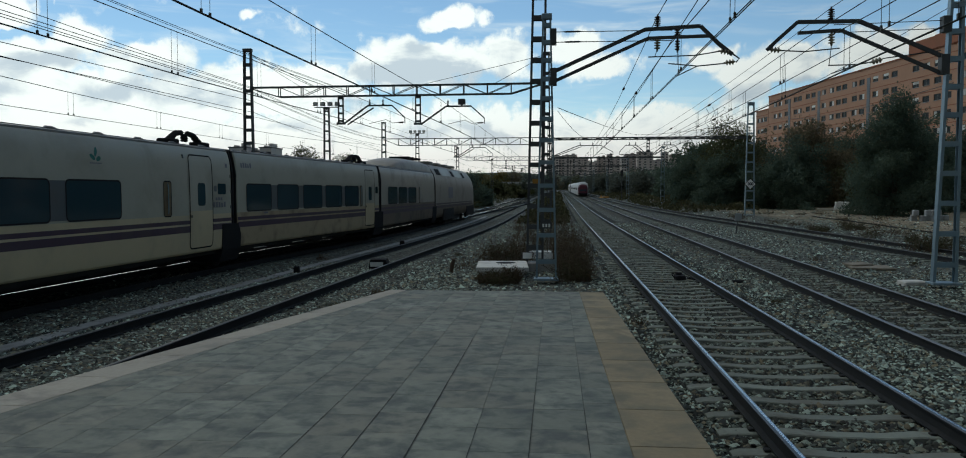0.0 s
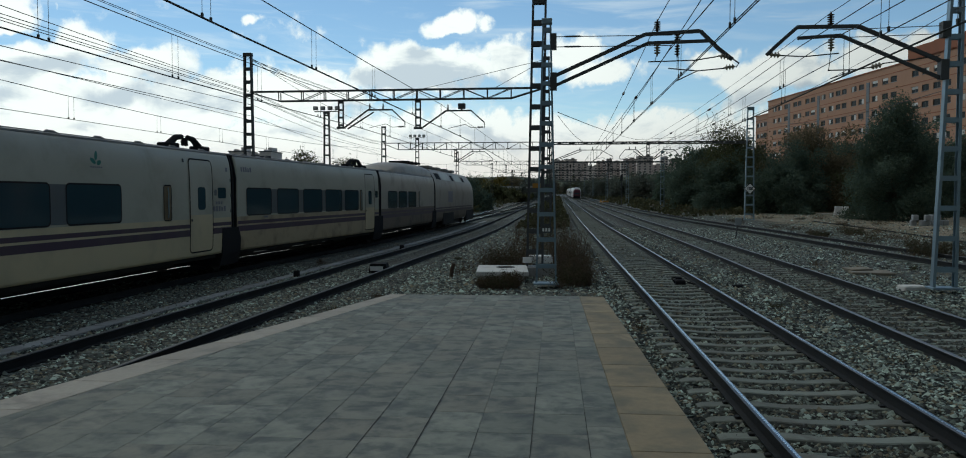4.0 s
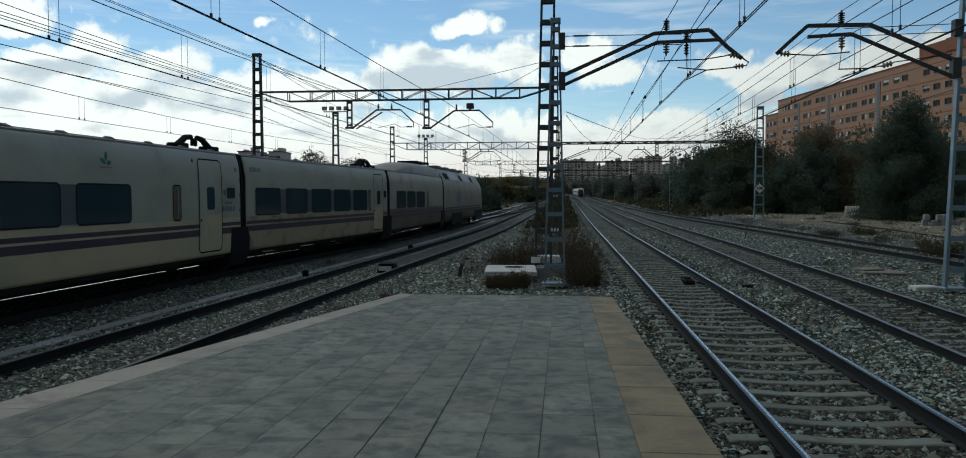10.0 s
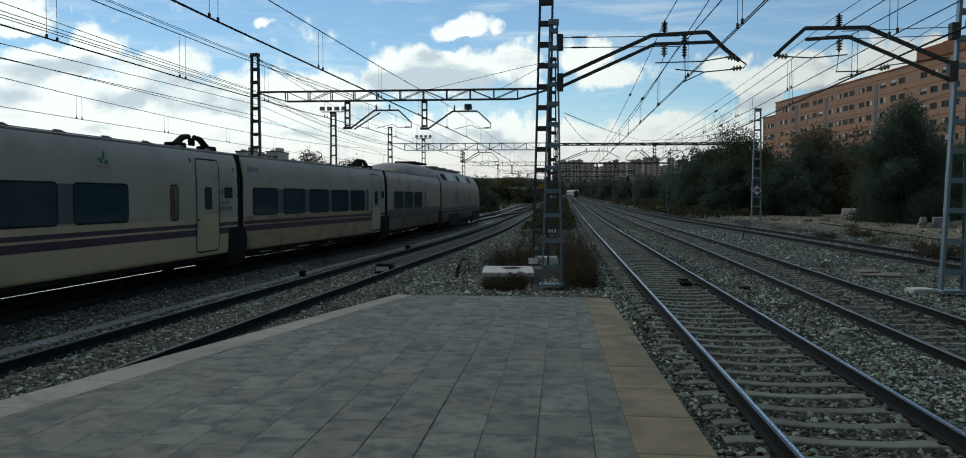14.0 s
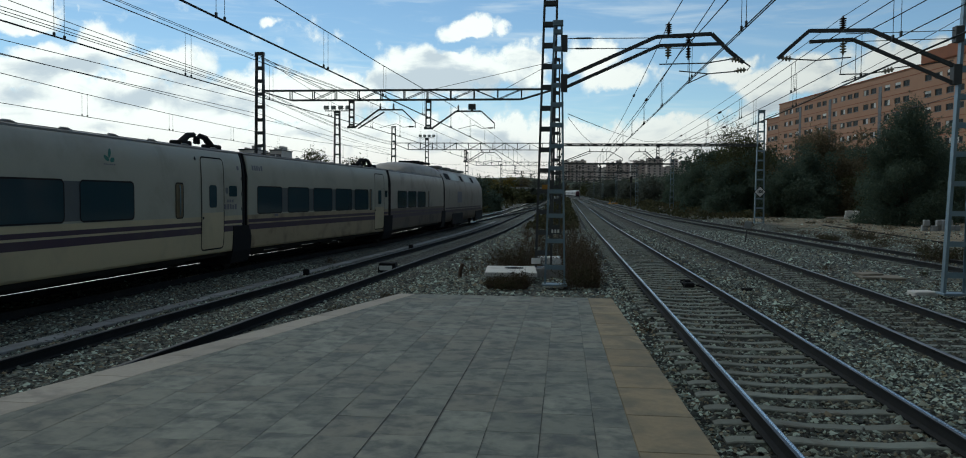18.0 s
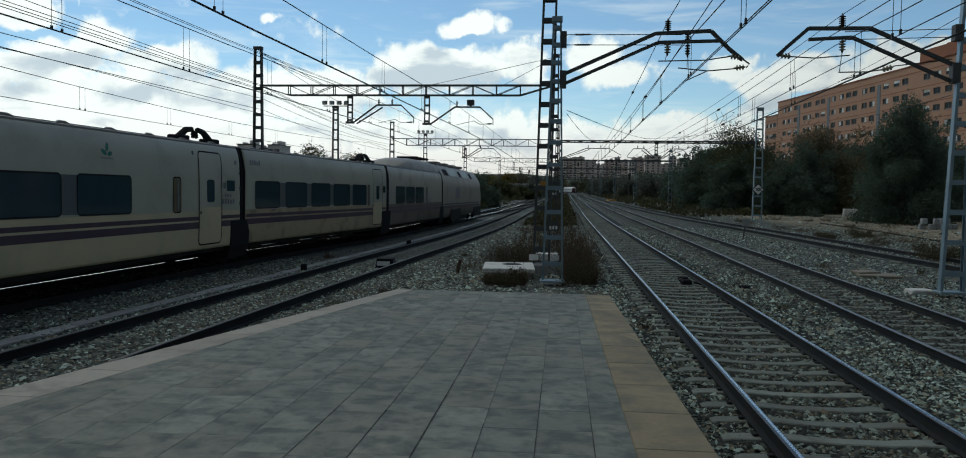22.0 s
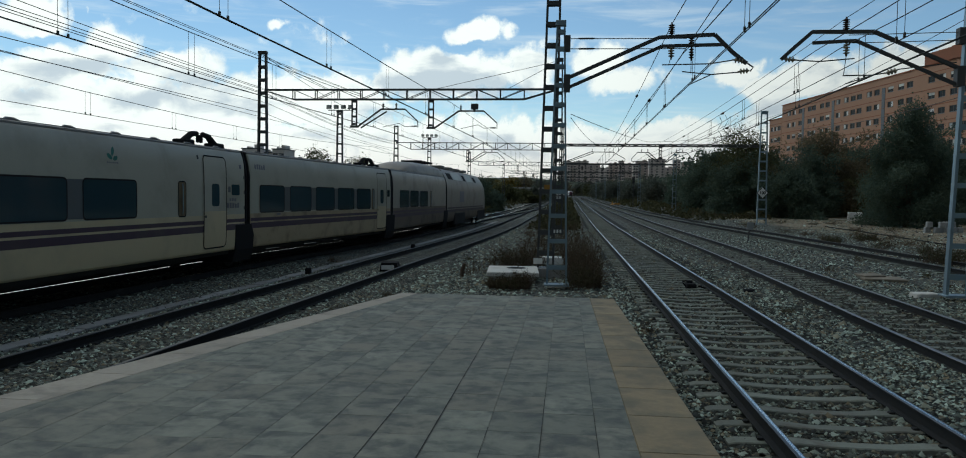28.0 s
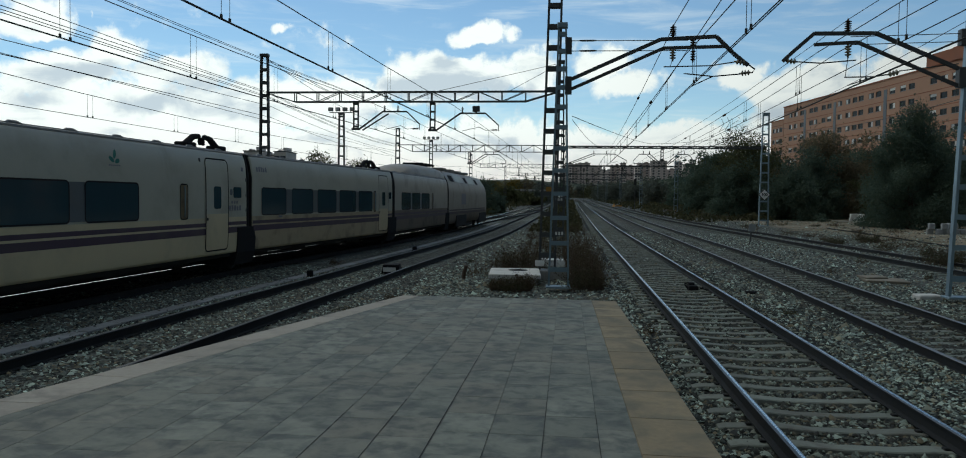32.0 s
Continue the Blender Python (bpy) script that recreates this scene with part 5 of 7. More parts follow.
def frame_line(y0, y1, z0, z1, w, r, out):
    """A thin rubber line round a door leaf."""
    k = K()
    o, i = [], []
    for lst, e in ((o, 0.0), (i, w)):
        for cy, cz, a0 in ((y1 - r, z1 - r, 0), (y0 + r, z1 - r, 90), (y0 + r, z0 + r, 180), (y1 - r, z0 + r, 270)):
            for q in range(6):
                a = radians(a0 + 18 * q)
                yy, z = cy + (r - e) * math.cos(a), cz + (r - e) * math.sin(a)
                lst.append((side(z) + out, yy, z))
            if a0 in (90, 270):
                up = a0 == 270
                for q in range(1, 20):
                    z = (z0 + r) + (z1 - z0 - 2 * r) * (q / 20 if up else 1 - q / 20)
                    lst.append((side(z) + out, (y1 - e) if up else (y0 + e), z))
    n = len(o)
    base = len(k.v)
    k.v += o + i
    for q in range(n):
        k.face((base + q, base + (q + 1) % n, base + n + (q + 1) % n, base + n + q))
    return k


def bars(y0, y1, z, h, n, out, mat, parent, name):
    rnd = random.Random(n)
    k = K()
    w = (y1 - y0) / n
    for i in range(n):
        k.poly([(side(z) + out, y0 + w * i, z), (side(z) + out, y0 + w * i + w * 0.72, z), (side(z + h) + out, y0 + w * i + w * 0.72, z + h * rnd.uniform(0.7, 1.0)), (side(z + h) + out, y0 + w * i, z + h * rnd.uniform(0.7, 1.0))])
    return part(name, k, [mat], parent)


def place_car(a, b):
    """Pose of a car whose near side runs from plan point a to b: origin on the track's centre at a."""
    d = Vector((b[0] - a[0], b[1] - a[1]))
    ang = math.degrees(math.atan2(-d.x, d.y))
    n = Vector((d.y, -d.x)).normalized()
    c = Vector(a) - n * 1.47
    return pose(c.x, c.y, 0, 0, 0, ang), d.length


def coach(a, b, windows, label, doors, slot, paint=("cream", "upper"), lo=0.16, hi=0.16):
    at, L = place_car(a, b)
    t = thing("passenger_coach", label, "train coach", at, group="cars of the standing train")
    y0, y1 = lo, L - hi
    shell = coach_shell(y1 - y0, y0)
    shell.s = [1 if min(shell.v[i][2] for i in f) > 1.61 else 0 for f in shell.f]
    part("body", shell, [M[paint[0]], M[paint[1]]], t, smooth="sides")
    part("roof", coach_roof(y1 - y0, y0), [M["roof"]], t, "dirty grey ribbed roof")
    for za, zb in ((1.38, 1.48), (1.16, 1.33)):
        part("stripe", on_side(y0 + 0.02, y1 - 0.02, za, zb, 0.004, rows=3), [M["purple"]], t, "faded purple waistline stripe")
    wb0, wb1 = min(w[0] for w in windows), max(w[1] for w in windows)
    part("window_band", on_side(wb0 - 0.02, wb1 + 0.02, 1.66, 2.47, 0.004, rows=10), [M["band"]], t, "grey painted band between the windows")
    for w0, w1 in windows:
        w = part("window", on_side(w0, w1, 1.655, 2.475, 0.007, 0.10), [M["glass"]], t, "dark bluish window")
        part("seal", frame_line(w0 - 0.03, w1 + 0.03, 1.625, 2.505, 0.035, 0.12, 0.008), [M["black"]], w)
    for d0, d1 in doors:
        leaf = on_side(d0 + 0.03, d1 - 0.03, 0.72, 3.22, 0.006, 0.14)
        leaf.s = [1 if min(leaf.v[i][2] for i in f) > 1.61 else 0 for f in leaf.f]
        d = part("door", leaf, [M["cream"], M["upper"]], t)
        part("seal", frame_line(d0, d1, 0.69, 3.25, 0.04, 0.16, 0.009), [M["black"]], d)
        part("door_window", on_side(d0 + 0.42 * (d1 - d0) - 0.10, d0 + 0.42 * (d1 - d0) + 0.32, 1.86, 2.48, 0.012, 0.09), [M["glass"]], d)
        k = on_side(d0 + 0.08, d0 + 0.12, 1.55, 1.62, 0.03, 0.015)
        part("handle", k, [M["galv_dark"]], d)
    for s0, s1 in slot:
        rc = part("grab_rail_recess", on_side(s0, s1, 1.62, 2.50, 0.006, 0.08), [M["recess"]], t)
        part("rim", frame_line(s0 - 0.02, s1 + 0.02, 1.60, 2.52, 0.03, 0.09, 0.009), [M["black"]], rc)
        k = K()
        k.tube([(side(1.7) + 0.02, (s0 + s1) / 2, 1.68), (side(2.0) + 0.035, (s0 + s1) / 2, 1.8), (side(2.3) + 0.035, (s0 + s1) / 2, 2.35), (side(2.45) + 0.02, (s0 + s1) / 2, 2.45)], 0.014, 6)
        part("grab_rail", k, [M["galv"]], t)
    # underframe with equipment boxes
    k = K()
    k.box(0, L / 2, 0.56, 2.5, L - 0.6, 0.22)
    part("underframe", k, [M["under"]], t)
    # added panel on the far side, stands for the darkness under the coach
    k = K()
    k.box(-1.28, L / 2, 0.37, 0.06, L - 0.1, 0.52)
    part("skirt", k, [M["under"]], t, "added black panel keeping the view under the coach dark")
    for i, yy in enumerate((2.4, 5.2, 8.3, 10.8)):
        if yy < L - 1.5:
            k = K()
            k.box(0.1, yy, 0.40, 0.9, 1.1 + 0.4 * (i % 2), 0.24, c=0.04)
            part("equipment_box", k, [M["under"]], t)
    return t, L


def wheels(t, yy):
    """One axle with two flanged wheels."""
    for s in (-1, 1):
        k = K()
        k.lathe((s * 0.80, yy, 0.43), [(0.05, -0.03), (0.47, -0.03), (0.47, 0.0), (0.43, 0.02), (0.43, 0.12), (0.36, 0.13), (0.33, 0.09), (0.14, 0.09), (0.12, 0.17), (0.03, 0.17)], 24, (s, 0, 0))
        part("wheel", k, [M["under"]], t, smooth=False)
    k = K()
    k.tube([(-0.8, yy, 0.43), (0.8, yy, 0.43)], 0.08, 8)
    part("axle", k, [M["under"]], t)


def joint(t, yy):
    """Folded rubber gangway between two cars and the black apron below it, over a wheel set."""
    k = K()
    for i in range(4):
        w = 1.46 if i % 2 else 1.41
        ring = [(-w, 0.75), (w, 0.75), (w, 2.75), (w - 0.05, 3.1), (w - 0.14, 3.44), (-w + 0.14, 3.44), (-w + 0.05, 3.1), (-w, 2.75)]
        y0 = yy - 0.20 + 0.1 * i
        k.quad_strip([[(a, y0, z + (0.03 if i % 2 else 0)) for a, z in ring], [(a, y0 + 0.1, z + (0.03 if i % 2 else 0)) for a, z in ring]])
    part("gangway", k, [M["black"]], t, "folded black rubber gangway")
    k = K()
    ring = [(-1.36, 0.2), (1.36, 0.2), (1.462, 0.55), (1.486, 0.95), (1.488, 1.30), (-1.488, 1.30), (-1.486, 0.95), (-1.462, 0.55)]
    k.quad_strip([[(a, yy - 0.80, z) for a, z in ring], [(a, yy + 0.40, z) for a, z in ring]])
    part("wheel_apron", k, [M["black"]], t, "black apron over the wheels")
    wheels(t, yy - 0.1)


def hoop(t, yy):
    """Dark arched tower of the suspension above the roof, with a small coil between."""
    k = K()
    for s in (-1, 1):
        pts = [(0.75, yy + s * 1.0, 3.55), (0.75, yy + s * 0.75, 3.69), (0.75, yy + s * 0.48, 3.85), (0.75, yy + s * 0.16, 3.89)]
        k.tube(pts, [0.10, 0.10, 0.085, 0.07], 8)
        k.box(0.75, yy + s * 0.86, 3.60, 0.4, 0.5, 0.16, c=0.03)
    for e in (-0.08, 0.08):
        k.lathe((0.75, yy + e, 3.64), [(0.02, 0), (0.07, 0.03), (0.05, 0.07), (0.07, 0.11), (0.05, 0.15), (0.07, 0.19), (0.02, 0.24)], 8)
    part("roof_tower", k, [M["black"]], t, "black arched suspension tower on the roof")


# added dark strip: stands for shade beyond the far rail, hiding lit ballast
k = K()
k.quad_strip([[(TT(yy) + a, yy, z) for a, z in ((-1.62, -0.3), (-1.34, -0.3), (-1.34, 0.03), (-1.42, 0.03))] for yy in [-20 + 4 * i for i in range(24)]])
solid("low_kerb", k, M["under"], "added dark strip along the far side of the train track, standing for shade", "kerb", kind="structure")
G0, G1, G2, G3, NOSE = (-9.98, 8.6), (-9.683, 22.0), (-8.433, 35.6), (-7.991, 49.2), (-7.505, 69.0)
LA = math.dist(G0, G1)
ca, _ = coach(G0, G1, [(LA - 13.1, LA - 11.2), (LA - 10.6, LA - 8.11), (LA - 7.6, LA - 5.76)], "dirty cream coach with purple stripes and large dark windows", [(LA - 2.68, LA - 1.36)], [(LA - 3.95, LA - 3.6)])
joint(ca, LA)
hoop(ca, LA - 1.55)
part("display", on_side(LA - 1.05, LA - 0.55, 2.17, 2.48, 0.006, 0.05), [M["glass"]], ca, "small dark destination display")
part("display", on_side(LA - 1.26, LA - 1.12, 2.25, 2.42, 0.006, 0.03), [M["band"]], ca)
# emblem: leaf shapes over unreadable small print
k = K()
for cy, cz, ry, rz, tilt in ((LA - 6.58, 3.10, 0.11, 0.05, 1.25), (LA - 6.70, 2.985, 0.105, 0.05, -0.5), (LA - 6.50, 2.955, 0.085, 0.05, 0.35)):
    pts = []
    for i in range(12):
        a = 2 * math.pi * i / 12
        u, v = ry * math.cos(a), rz * math.sin(a)
        yy, z = cy + u * math.cos(tilt) - v * math.sin(tilt), cz + u * math.sin(tilt) + v * math.cos(tilt)
        pts.append((side(z) + 0.006, yy, z))
    k.poly(pts)
part("emblem", k, [M["green"]], ca, "small green leaf emblem")
bars(LA - 6.80, LA - 6.38, 2.84, 0.035, 6, 0.006, M["greymark"], ca, "small_print")
for yy, zz in ((LA - 0.27, 1.75), (LA - 0.27, 2.2), (LA - 0.27, 2.65), (LA - 2.95, 3.12)):
    part("hinge", on_side(yy, yy + 0.06, zz, zz + 0.10, 0.014, 0.02), [M["galv_dark"]], ca)
part("warning_label", on_side(LA - 0.52, LA - 0.40, 2.95, 3.07, 0.006, 0.01), [M["greymark"]], ca)
bars(LA - 1.35, LA - 0.55, 1.80, 0.16, 5, 0.008, M["greymark"], ca, "scrawl")
bars(LA - 1.2, LA - 0.75, 2.0, 0.1, 3, 0.008, M["greymark"], ca, "scrawl")

cb, LB = coach(G1, G2, [(0.76, 2.40), (2.86, 4.52), (4.95, 6.65), (7.02, 8.72), (9.07, 10.69)], "dirty cream coach with five dark windows and purple stripes", [(11.55, 12.85)], [(10.87, 11.17)], ("cream_worn", "upper"))
joint(cb, LB)
hoop(cb, LB - 1.55)
bars(0.45, 1.15, 2.98, 0.16, 5, 0.006, M["greymark"], cb, "lettering_bars")
part("display", on_side(12.95, 13.3, 2.17, 2.48, 0.006, 0.05), [M["glass"]], cb)
part("number_bar", on_side(1.9, 2.15, 1.54, 1.60, 0.006, 0.01), [M["greymark"]], cb)

cc, LC = coach(G2, G3, [(1.5, 3.35), (3.7, 5.55), (5.95, 7.9)], "grimy cream end coach with a humped technical roof", [], [(8.6, 8.95)], ("cream_dirty", "upper_dirty"))
# humped roof of the end coach
k = K()
rings = []
for f, h, w in ((4.0, 0.03, 0.8), (4.4, 0.28, 1.0), (5.1, 0.50, 1.12), (6.4, 0.65, 1.2), (8.5, 0.72, 1.24), (11.5, 0.74, 1.26), (13.0, 0.66, 1.26), (13.4, 0.5, 1.26)):
    rings.append([(w * math.cos(math.pi * i / 10), f, 3.50 + h * math.sin(math.pi * i / 10) ** 0.55) for i in range(11)])
k.quad_strip(rings, False)
part("roof_hump", k, [M["cream_grey"]], cc, "grey humped roof fairing", smooth=True)
k = K()
for s in (-1, 1):
    k.beam((s * 0.5, 9.6, 4.30), (s * 0.5, 13.2, 4.38), 0.08, 0.08)
for i in range(4):
    k.box(0, 9.9 + i * 1.0, 4.33, 1.3, 0.16, 0.12, c=0.02)
part("roof_gear", k, [M["black"]], cc, "black electrical gear on the roof")


# power car
def locomotive():
    at, L = place_car(G3, NOSE)
    t = thing("locomotive", "grey and cream power car with a sloping nose", "locomotive", at, group="cars of the standing train")
    prof = [(-1.36, 0.50), (-1.44, 0.8), (-1.47, 1.3), (-1.47, 2.6), (-1.42, 3.15), (-1.25, 3.55), (-0.95, 4.0), (-0.4, 4.14), (0.4, 4.14), (0.95, 4.0), (1.25, 3.55), (1.42, 3.15), (1.47, 2.6), (1.47, 1.3), (1.44, 0.8), (1.36, 0.50)]
    k = K()
    rings = []
    for yy, sx, top, low in ((0.2, 1.0, 1.0, 0), (0.3, 1.0, 1.0, 0), (6, 1.0, 1.0, 0), (12, 1.0, 1.0, 0), (16.0, 1.0, 1.0, 0), (17.6, 0.99, 0.985, 0), (18.6, 0.97, 0.94, 0.01), (19.1, 0.945, 0.84, 0.03), (19.45, 0.92, 0.68, 0.05), (19.7, 0.88, 0.50, 0.08), (19.85, 0.80, 0.36, 0.12)):
        rings.append([(a * sx, yy, 0.5 + low + (z - 0.5 - low * 0.5) * (top if z > 1.0 else 1.0 - 0.3 * low)) for a, z in prof])
    k.quad_strip(rings)
    n_ = len(prof)
    k.s = [1 if len(f) == 4 and (j % n_) in (0, 1, 13, 14, 15) else 0 for j, f in enumerate(k.f)]
    part("body", k, [M["cream_grey"], M["cream_dirty"]], t, smooth="sides")
    for za, zb in ((1.38, 1.48), (1.16, 1.33)):
        part("stripe", on_side(0.4, 17.6, za, zb, 0.006, rows=3), [M["purple_dirty"]], t)
    # grilles and hatches along the side and the slanting roof edge
    for y0, y1 in ((1.2, 2.9), (7.5, 8.6), (12.8, 14.0)):
        k = K()
        k.poly([(1.345 + 0.012, y0, 3.38), (1.345 + 0.012, y1, 3.38), (1.10 + 0.012, y1, 3.80), (1.10 + 0.012, y0, 3.80)])
        part("grille", k, [M["black"]], t)
    # pale strips painted on as the sky's reflection along the slanting roof edge
    for y0, y1 in ((3.4, 6.8), (9.2, 12.2)):
        k = K()
        k.poly([(1.345 + 0.01, y0, 3.38), (1.345 + 0.01, y1, 3.38), (1.02 + 0.01, y1, 3.92), (1.02 + 0.01, y0, 3.92)])
        part("roof_panel", k, [M["upper"]], t, "pale strip standing for sky reflected on the roof slope")
    for i in range(4):
        k = K()
        k.box(0.2, 1.6 + 3.1 * i, 4.2, 1.4, 1.3, 0.18, c=0.04)
        part("roof_hatch", k, [M["roof"]], t)
    k = K()
    k.poly([(side(1.9) + 0.008, 5.2, 1.8), (side(1.9) + 0.008, 7.2, 1.8), (side(2.6) + 0.008, 7.2, 2.6), (side(2.6) + 0.008, 5.2, 2.6)])
    part("grille", k, [M["greymark"]], t)
    for yy in (4.0, 6.8, 15.1, 17.9):
        wheels(t, yy)
    # flush dark side boxes stand for the shaded recesses round the bogies
    for yy in (5.4, 16.5):
        k = K()
        for s in (-1, 1):
            k.box(s * 1.40, yy, 0.68, 0.17, 4.4, 0.80, c=0.06)
            k.box(s * 1.36, yy - 1.4, 0.42, 0.26, 0.5, 0.4, c=0.05)
            k.box(s * 1.36, yy + 1.4, 0.42, 0.26, 0.5, 0.4, c=0.05)
        k.box(0, yy, 0.62, 2.2, 1.2, 0.25)
        part("bogie_frame", k, [M["under"]], t)
    k = K()
    k.box(0, 9.8, 0.42, 2.4, 5.0, 0.5, c=0.06)
    part("equipment_box", k, [M["under"]], t)
    return t


loco = locomotive()
joint(cc, LC)


# ---------------------------------------------------------------- the departing train
def unit_car(tail):
    """A car of a white and magenta suburban unit, origin at its middle on the track."""
    t = thing("suburban_train_car", "white suburban train car with a magenta end, driving away" if tail else "white suburban train car with dark windows, driving away", "train car", group="cars of the departing train")
    L = 21.5 if tail else 18.0
    prof = [(-1.35, 0.4), (-1.45, 1.0), (-1.47, 2.4), (-1.38, 3.1), (-1.1, 3.6), (-0.5, 3.85), (0.5, 3.85), (1.1, 3.6), (1.38, 3.1), (1.47, 2.4), (1.45, 1.0), (1.35, 0.4)]
    k = K()
    ends = [(-L / 2, 0.86, 0.80), (-L / 2 + 0.5, 0.95, 0.93), (-L / 2 + 1.6, 1, 1)] if tail else [(-L / 2, 1, 1)]
    rings = [[(a * s, yy, 0.4 + (z - 0.4) * h) for a, z in prof] for yy, s, h in ends + [(L / 2 - 0.2, 1, 1)]]
    k.quad_strip(rings)
    part("body", k, [M["train_white"]], t)
    for s in (-1, 1):
        for i in range(6):
            y0 = -L / 2 + 2.6 + i * (L - 4.5) / 6
            k = K()
            k.poly([(s * 1.474, y0, 1.75), (s * 1.474, y0 + 1.7, 1.75), (s * 1.468, y0 + 1.7, 2.5), (s * 1.468, y0, 2.5)])
            part("window", k, [M["glass"]], t)
    k = K()
    k.box(0, 0, 0.35, 2.3, L - 2, 0.5)
    part("underframe", k, [M["under"]], t)
    if tail:
        # rounded magenta end with a dark raked windscreen
        e = -L / 2
        k = K()
        k.quad_strip([[(a * q, e + w, 0.42 + (z - 0.4) * h) for a, z in prof] for w, q, h in ((-0.34, 0.62, 0.66), (-0.24, 0.78, 0.76), (0.03, 0.875, 0.815))])
        part("end_panel", k, [M["magenta"]], t, "rounded magenta end panel")
        k = K()
        k.quad_strip([[(-0.86, e - w, 1.55), (0.86, e - w, 1.55), (0.78, e - w + 0.10, 2.62), (-0.78, e - w + 0.10, 2.62)] for w in (0.37, 0.30)])
        part("windscreen", k, [M["glass"]], t)
        k = K()
        k.box(0, e - 0.3, 0.62, 2.2, 0.3, 0.5, c=0.05)
        part("bumper_panel", k, [M["black"]], t)
        for x in (-0.95, 0.95):
            k = K()
            k.lathe((x * 0.75, e - 0.36, 1.25), [(0.02, 0), (0.1, 0.01), (0.1, 0.03), (0.02, 0.03)], 10, (0, 1, 0))
            part("tail_lamp", k, [M["black"]], t)
    return t


unit = [unit_car(True)] + [unit_car(False) for _ in range(8)]


# ---------------------------------------------------------------- buildings
def storey_block(name, label, a, b, depth, z0, z1, storeys, cols, strips, mats, group="", win=(1.9, 1.08), H=2.9):
    """A block of flats: front wall from a to b with real window openings, recessed panes, frames and half-drawn shutters, and glazed stairwells."""
    d = Vector((b[0] - a[0], b[1] - a[1]))
    L = d.length
    ang = math.degrees(math.atan2(d.y, d.x))
    t = thing(name, label, "building", pose(a[0], a[1], 0, 0, 0, ang), group)
    rnd = random.Random(int(L * 10))
    k = K()
    k.box(L / 2, -depth / 2 - 0.36, z1 / 2, L, depth, z1)
    part("core", k, [mats[1]], t)
    T, y, SW = 0.34, -0.17, 0.65
    holes = sorted([(c - win[0] / 2, c + win[0] / 2) for c in cols] + [(c - SW, c + SW) for c in strips])
    front = K()
    rows = [(z0 + q * H + 1.25, z0 + q * H + 1.25 + win[1]) for q in range(storeys)]
    lo = 0.0
    for zb, zt in rows:
        front.box(L / 2, y, (lo + zb) / 2, L, T, zb - lo)
        last = 0.0
        for c0, c1 in holes:
            front.box((last + c0) / 2, y, (zb + zt) / 2, c0 - last, T, zt - zb)
            last = c1
        front.box((last + L) / 2, y, (zb + zt) / 2, L - last, T, zt - zb)
        lo = zt
    front.box(L / 2, y, (lo + z1) / 2, L, T, z1 - lo)
    part("wall", front, [mats[0]], t)
    for zb, zt in rows:
        k = K()
        k.box(L / 2, 0.02, zt + 0.62, L, 0.04, 0.14)
        part("string_course", k, [mats[1]], t, "slightly proud brick course")
    k = K()
    k.box(L / 2, -depth / 2 - 0.1, z1 + 0.04, L + 0.3, depth + 0.5, 0.22)
    part("roof", k, [mats[1]], t)
    pane, sash = K(), K()
    pane.box(0, 0, 0, win[0], 0.02, win[1])
    pane = pane.mesh("pane", [M["pane"]])
    for x in (-win[0] / 2 + 0.035, win[0] / 2 - 0.035, 0):
        sash.box(x, 0.02, 0, 0.07, 0.05, win[1])
    for z in (-win[1] / 2 + 0.035, win[1] / 2 - 0.035):
        sash.box(0, 0.02, z, win[0], 0.05, 0.07)
    sash = sash.mesh("window_frame", [M["sash"]])
    sill = K()
    sill.box(0, 0.13, -win[1] / 2 - 0.04, win[0] + 0.16, 0.14, 0.08)
    sill = sill.mesh("window_sill", [M["block"]])
    shut = {}
    for q in (-1, 0.45, 1):
        kk = K()
        if q == 0.45:
            kk.box(0, 0.04, win[1] / 2 - win[1] * q / 2, win[0] - 0.1, 0.03, win[1] * q)
        else:
            kk.box(q * win[0] * 0.27, 0.04, 0, win[0] * 0.4, 0.03, win[1] - 0.12)
        shut[q] = kk.mesh("shutter", [M["shutter"]])
    for q, (zb, zt) in enumerate(rows):
        if q < 1:
            continue
        for c in cols:
            w = part("window", pane, None, t, at=pose(c, -0.14, (zb + zt) / 2))
            part("window_frame", sash, None, w)
            part("window_sill", sill, None, w)
            u = rnd.choice((0, 0, 0, 0, 0.45, -1, -1, 1))
            if u:
                part("shutter", shut[u], None, w)
    for c in strips:
        for q, (zb, zt) in enumerate(rows):
            kk = K()
            kk.box(c, 0.02, zb + H / 2 if q < len(rows) - 1 else (zb + zt) / 2, SW * 1.7, 0.06, H - 0.06 if q < len(rows) - 1 else win[1])
            part("stair_window", kk, [M["stairglass"]], t)
    return t


bld = storey_block("apartment_building", "long orange-brick apartment building with rows of small windows", (69.2, 108.0), (54.07, 203.3), 14, 2.05, 26.6, 8, (2.5, 6.3, 10.0, 12.6, 16.4, 20.2, 23.76, 27.33, 29.98, 33.08, 35.99, 42.38, 45.11, 48.56, 53.29, 56.0, 59.76, 62.2, 64.98, 68.39, 73.06, 75.64, 79.51, 81.66, 86.45, 89.79, 92.55), (50.89, 70.55, 84.83), [M["brick"], M["brick_dark"]])
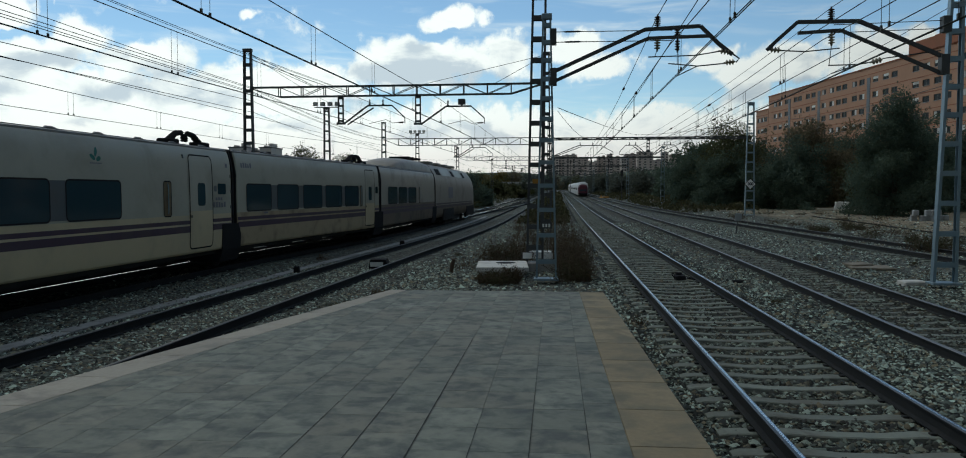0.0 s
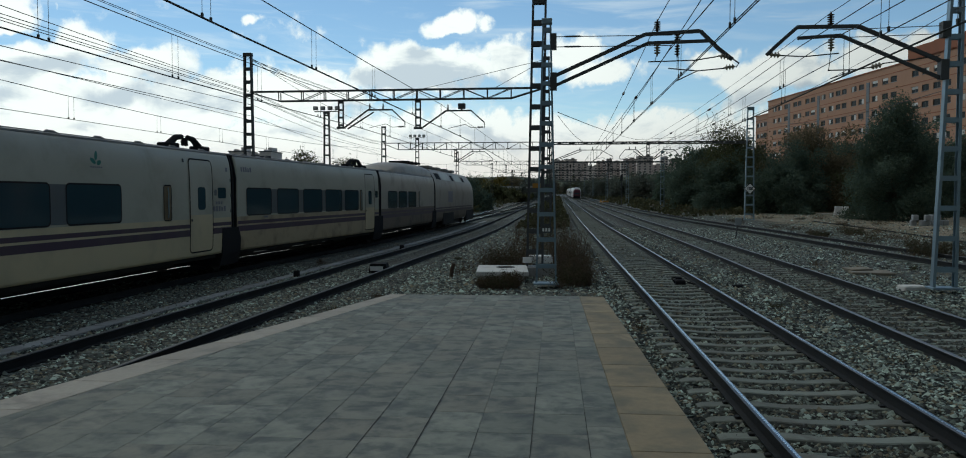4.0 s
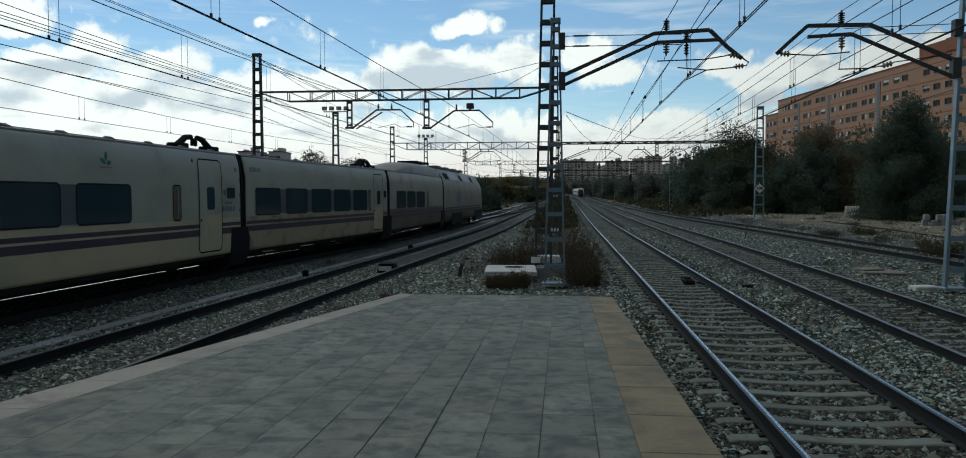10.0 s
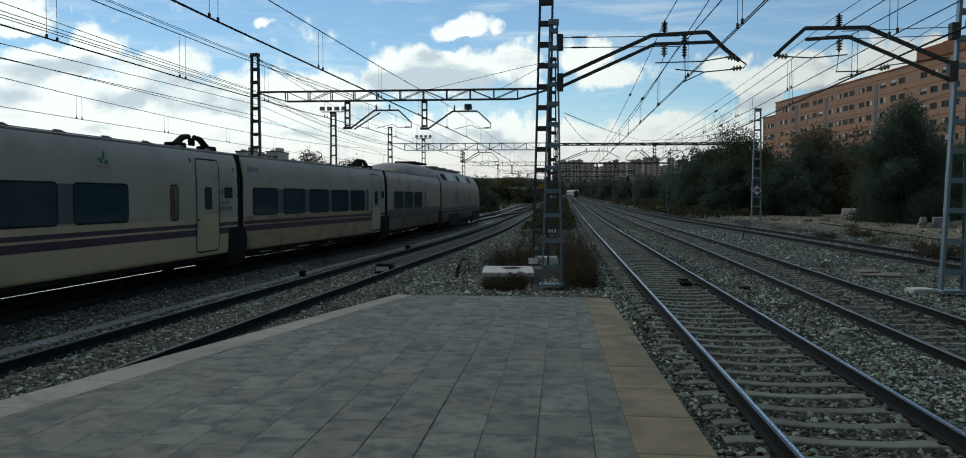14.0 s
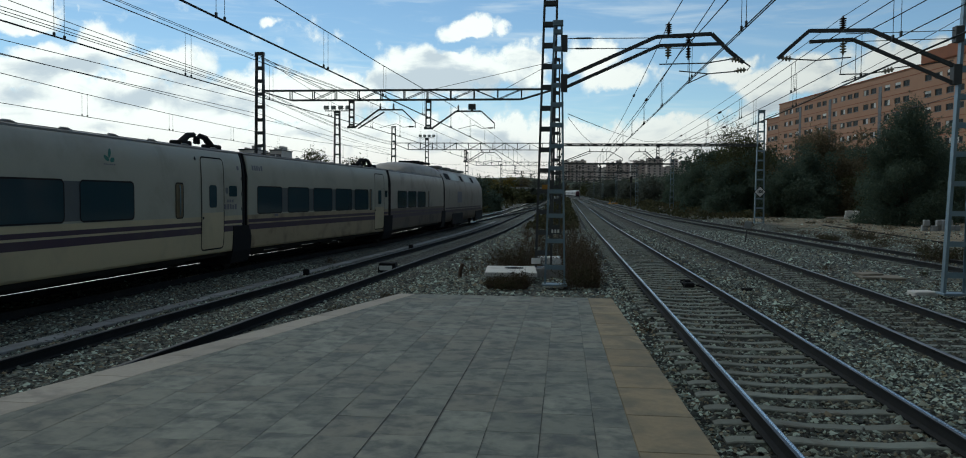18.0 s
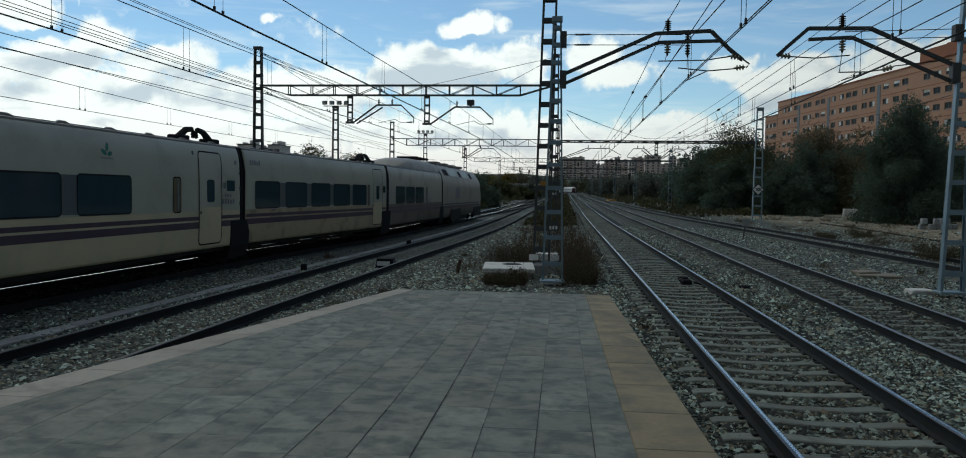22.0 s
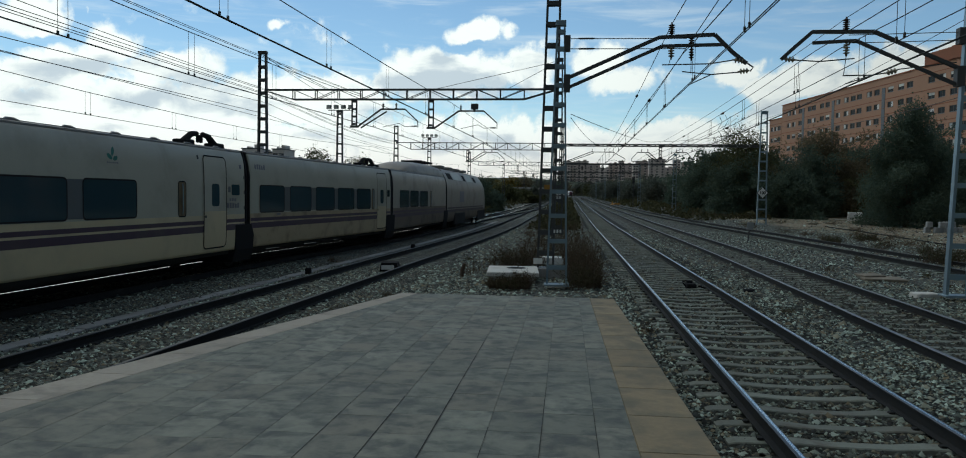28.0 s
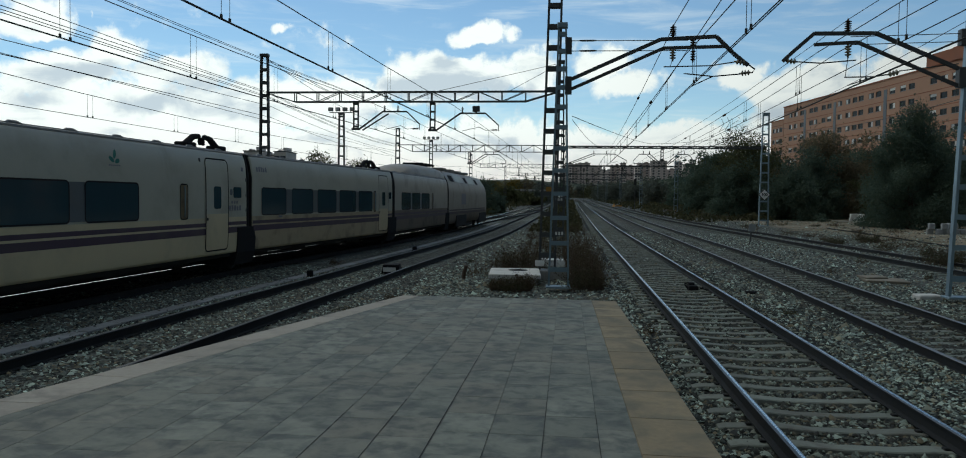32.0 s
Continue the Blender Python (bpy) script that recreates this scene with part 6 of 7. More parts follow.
storey_block("apartment_building", "lower brick wing of the apartment building", (54.04, 203.5), (52.89, 210.75), 14, 1.85, 23.5, 7, (1.5, 3.4, 5.6), (), [M["brick"], M["brick_dark"]])
k = K()
k.box(18.9, -6.2, 27.75, 37.7, 13, 2.1)
part("penthouse", k, [M["brick_dark"]], bld)
for dx in (34.0, 12.0):
    k = K()
    k.box(dx, -3, 29.3, 1.3, 1.1, 1.0, c=0.03)
    part("chimney", k, [M["brick_dark"]], bld)


_k = K()
_k.box(0, 0, 0, 2.1, 0.3, 1.7)
FAR_WINDOW = _k.mesh("window", [M["flat_dark"]])
_k = K()
_k.box(0, -0.5, 0, 2.2, 1.0, 0.9)
FAR_BALCONY = _k.mesh("balcony", [M["flat_pale"]])


def far_flats(x, y, w, z0, z1, mat, label):
    t = thing("apartment_block", label, "building", pose(x, y, 0), "distant flats")
    k = K()
    k.box(0, 6, (z0 + z1) / 2, w, 12, z1 - z0)
    k.box(w * 0.2, 6, z1 + 1.0, w * 0.25, 6, 2.0)
    k.box(-w * 0.3, 5, z1 + 0.6, w * 0.15, 4, 1.2)
    part("wall", k, [mat], t)
    k = K()
    k.box(0, 6, z1 + 0.2, w + 0.6, 12.6, 0.4)
    part("roof", k, [M["flat_dark"]], t)
    n = max(2, round(w / 5.6))
    for i in range(n):
        xx = -w / 2 + (i + 0.5) * w / n
        zz = z1 - 2.4
        while zz > z0 + 4:
            part("window", FAR_WINDOW, None, t, at=pose(xx, -0.05, zz))
            if i % 2:
                part("balcony", FAR_BALCONY, None, t, at=pose(xx, -0.02, zz - 1.3))
            zz -= 3.0
    return t


_r = random.Random(8)
X = -14.0
for i in range(17):
    w, top = _r.choice((6, 8, 11, 14, 18)), 40.5 + 0.22 * i + _r.choice((-4.5, -2.5, -1, 0, 1.0, 3.0, 4.5))
    mt = ("flat_rose", "flat_pale", "flat_brown", "flat_rose")[i % 4]
    far_flats(X + w / 2, 900 + _r.uniform(-30, 30), w, 14, top, M[mt], {"flat_brown": "distant reddish-brown apartment block", "flat_rose": "distant rose-coloured apartment block", "flat_pale": "distant pale apartment block"}[mt])
    X += w * _r.choice((0.80, 0.9, 0.95, 1.0))
for x, y, w, z0, z1 in ((-130.5, 300, 7, 0, 20.6), (-124, 306, 6, 0, 19.2), (-118.5, 300, 5, 0, 20.4)):
    far_flats(x, y, w, z0, z1, M["flat_pale"], "distant pale building beyond the standing train")

# wooded bank closing the view
k = K()
rows_ = []
for yy, h in ((800, 0.0), (830, 14.0), (860, 24.0), (1300, 25.0)):
    rows_.append([(x, yy, rise(600) + h * (0.8 + 0.35 * noise.noise((x * 0.02, yy * 0.01, 0)))) for x in range(-1000, 1001, 25)])
k.quad_strip(rows_, False)
solid("wooded_bank", k, M["hill"], "distant wooded bank below the flats", "hill", kind="structure", smooth=True)
k = K()
k.box(0, 0, 0, 16, 4, 0.9)
for i in range(3):
    k.box(-6.5 + 6.5 * i, 0, -2.4, 0.8, 3, 4.2)
solid("road_bridge", k, M["concrete"], "low pale concrete bridge among distant trees", "bridge", pose(-16.5, 330, 6.2))


# ---------------------------------------------------------------- trees and plants
def quads_mesh(name, c, s, rng, mat, flat=0.5):
    """Many small bent leaves: centres c (n,3), sizes s (n,)."""
    n = len(c)
    a = rng.normal(size=(n, 3))
    a /= np.linalg.norm(a, axis=1)[:, None]
    b = rng.normal(size=(n, 3))
    b -= a * (a * b).sum(1)[:, None]
    b /= np.linalg.norm(b, axis=1)[:, None]
    a, b = a * s[:, None], b * s[:, None] * flat
    nrm = np.cross(a, b) / np.maximum(s[:, None], 1e-6) * 0.35
    v = np.stack([c - a, c + b + nrm, c + a, c - b + nrm], 1).reshape(-1, 3)
    f = (np.array([(0, 1, 2), (0, 2, 3)])[None] + 4 * np.arange(n)[:, None, None]).reshape(-1, 3)
    me = bpy.data.meshes.new(name)
    me.vertices.add(len(v)), me.loops.add(len(f) * 3), me.polygons.add(len(f))
    me.vertices.foreach_set("co", v.ravel())
    me.loops.foreach_set("vertex_index", f.ravel().astype(np.int32))
    me.polygons.foreach_set("loop_start", np.arange(0, 3 * len(f), 3, dtype=np.int32))
    me.update(calc_edges=True)
    me.materials.append(mat)
    return me


def tree(x, y, h, r, leaves, size, mat, label, seed, low=0.12, group="trees beside the line"):
    rng = np.random.default_rng(seed)
    z0 = bed(x, y) - 0.05
    t = thing("tree", label, "tree", pose(x, y, z0), group)
    k = K()
    th = h * 0.55
    k.tube([(0, 0, 0), (0.1, 0.05, th * 0.4), (-0.05, 0.1, th * 0.75), (0.1, 0, th)], [h * 0.028, h * 0.021, h * 0.015, h * 0.009], 8)
    part("trunk", k, [M["bark"]], t)
    clumps = []
    k = K()
    nb = 16
    for i in range(nb):
        a = 2.4 * i + rng.uniform(-0.4, 0.4)
        f = low + (1 - low) * (i + 0.5) / nb
        reach = r * (0.55 + 0.5 * math.sin(math.pi * min(1, (f - low) / (1 - low) * 0.72 + 0.28))) * rng.uniform(0.65, 1.05) * (1.0 if f < 0.8 else 0.55)
        p0 = Vector((0, 0, h * max(0.1, f * 0.55)))
        p2 = Vector((math.cos(a) * reach * 0.8, math.sin(a) * reach * 0.8, h * f * 0.93))
        p1 = p0.lerp(p2, 0.5) + Vector((0, 0, -0.04 * h))
        k.tube([p0, p1, p2], [h * 0.010, h * 0.006, h * 0.002], 5)
        for q in (0.55, 0.8, 1.0):
            c = p0.lerp(p2, q)
            clumps.append((c, r * rng.uniform(0.20, 0.40)))
            e = c + Vector(rng.normal(size=3)) * r * 0.28
            k.tube([c, e], [h * 0.0025, h * 0.001], 4)
            clumps.append((e, r * rng.uniform(0.12, 0.26)))
    part("branchwork", k, [M["bark"]], t)
    w = np.array([c[1] ** 2 for c in clumps])
    idx = rng.choice(len(clumps), leaves, p=w / w.sum())
    cc = np.array([tuple(clumps[i][0]) for i in idx])
    rr = np.array([clumps[i][1] for i in idx])
    d = rng.normal(size=(leaves, 3))
    d /= np.linalg.norm(d, axis=1)[:, None]
    c = cc + d * (rr * (0.35 + 0.75 * rng.random(leaves) ** 0.6))[:, None] * np.array([1, 1, 0.8])
    c[:, 2] = np.maximum(c[:, 2], 0.15)
    # sprays that break the outline
    spray = rng.random(leaves) < 0.16
    out = cc - np.array([0, 0, h * 0.35])
    out /= np.maximum(np.linalg.norm(out, axis=1), 0.1)[:, None]
    c = c + np.where(spray[:, None], out * (rng.random(leaves) ** 2 * r * 0.30)[:, None], 0.0)
    s = size * rng.uniform(0.6, 1.3, leaves)
    part("crown", quads_mesh("crown", c, s, rng, mat), None, t)
    return t


tree(29.2, 69.5, 10.2, 4.15, 70000, 0.095, M["leaf"], "large dark bushy tree with foliage down to the ground", 1, 0.02)
tree(33.4, 104, 11.6, 5.6, 34000, 0.15, M["leaf_brown"], "broad browning tree before the brick building", 2, 0.02)
tree(40.0, 108, 9.5, 5.0, 22000, 0.16, M["leaf_brown"], "browning tree before the brick building", 3, 0.02)
tree(21.6, 98, 10.7, 5.0, 10500, 0.12, M["leaf_olive"], "thinly leaved tree with bare limbs against the sky", 4, 0.55)
tree(21.4, 112, 9.2, 4.6, 17000, 0.20, M["leaf"], "dark dense tree in the lineside wood", 5, 0.02)
tree(26.5, 114, 9.8, 4.8, 17000, 0.20, M["leaf"], "dark dense tree in the lineside wood", 6, 0.02)
tree(29.5, 120, 8.6, 4.8, 8000, 0.28, M["leaf"], "dark dense tree in the lineside wood", 7, 0.02)
tree(23.0, 128, 8.8, 4.6, 7000, 0.30, M["leaf"], "dark dense tree in the lineside wood", 8, 0.02)
tree(25.5, 90, 5.6, 3.6, 18000, 0.14, M["leaf"], "dark shrubby tree behind the speed sign", 20, 0.0)
tree(20.4, 95, 6.6, 3.9, 20000, 0.14, M["leaf"], "dark dense thicket at the edge of the wood", 25, 0.0)
tree(18.9, 108, 6.8, 3.6, 16000, 0.15, M["leaf"], "dark dense thicket at the edge of the wood", 26, 0.0)
tree(30.0, 98, 7.6, 4.0, 20000, 0.14, M["leaf"], "dark dense thicket at the edge of the wood", 27, 0.0)
tree(36.2, 80, 8.6, 4.4, 20000, 0.15, M["leaf"], "dark bushy tree at the edge of the field", 21, 0.0)
tree(42.5, 84, 8.8, 4.6, 18000, 0.16, M["leaf"], "dark bushy tree at the edge of the field", 22, 0.0)
tree(37.5, 94, 7.6, 4.0, 14000, 0.16, M["leaf_olive"], "olive tree turning brown at the edge of the field", 23, 0.0)
tree(45.0, 66, 9.5, 5.0, 6000, 0.26, M["leaf"], "dark tree at the edge of the field", 24, 0.0)
for i, (x, y, h, r, mt) in enumerate(((24, 165, 5.5, 4, "leaf"), (31, 178, 8, 5, "leaf"), (22.5, 200, 5.4, 4.5, "leaf_grey"), (31, 215, 8.5, 6, "leaf"), (20, 235, 5.2, 4.5, "leaf_grey"), (27, 262, 7.0, 6, "leaf_grey"), (17.5, 300, 6.2, 5, "leaf_grey"), (24.5, 330, 7.5, 7, "leaf_grey"), (41, 250, 11, 8, "leaf_grey"), (42, 200, 12, 7, "leaf"), (38, 150, 10, 6, "leaf"), (48, 140, 11, 6, "leaf"), (15, 372, 7.0, 6, "leaf_grey"), (22, 405, 8.5, 7, "leaf_grey"))):
    tree(x, y, h, r, 4200, 0.36, M[mt], "distant dark tree along the line" if mt == "leaf" else "distant tree along the line with haze in its leaf colour", 30 + i, 0.0)
for i, (x, y, h, r, mt) in enumerate(((-12.3, 108, 5.2, 2.3, "leaf"), (-14.6, 112, 5.2, 2.4, "leaf"), (-11.2, 116, 3.2, 1.6, "leaf"), (-16, 190, 4.2, 4, "leaf_olive"), (-11, 200, 2.6, 3.0, "leaf_olive"), (-10.5, 240, 3.2, 3.5, "leaf_grey"), (-19, 260, 3.6, 5, "leaf_olive"), (-28, 300, 4, 6, "leaf_autumn"), (-30, 400, 11.0, 7, "leaf_autumn"), (-42, 410, 11, 8, "leaf_olive"), (-22, 400, 10, 7, "leaf_brown"), (-13, 380, 8.5, 6, "leaf_grey"), (-16, 480, 9, 7, "leaf_grey"), (23, 490, 9, 7, "leaf_grey"), (34, 470, 9.5, 8, "leaf_grey"), (47, 480, 11, 9, "leaf_grey"), (60, 470, 12, 9, "leaf_grey"), (-29, 470, 10, 8, "leaf_olive"), (-31.5, 92, 8.0, 3.6, "leaf_olive"), (-27.0, 96, 7.2, 3.0, "leaf_olive"))):
    tree(x, y, h, r, 10000 if y < 100 else 3800, 0.15 if y < 130 else 0.42, M[mt], "distant tree with thinning leaves beyond the tracks" if mt != "leaf" else "distant dark green tree beyond the tracks", 60 + i, 0.0, group="trees beyond the tracks")

_r = random.Random(41)
for i in range(22):
    x = -75 + i * 10.5 + _r.uniform(-3, 3)
    tree(x, _r.uniform(770, 800), _r.uniform(13, 19), _r.uniform(8, 11), 1500, 0.95, M[("leaf_grey", "leaf_olive", "leaf", "leaf_brown")[i % 4]], "far tree on the bank below the flats", 400 + i, 0.0, group="trees on the far bank")


def shrub(x, y, h, r, n, mat, label, seed, stems=90, group="dry weeds in the ballast"):
    """Thin stems that fan out of one root, with small dry leaves along them."""
    rng = np.random.default_rng(seed)
    t = thing("shrub", label, "shrub", pose(x, y, bed(x, y)), group)
    k = K()
    cs = []
    for i in range(stems):
        a, e = rng.uniform(0, 6.28), rng.random() ** 0.7
        rr = r * rng.uniform(0.1, 1.0)
        hh = h * rng.uniform(0.3, 0.8) * (1 - 0.4 * (rr / r) ** 2) * (1.35 if rng.random() < 0.12 else 1.0)
        b = (rng.uniform(-0.7, 0.7) * r, rng.uniform(-0.7, 0.7) * r, 0)
        mid = (b[0] + math.cos(a) * rr * 0.35, b[1] + math.sin(a) * rr * 0.35, hh * 0.6)
        tip = (b[0] + math.cos(a) * rr, b[1] + math.sin(a) * rr, hh)
        k.tube([b, mid, tip], [0.006, 0.004, 0.002], 3, False)
        for q in range(n // stems):
            f = rng.uniform(0.25, 1.0)
            p = Vector(mid).lerp(Vector(tip), (f - 0.5) * 2) if f > 0.5 else Vector(b).lerp(Vector(mid), f * 2)
            cs.append(tuple(p + Vector(rng.normal(size=3)) * 0.035))
    part("branchwork", k, [M["twig"]], t)
    cs = np.array(cs)
    part("foliage", quads_mesh("foliage", cs, rng.uniform(0.014, 0.042, len(cs)), rng, mat, 0.3), None, t)
    return t


SH = "dry reddish-brown shrub growing in the ballast"
for i, (x, y, h, r) in enumerate(((-1.58, 20.3, 0.50, 0.5), (-1.25, 20.5, 0.62, 0.32), (-1.85, 20.5, 0.42, 0.38), (-1.9, 26.2, 1.15, 0.7), (-1.35, 26.6, 1.30, 0.7), (-2.4, 27.0, 0.9, 0.6), (0.36, 20.9, 0.95, 0.6), (0.55, 22.0, 1.35, 0.65), (0.32, 23.2, 1.6, 0.55), (0.65, 24.5, 1.5, 0.5), (0.2, 26.0, 1.7, 0.6), (0.7, 21.2, 0.7, 0.35), (-0.2, 28.5, 1.9, 0.7), (0.6, 31.0, 1.7, 0.7), (-1.4, 30, 1.5, 0.8), (-0.6, 33, 1.7, 0.8), (0.2, 37, 1.6, 0.9), (-1.5, 38, 1.3, 0.9), (0.0, 45, 1.5, 1.0), (-2.0, 48, 1.3, 1.0), (0.3, 55, 1.5, 1.0), (-1.2, 62, 1.5, 1.2))):
    shrub(x, y, h, r, 1500 if y < 27 else 1000, M["shrub"] if i % 3 else M["shrub_green"], SH if i % 3 else "greenish weed growing in the ballast", 100 + i, 150 if y < 27 else 70)
shrub(-2.85, 24.2, 0.85, 0.28, 160, M["shrub"], "thin dry weed with few leaves", 150, 14)
shrub(-3.0, 23.5, 0.7, 0.22, 120, M["shrub"], "thin dry weed with few leaves", 151, 12)
for i, (x, y, h, r) in enumerate(((15.0, 45.1, 0.6, 0.6), (17.0, 45.4, 0.75, 0.7), (14.7, 31.9, 1.1, 0.9), (14.9, 31.2, 1.0, 0.8), (34.5, 98.5, 1.2, 1.1), (26.3, 126.2, 0.9, 1.2), (25.2, 107.2, 0.9, 1.3), (30.6, 117.1, 0.8, 1.2))):
    shrub(x, y, h, r, 2400, M["shrub_green"], "dense olive bush beside the siding", 170 + i, 120, group="low bushes on the field")
_r = random.Random(12)
for i in range(26):
    x, y = _r.uniform(15.2, 24), _r.uniform(26, 75)
    if i < 6:
        x, y = ((16.0, 36), (17.6, 41), (17.2, 34.0), (15.6, 30.5), (18.8, 31), (17.0, 29.0))[i]
    shrub(x, y, _r.uniform(0.35, 0.8), _r.uniform(0.4, 0.9), 500, M["shrub"] if i % 2 else M["shrub_green"], "low dry bush on the field beside the siding", 200 + i, 50, group="low bushes on the field")
for i in range(22):
    x, y = _r.uniform(14.5, 20), _r.uniform(75, 150)
    shrub(x, y, _r.uniform(0.6, 1.3), _r.uniform(0.8, 1.6), 420, M["shrub"] if i % 3 else M["shrub_green"], "low dry bush on the field beside the siding", 240 + i, 40, group="low bushes on the field")
for i, (x, y) in enumerate(((4.9, 11.5), (4.75, 17.0), (1.5, 14.2), (-4.7, 15.5), (-4.3, 18.0), (11.6, 17.5), (11.0, 23.5), (11.8, 26.5), (9.2, 28), (12.0, 33.0), (-8.6, 27.0), (-3.8, 29.0))):
    shrub(x, y, _r.uniform(0.12, 0.35), _r.uniform(0.12, 0.3), 160, M["shrub_green"] if i % 2 else M["shrub"], "small weed between the stones", 300 + i, 20, group="small weeds between the tracks")


def scrub():
    """Low scrub along the line in the distance, too far off to tell the plants apart."""
    rng = np.random.default_rng(77)
    cs, ss = [], []
    for n, x0, x1, y0, y1, h in ((5200, -3.0, 0.9, 58, 330, 1.3), (9000, 12.8, 23, 85, 420, 1.5), (9000, -40, -10.5, 95, 420, 1.8), (5000, -60, 60, 420, 830, 3.0)):
        y = y0 + (y1 - y0) * rng.random(n) ** 1.2
        x = rng.uniform(x0, x1, n)
        lump = np.array([noise.noise((a * 0.35, b * 0.12, 3.0)) for a, b in zip(x, y)])
        keep = (lump > -0.12) & ((y < 420) | (np.abs(x + np.maximum(0, y - 470) ** 2 / 3600 - 3.0) > 9))
        x, y, lump = x[keep], y[keep], lump[keep]
        z = np.array([bed(a, b) for a, b in zip(x, y)]) + rng.random(len(x)) * h * (0.35 + lump)
        cs.append(np.stack([x, y, z], 1))
        ss.append(rng.uniform(0.12, 0.32, len(x)) * (1 + y / 300))
    me = quads_mesh("lineside_scrub", np.concatenate(cs), np.concatenate(ss), rng, M["shrub_green"], 0.5)
    tagged(new("lineside_scrub", me), "low olive and brown scrub beside the far tracks", "scrub", kind="stuff")


scrub()


# ---------------------------------------------------------------- small lineside things
def lineside():
    k = K()
    k.box(0, 0, 0, 1.5, 2.05, 0.12, c=0.02)
    t = thing("manhole_cover", "pale concrete cover slab with a dark opening", "cover slab", pose(-1.63, 22.5, 0.02, 0, 0, 4))
    part("slab", k, [M["pale"]], t)
    # flat black disc stands for the shaded hole in the slab
    k = K()
    k.lathe((0.10, 0.35, 0.062), [(0.02, 0), (0.30, 0.0), (0.30, 0.006), (0.02, 0.006)], 18)
    part("opening", k, [M["black"]], t)
    k = K()
    k.box(0, 0, -0.17, 1.3, 1.8, 0.26)
    part("shaft", k, [M["concrete"]], t)
    k = K()
    k.box(0, 0, 0, 1.3, 0.7, 0.30, c=0.03)
    solid("concrete_block", k, M["concrete"], "rough concrete block beside the dark mast", "block", pose(-0.74, 23.6, -0.10, 0, 0, 2))
    # track magnet between the rails of the main line
    t = thing("track_magnet", "black signalling magnet bolted between the rails", "track equipment", pose(3.35, 21.2, -0.2))
    k = K()
    k.box(0, 0, 0.08, 0.26, 0.50, 0.12, c=0.03)
    part("casing", k, [M["black"]], t)
    k = K()
    k.box(-0.02, 0.08, 0.165, 0.16, 0.22, 0.07, c=0.02)
    k.tube([(-0.13, -0.1, 0.05), (-0.22, -0.12, 0.14), (-0.2, 0.1, 0.16), (-0.08, 0.12, 0.19)], 0.018, 5)
    part("lid", k, [M["black"]], t)
    k = K()
    k.tube([(0.17, -0.2, 0.08), (0.45, -0.3, 0.02), (0.62, -0.35, 0.0)], 0.02, 6)
    part("cable", k, [M["black"]], t)
    t = thing("track_magnet", "black junction box in the ballast between the tracks", "track equipment", pose(4.85, 20.9, -0.22))
    k = K()
    k.box(0, 0, 0.02, 0.32, 0.20, 0.09, c=0.03)
    part("casing", k, [M["black"]], t)
    # point box in the loop track
    t = thing("point_box", "low dark box with a white stripe inside the loop track", "track equipment", pose(-5.62, 23.6, -0.19, 0, 0, 6))
    k = K()
    prof = [(-0.32, 0), (0.32, 0), (0.22, 0.30), (-0.26, 0.30)]
    k.quad_strip([[(a, yy, z) for a, z in prof] for yy in (-0.3, 0.3)])
    part("casing", k, [M["black"]], t)
    k = K()
    k.box(-0.06, -0.306, 0.15, 0.40, 0.014, 0.14)
    part("stripe", k, [M["white"]], t)
    # stub post leaning in the ballast
    k = K()
    k.tube([(0, 0, -0.1), (0.03, 0, 0.2), (0.09, 0, 0.40)], [0.06, 0.065, 0.06], 7)
    solid("stub_post", k, M["brownbox"], "short leaning rusty stub post", "post", pose(-3.25, 23.0, -0.23))
    k = K()
    k.box(0, 0, 0, 0.18, 0.14, 0.2, c=0.03)
    solid("cable_box", k, M["black"], "small black cable box beside the loop track", "box", pose(-7.95, 22.5, -0.14))
    k = K()
    k.box(0, 0, 0, 0.20, 0.16, 0.3, c=0.03)
    solid("cable_box", k, M["black"], "small black cable box beside the loop track", "box", pose(-6.95, 33.5, -0.1))
    # flat slab beside the second line
    k = K()
    k.box(0, 0, 0, 1.25, 1.1, 0.07, c=0.02)
    solid("cover_slab", k, M["board"], "flat weathered tan slab lying in the ballast", "slab", pose(9.95, 25.3, -0.21, 0, 0, -8))
    k = K()
    k.box(0, 0, 0, 0.8, 0.5, 0.06, 0.1, c=0.015)
    solid("cover_slab", k, M["board"], "broken tan slab lying on another slab", "slab", pose(9.7, 25.6, -0.14, 3, 0, 14))
    # an old rail half buried along the edge of the field
    k = K()
    k.quad_strip([[(x - 0.035, y, bed(x, y) - 0.1), (x + 0.035, y, bed(x, y) - 0.1), (x + 0.035, y, bed(x, y) + 0.07), (x - 0.035, y, bed(x, y) + 0.07)] for x, y in ((17.4, 24), (18.3, 31.5), (19.2, 40.6), (20.0, 48.5), (20.8, 57), (21.3, 66))])
    solid("old_rail", k, M["rust"], "old rusty rail half buried at the edge of the field", "rail")
    k = K()
    k.box(0, 0, 0, 1.15, 0.5, 0.24, c=0.02)
    solid("white_box", k, M["white"], "low white box behind the pale mast", "box", pose(-0.55, 27.5, -0.04))
    # distance marker on a leaning post
    t = thing("distance_post", "small weathered marker plate on a leaning post", "post", pose(10.35, 45.4, -0.25, 0, 6, 0))
    k = K()
    k.beam((0, 0, 0), (0, 0, 0.9), 0.07, 0.05)
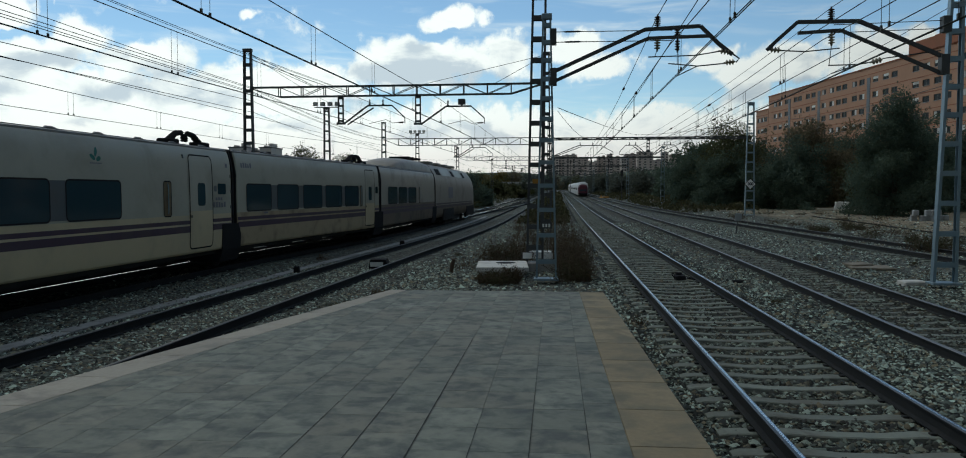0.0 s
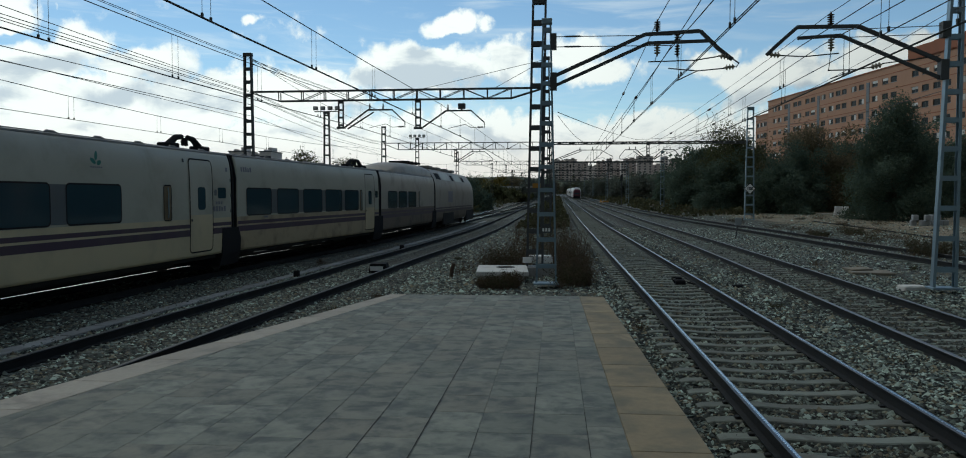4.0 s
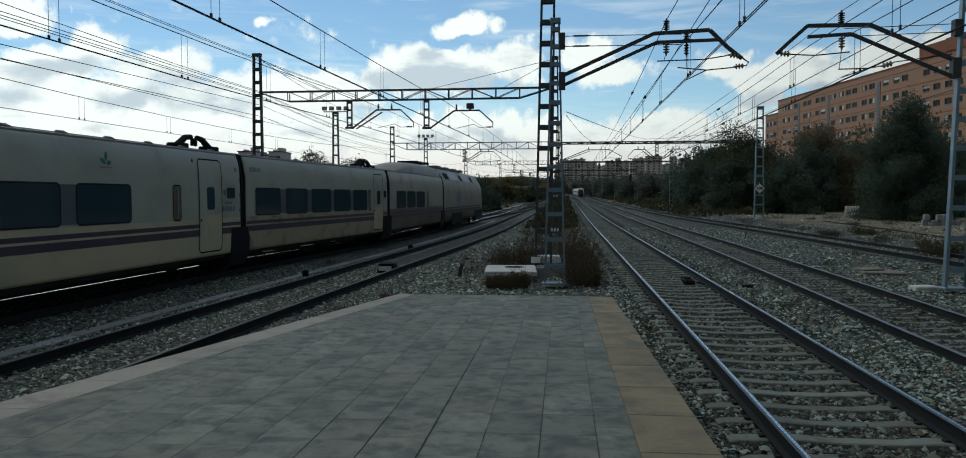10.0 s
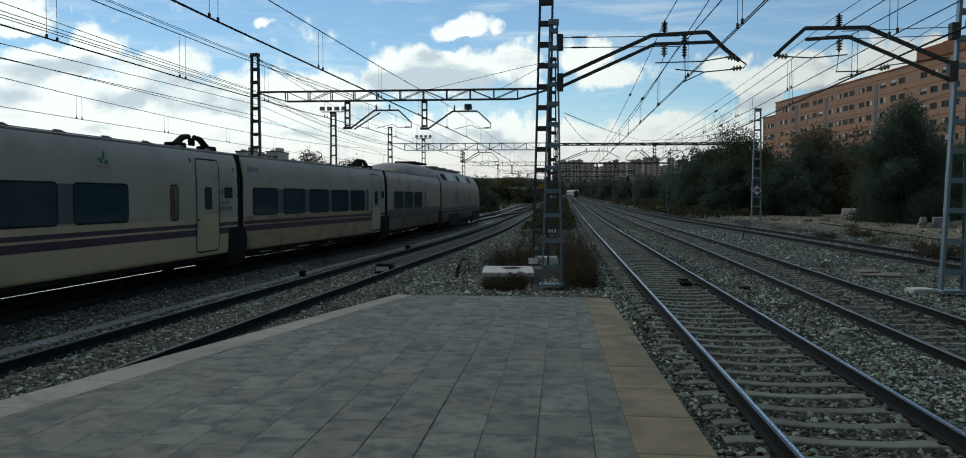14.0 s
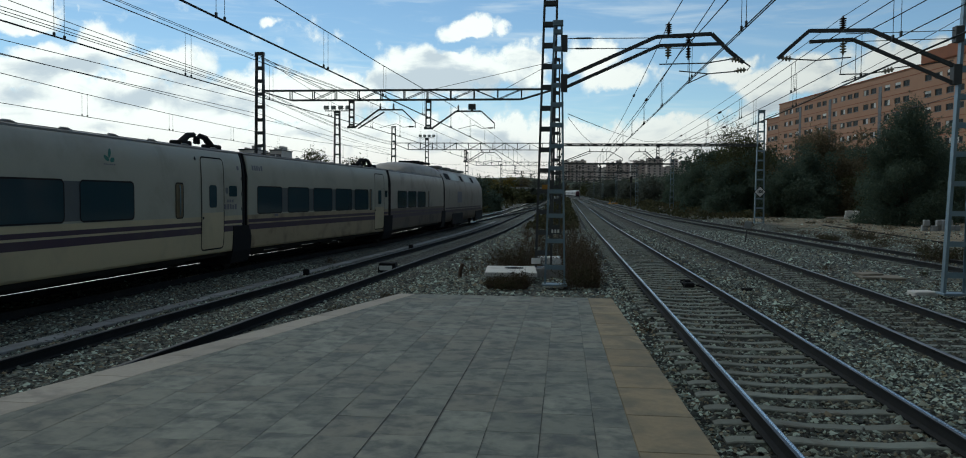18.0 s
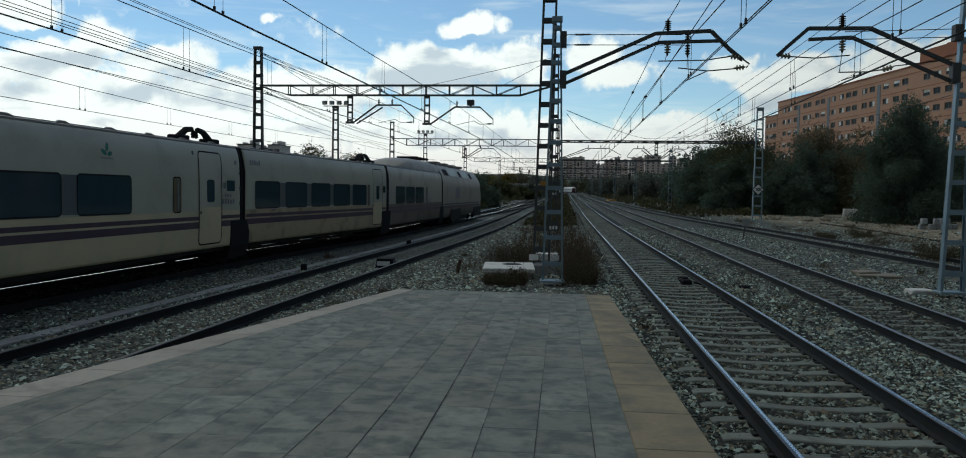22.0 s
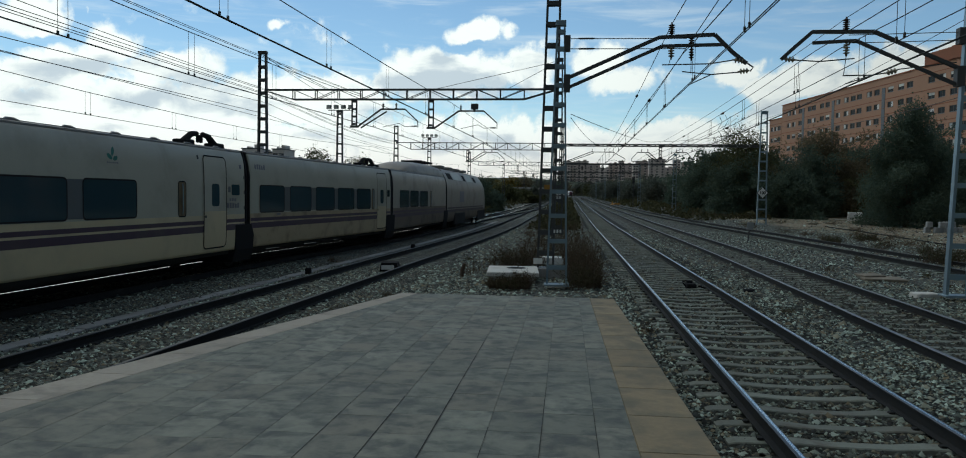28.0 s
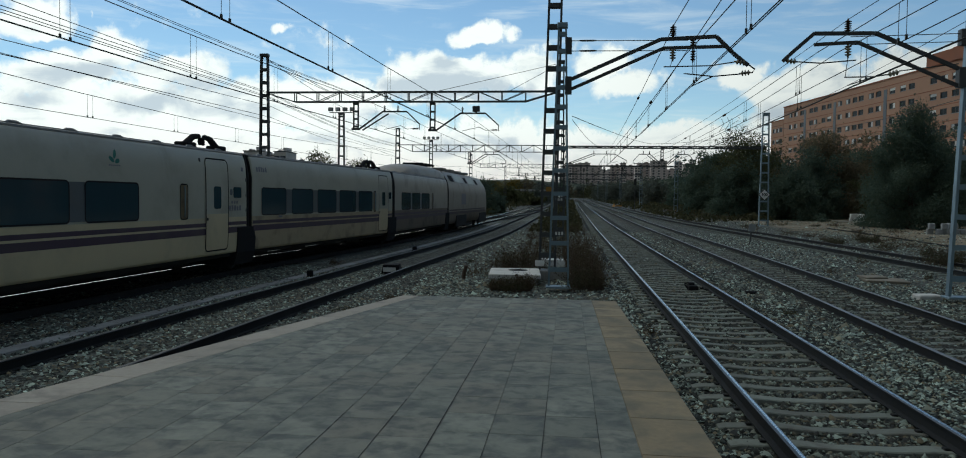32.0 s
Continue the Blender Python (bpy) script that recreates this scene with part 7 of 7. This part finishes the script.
    part("post", k, [M["galv_dark"]], t)
    k = K()
    k.box(0.02, -0.03, 1.0, 0.38, 0.03, 0.44, c=0.008)
    part("plate", k, [M["block"]], t)
    # cable trough along the loop track
    t = thing("cable_trough", "line of concrete cable trough lids beside the loop track", "cable trough")
    yy = 4.0
    lid = K()
    lid.box(0, 0, 0, 0.32, 0.985, 0.09, c=0.01)
    lid = lid.mesh("lid", [M["trough"]])
    while yy < 75:
        x = TL(yy) - 2.15
        part("lid", lid, None, t, at=pose(x, yy, rise(yy) - 0.272 + _r.uniform(-0.008, 0.008), 0, 0, math.degrees(math.atan2(TL(yy - 0.5) - TL(yy + 0.5), 1)) + _r.uniform(-2, 2)))
        yy += 1.0
    # stacked blocks and boards on the field
    for x, y, nx, nz, mt, lb in ((31.0, 86.0, 3, 2, "white", "stack of white sacks on the field"), (26.6, 57.6, 4, 2, "block", "pile of grey concrete blocks under the tree"), (28.0, 58.6, 3, 2, "block", "pile of grey concrete blocks under the tree")):
        t = thing("block_pile", lb, "pile", pose(x, y, bed(x, y)), "piles on the field")
        for i in range(nx):
            for j in range(nz):
                if j and _r.random() < 0.3:
                    continue
                k = K()
                s = 0.46 if mt == "white" else 0.40
                k.box((i - nx / 2) * (s + 0.06) + _r.uniform(-0.05, 0.05), _r.uniform(-0.2, 0.2), s * 0.5 + j * s, s, s * 0.8, s, _r.uniform(-0.1, 0.1), c=0.05)
                part("block", k, [M[mt]], t)
    k = K()
    for i in range(5):
        k.box(_r.uniform(-1.5, 1.5), _r.uniform(-0.5, 0.5), 0.06 + 0.05 * i, 2.6, 0.22, 0.06, _r.uniform(-0.5, 0.5))
    solid("board_pile", k, M["pale"], "scattered pale boards lying on the field", "boards", pose(29.5, 82, bed(29.5, 82)))
    k = K()
    k.lathe((0, 0, 0), [(0.5, 0), (0.42, 0.12), (0.2, 0.3), (0.06, 0.75), (0.02, 0.8)], 10)
    k.box(1.2, 0.3, 0.2, 1.4, 0.5, 0.4, c=0.05)
    solid("orange_barrier", k, M["yellow"], "small orange work barrier beside the far track", "barrier", pose(10.4, 185, rise(185) - 0.1))
    # signal masts far down the line
    for x, y, h in ((12.4, 150, 6.0), (-3.2, 135, 5.5), (6.2 - 1.9, 260, 11.8), (11.3, 260, 11.8), (17.1, 260, 11.8)):
        t = thing("signal_post", "distant railway signal on a slender post", "signal", pose(x, y, bed(x, y)))
        k = K()
        k.tube([(0, 0, 0), (0, 0, h)], 0.08, 8)
        part("post", k, [M["galv_dark"]], t)
        k = K()
        k.box(0, -0.12, h - 0.5, 0.5, 0.2, 1.2, c=0.05)
        part("head", k, [M["blackpaint"]], t)
    # slim pole beside the field
    t = lattice_mast(19.0, 112, rise(112), 8.6, 0.4, 0.3, 0.2, 0.8, 0.12, M["galv"], "slim pale lattice mast before the wood", leg=0.1)


lineside()


# ---------------------------------------------------------------- movement
def motions():
    # clouds drift slowly to the right and upwards
    walk(clouds, [(0.0, pose(0, 0, 0, 0.22, 0, 0.39)), (13.0, pose(0, 0, 0)), (32.0, pose(0, 0, 0, -0.38, 0, -0.57))])

    def on_track(s):
        return Vector((T2(s), s, rise(s)))

    ends = [(0.0, 21.5)]
    for i in range(8):
        ends.append((ends[-1][1] + 0.3, ends[-1][1] + 18.3))
    for car, (a, b) in zip(unit, ends):
        rows = []
        for i in range(17):
            t = 2.0 * i
            s = 205.0 + 14.3 * t
            p, q = on_track(s + a), on_track(s + b)
            d = q - p
            c = (p + q) / 2
            rows.append((t, pose(c.x, c.y, c.z, math.degrees(math.atan2(d.z, d.y)), 0, math.degrees(math.atan2(-d.x, d.y)))))
        walk(car, rows)


motions()
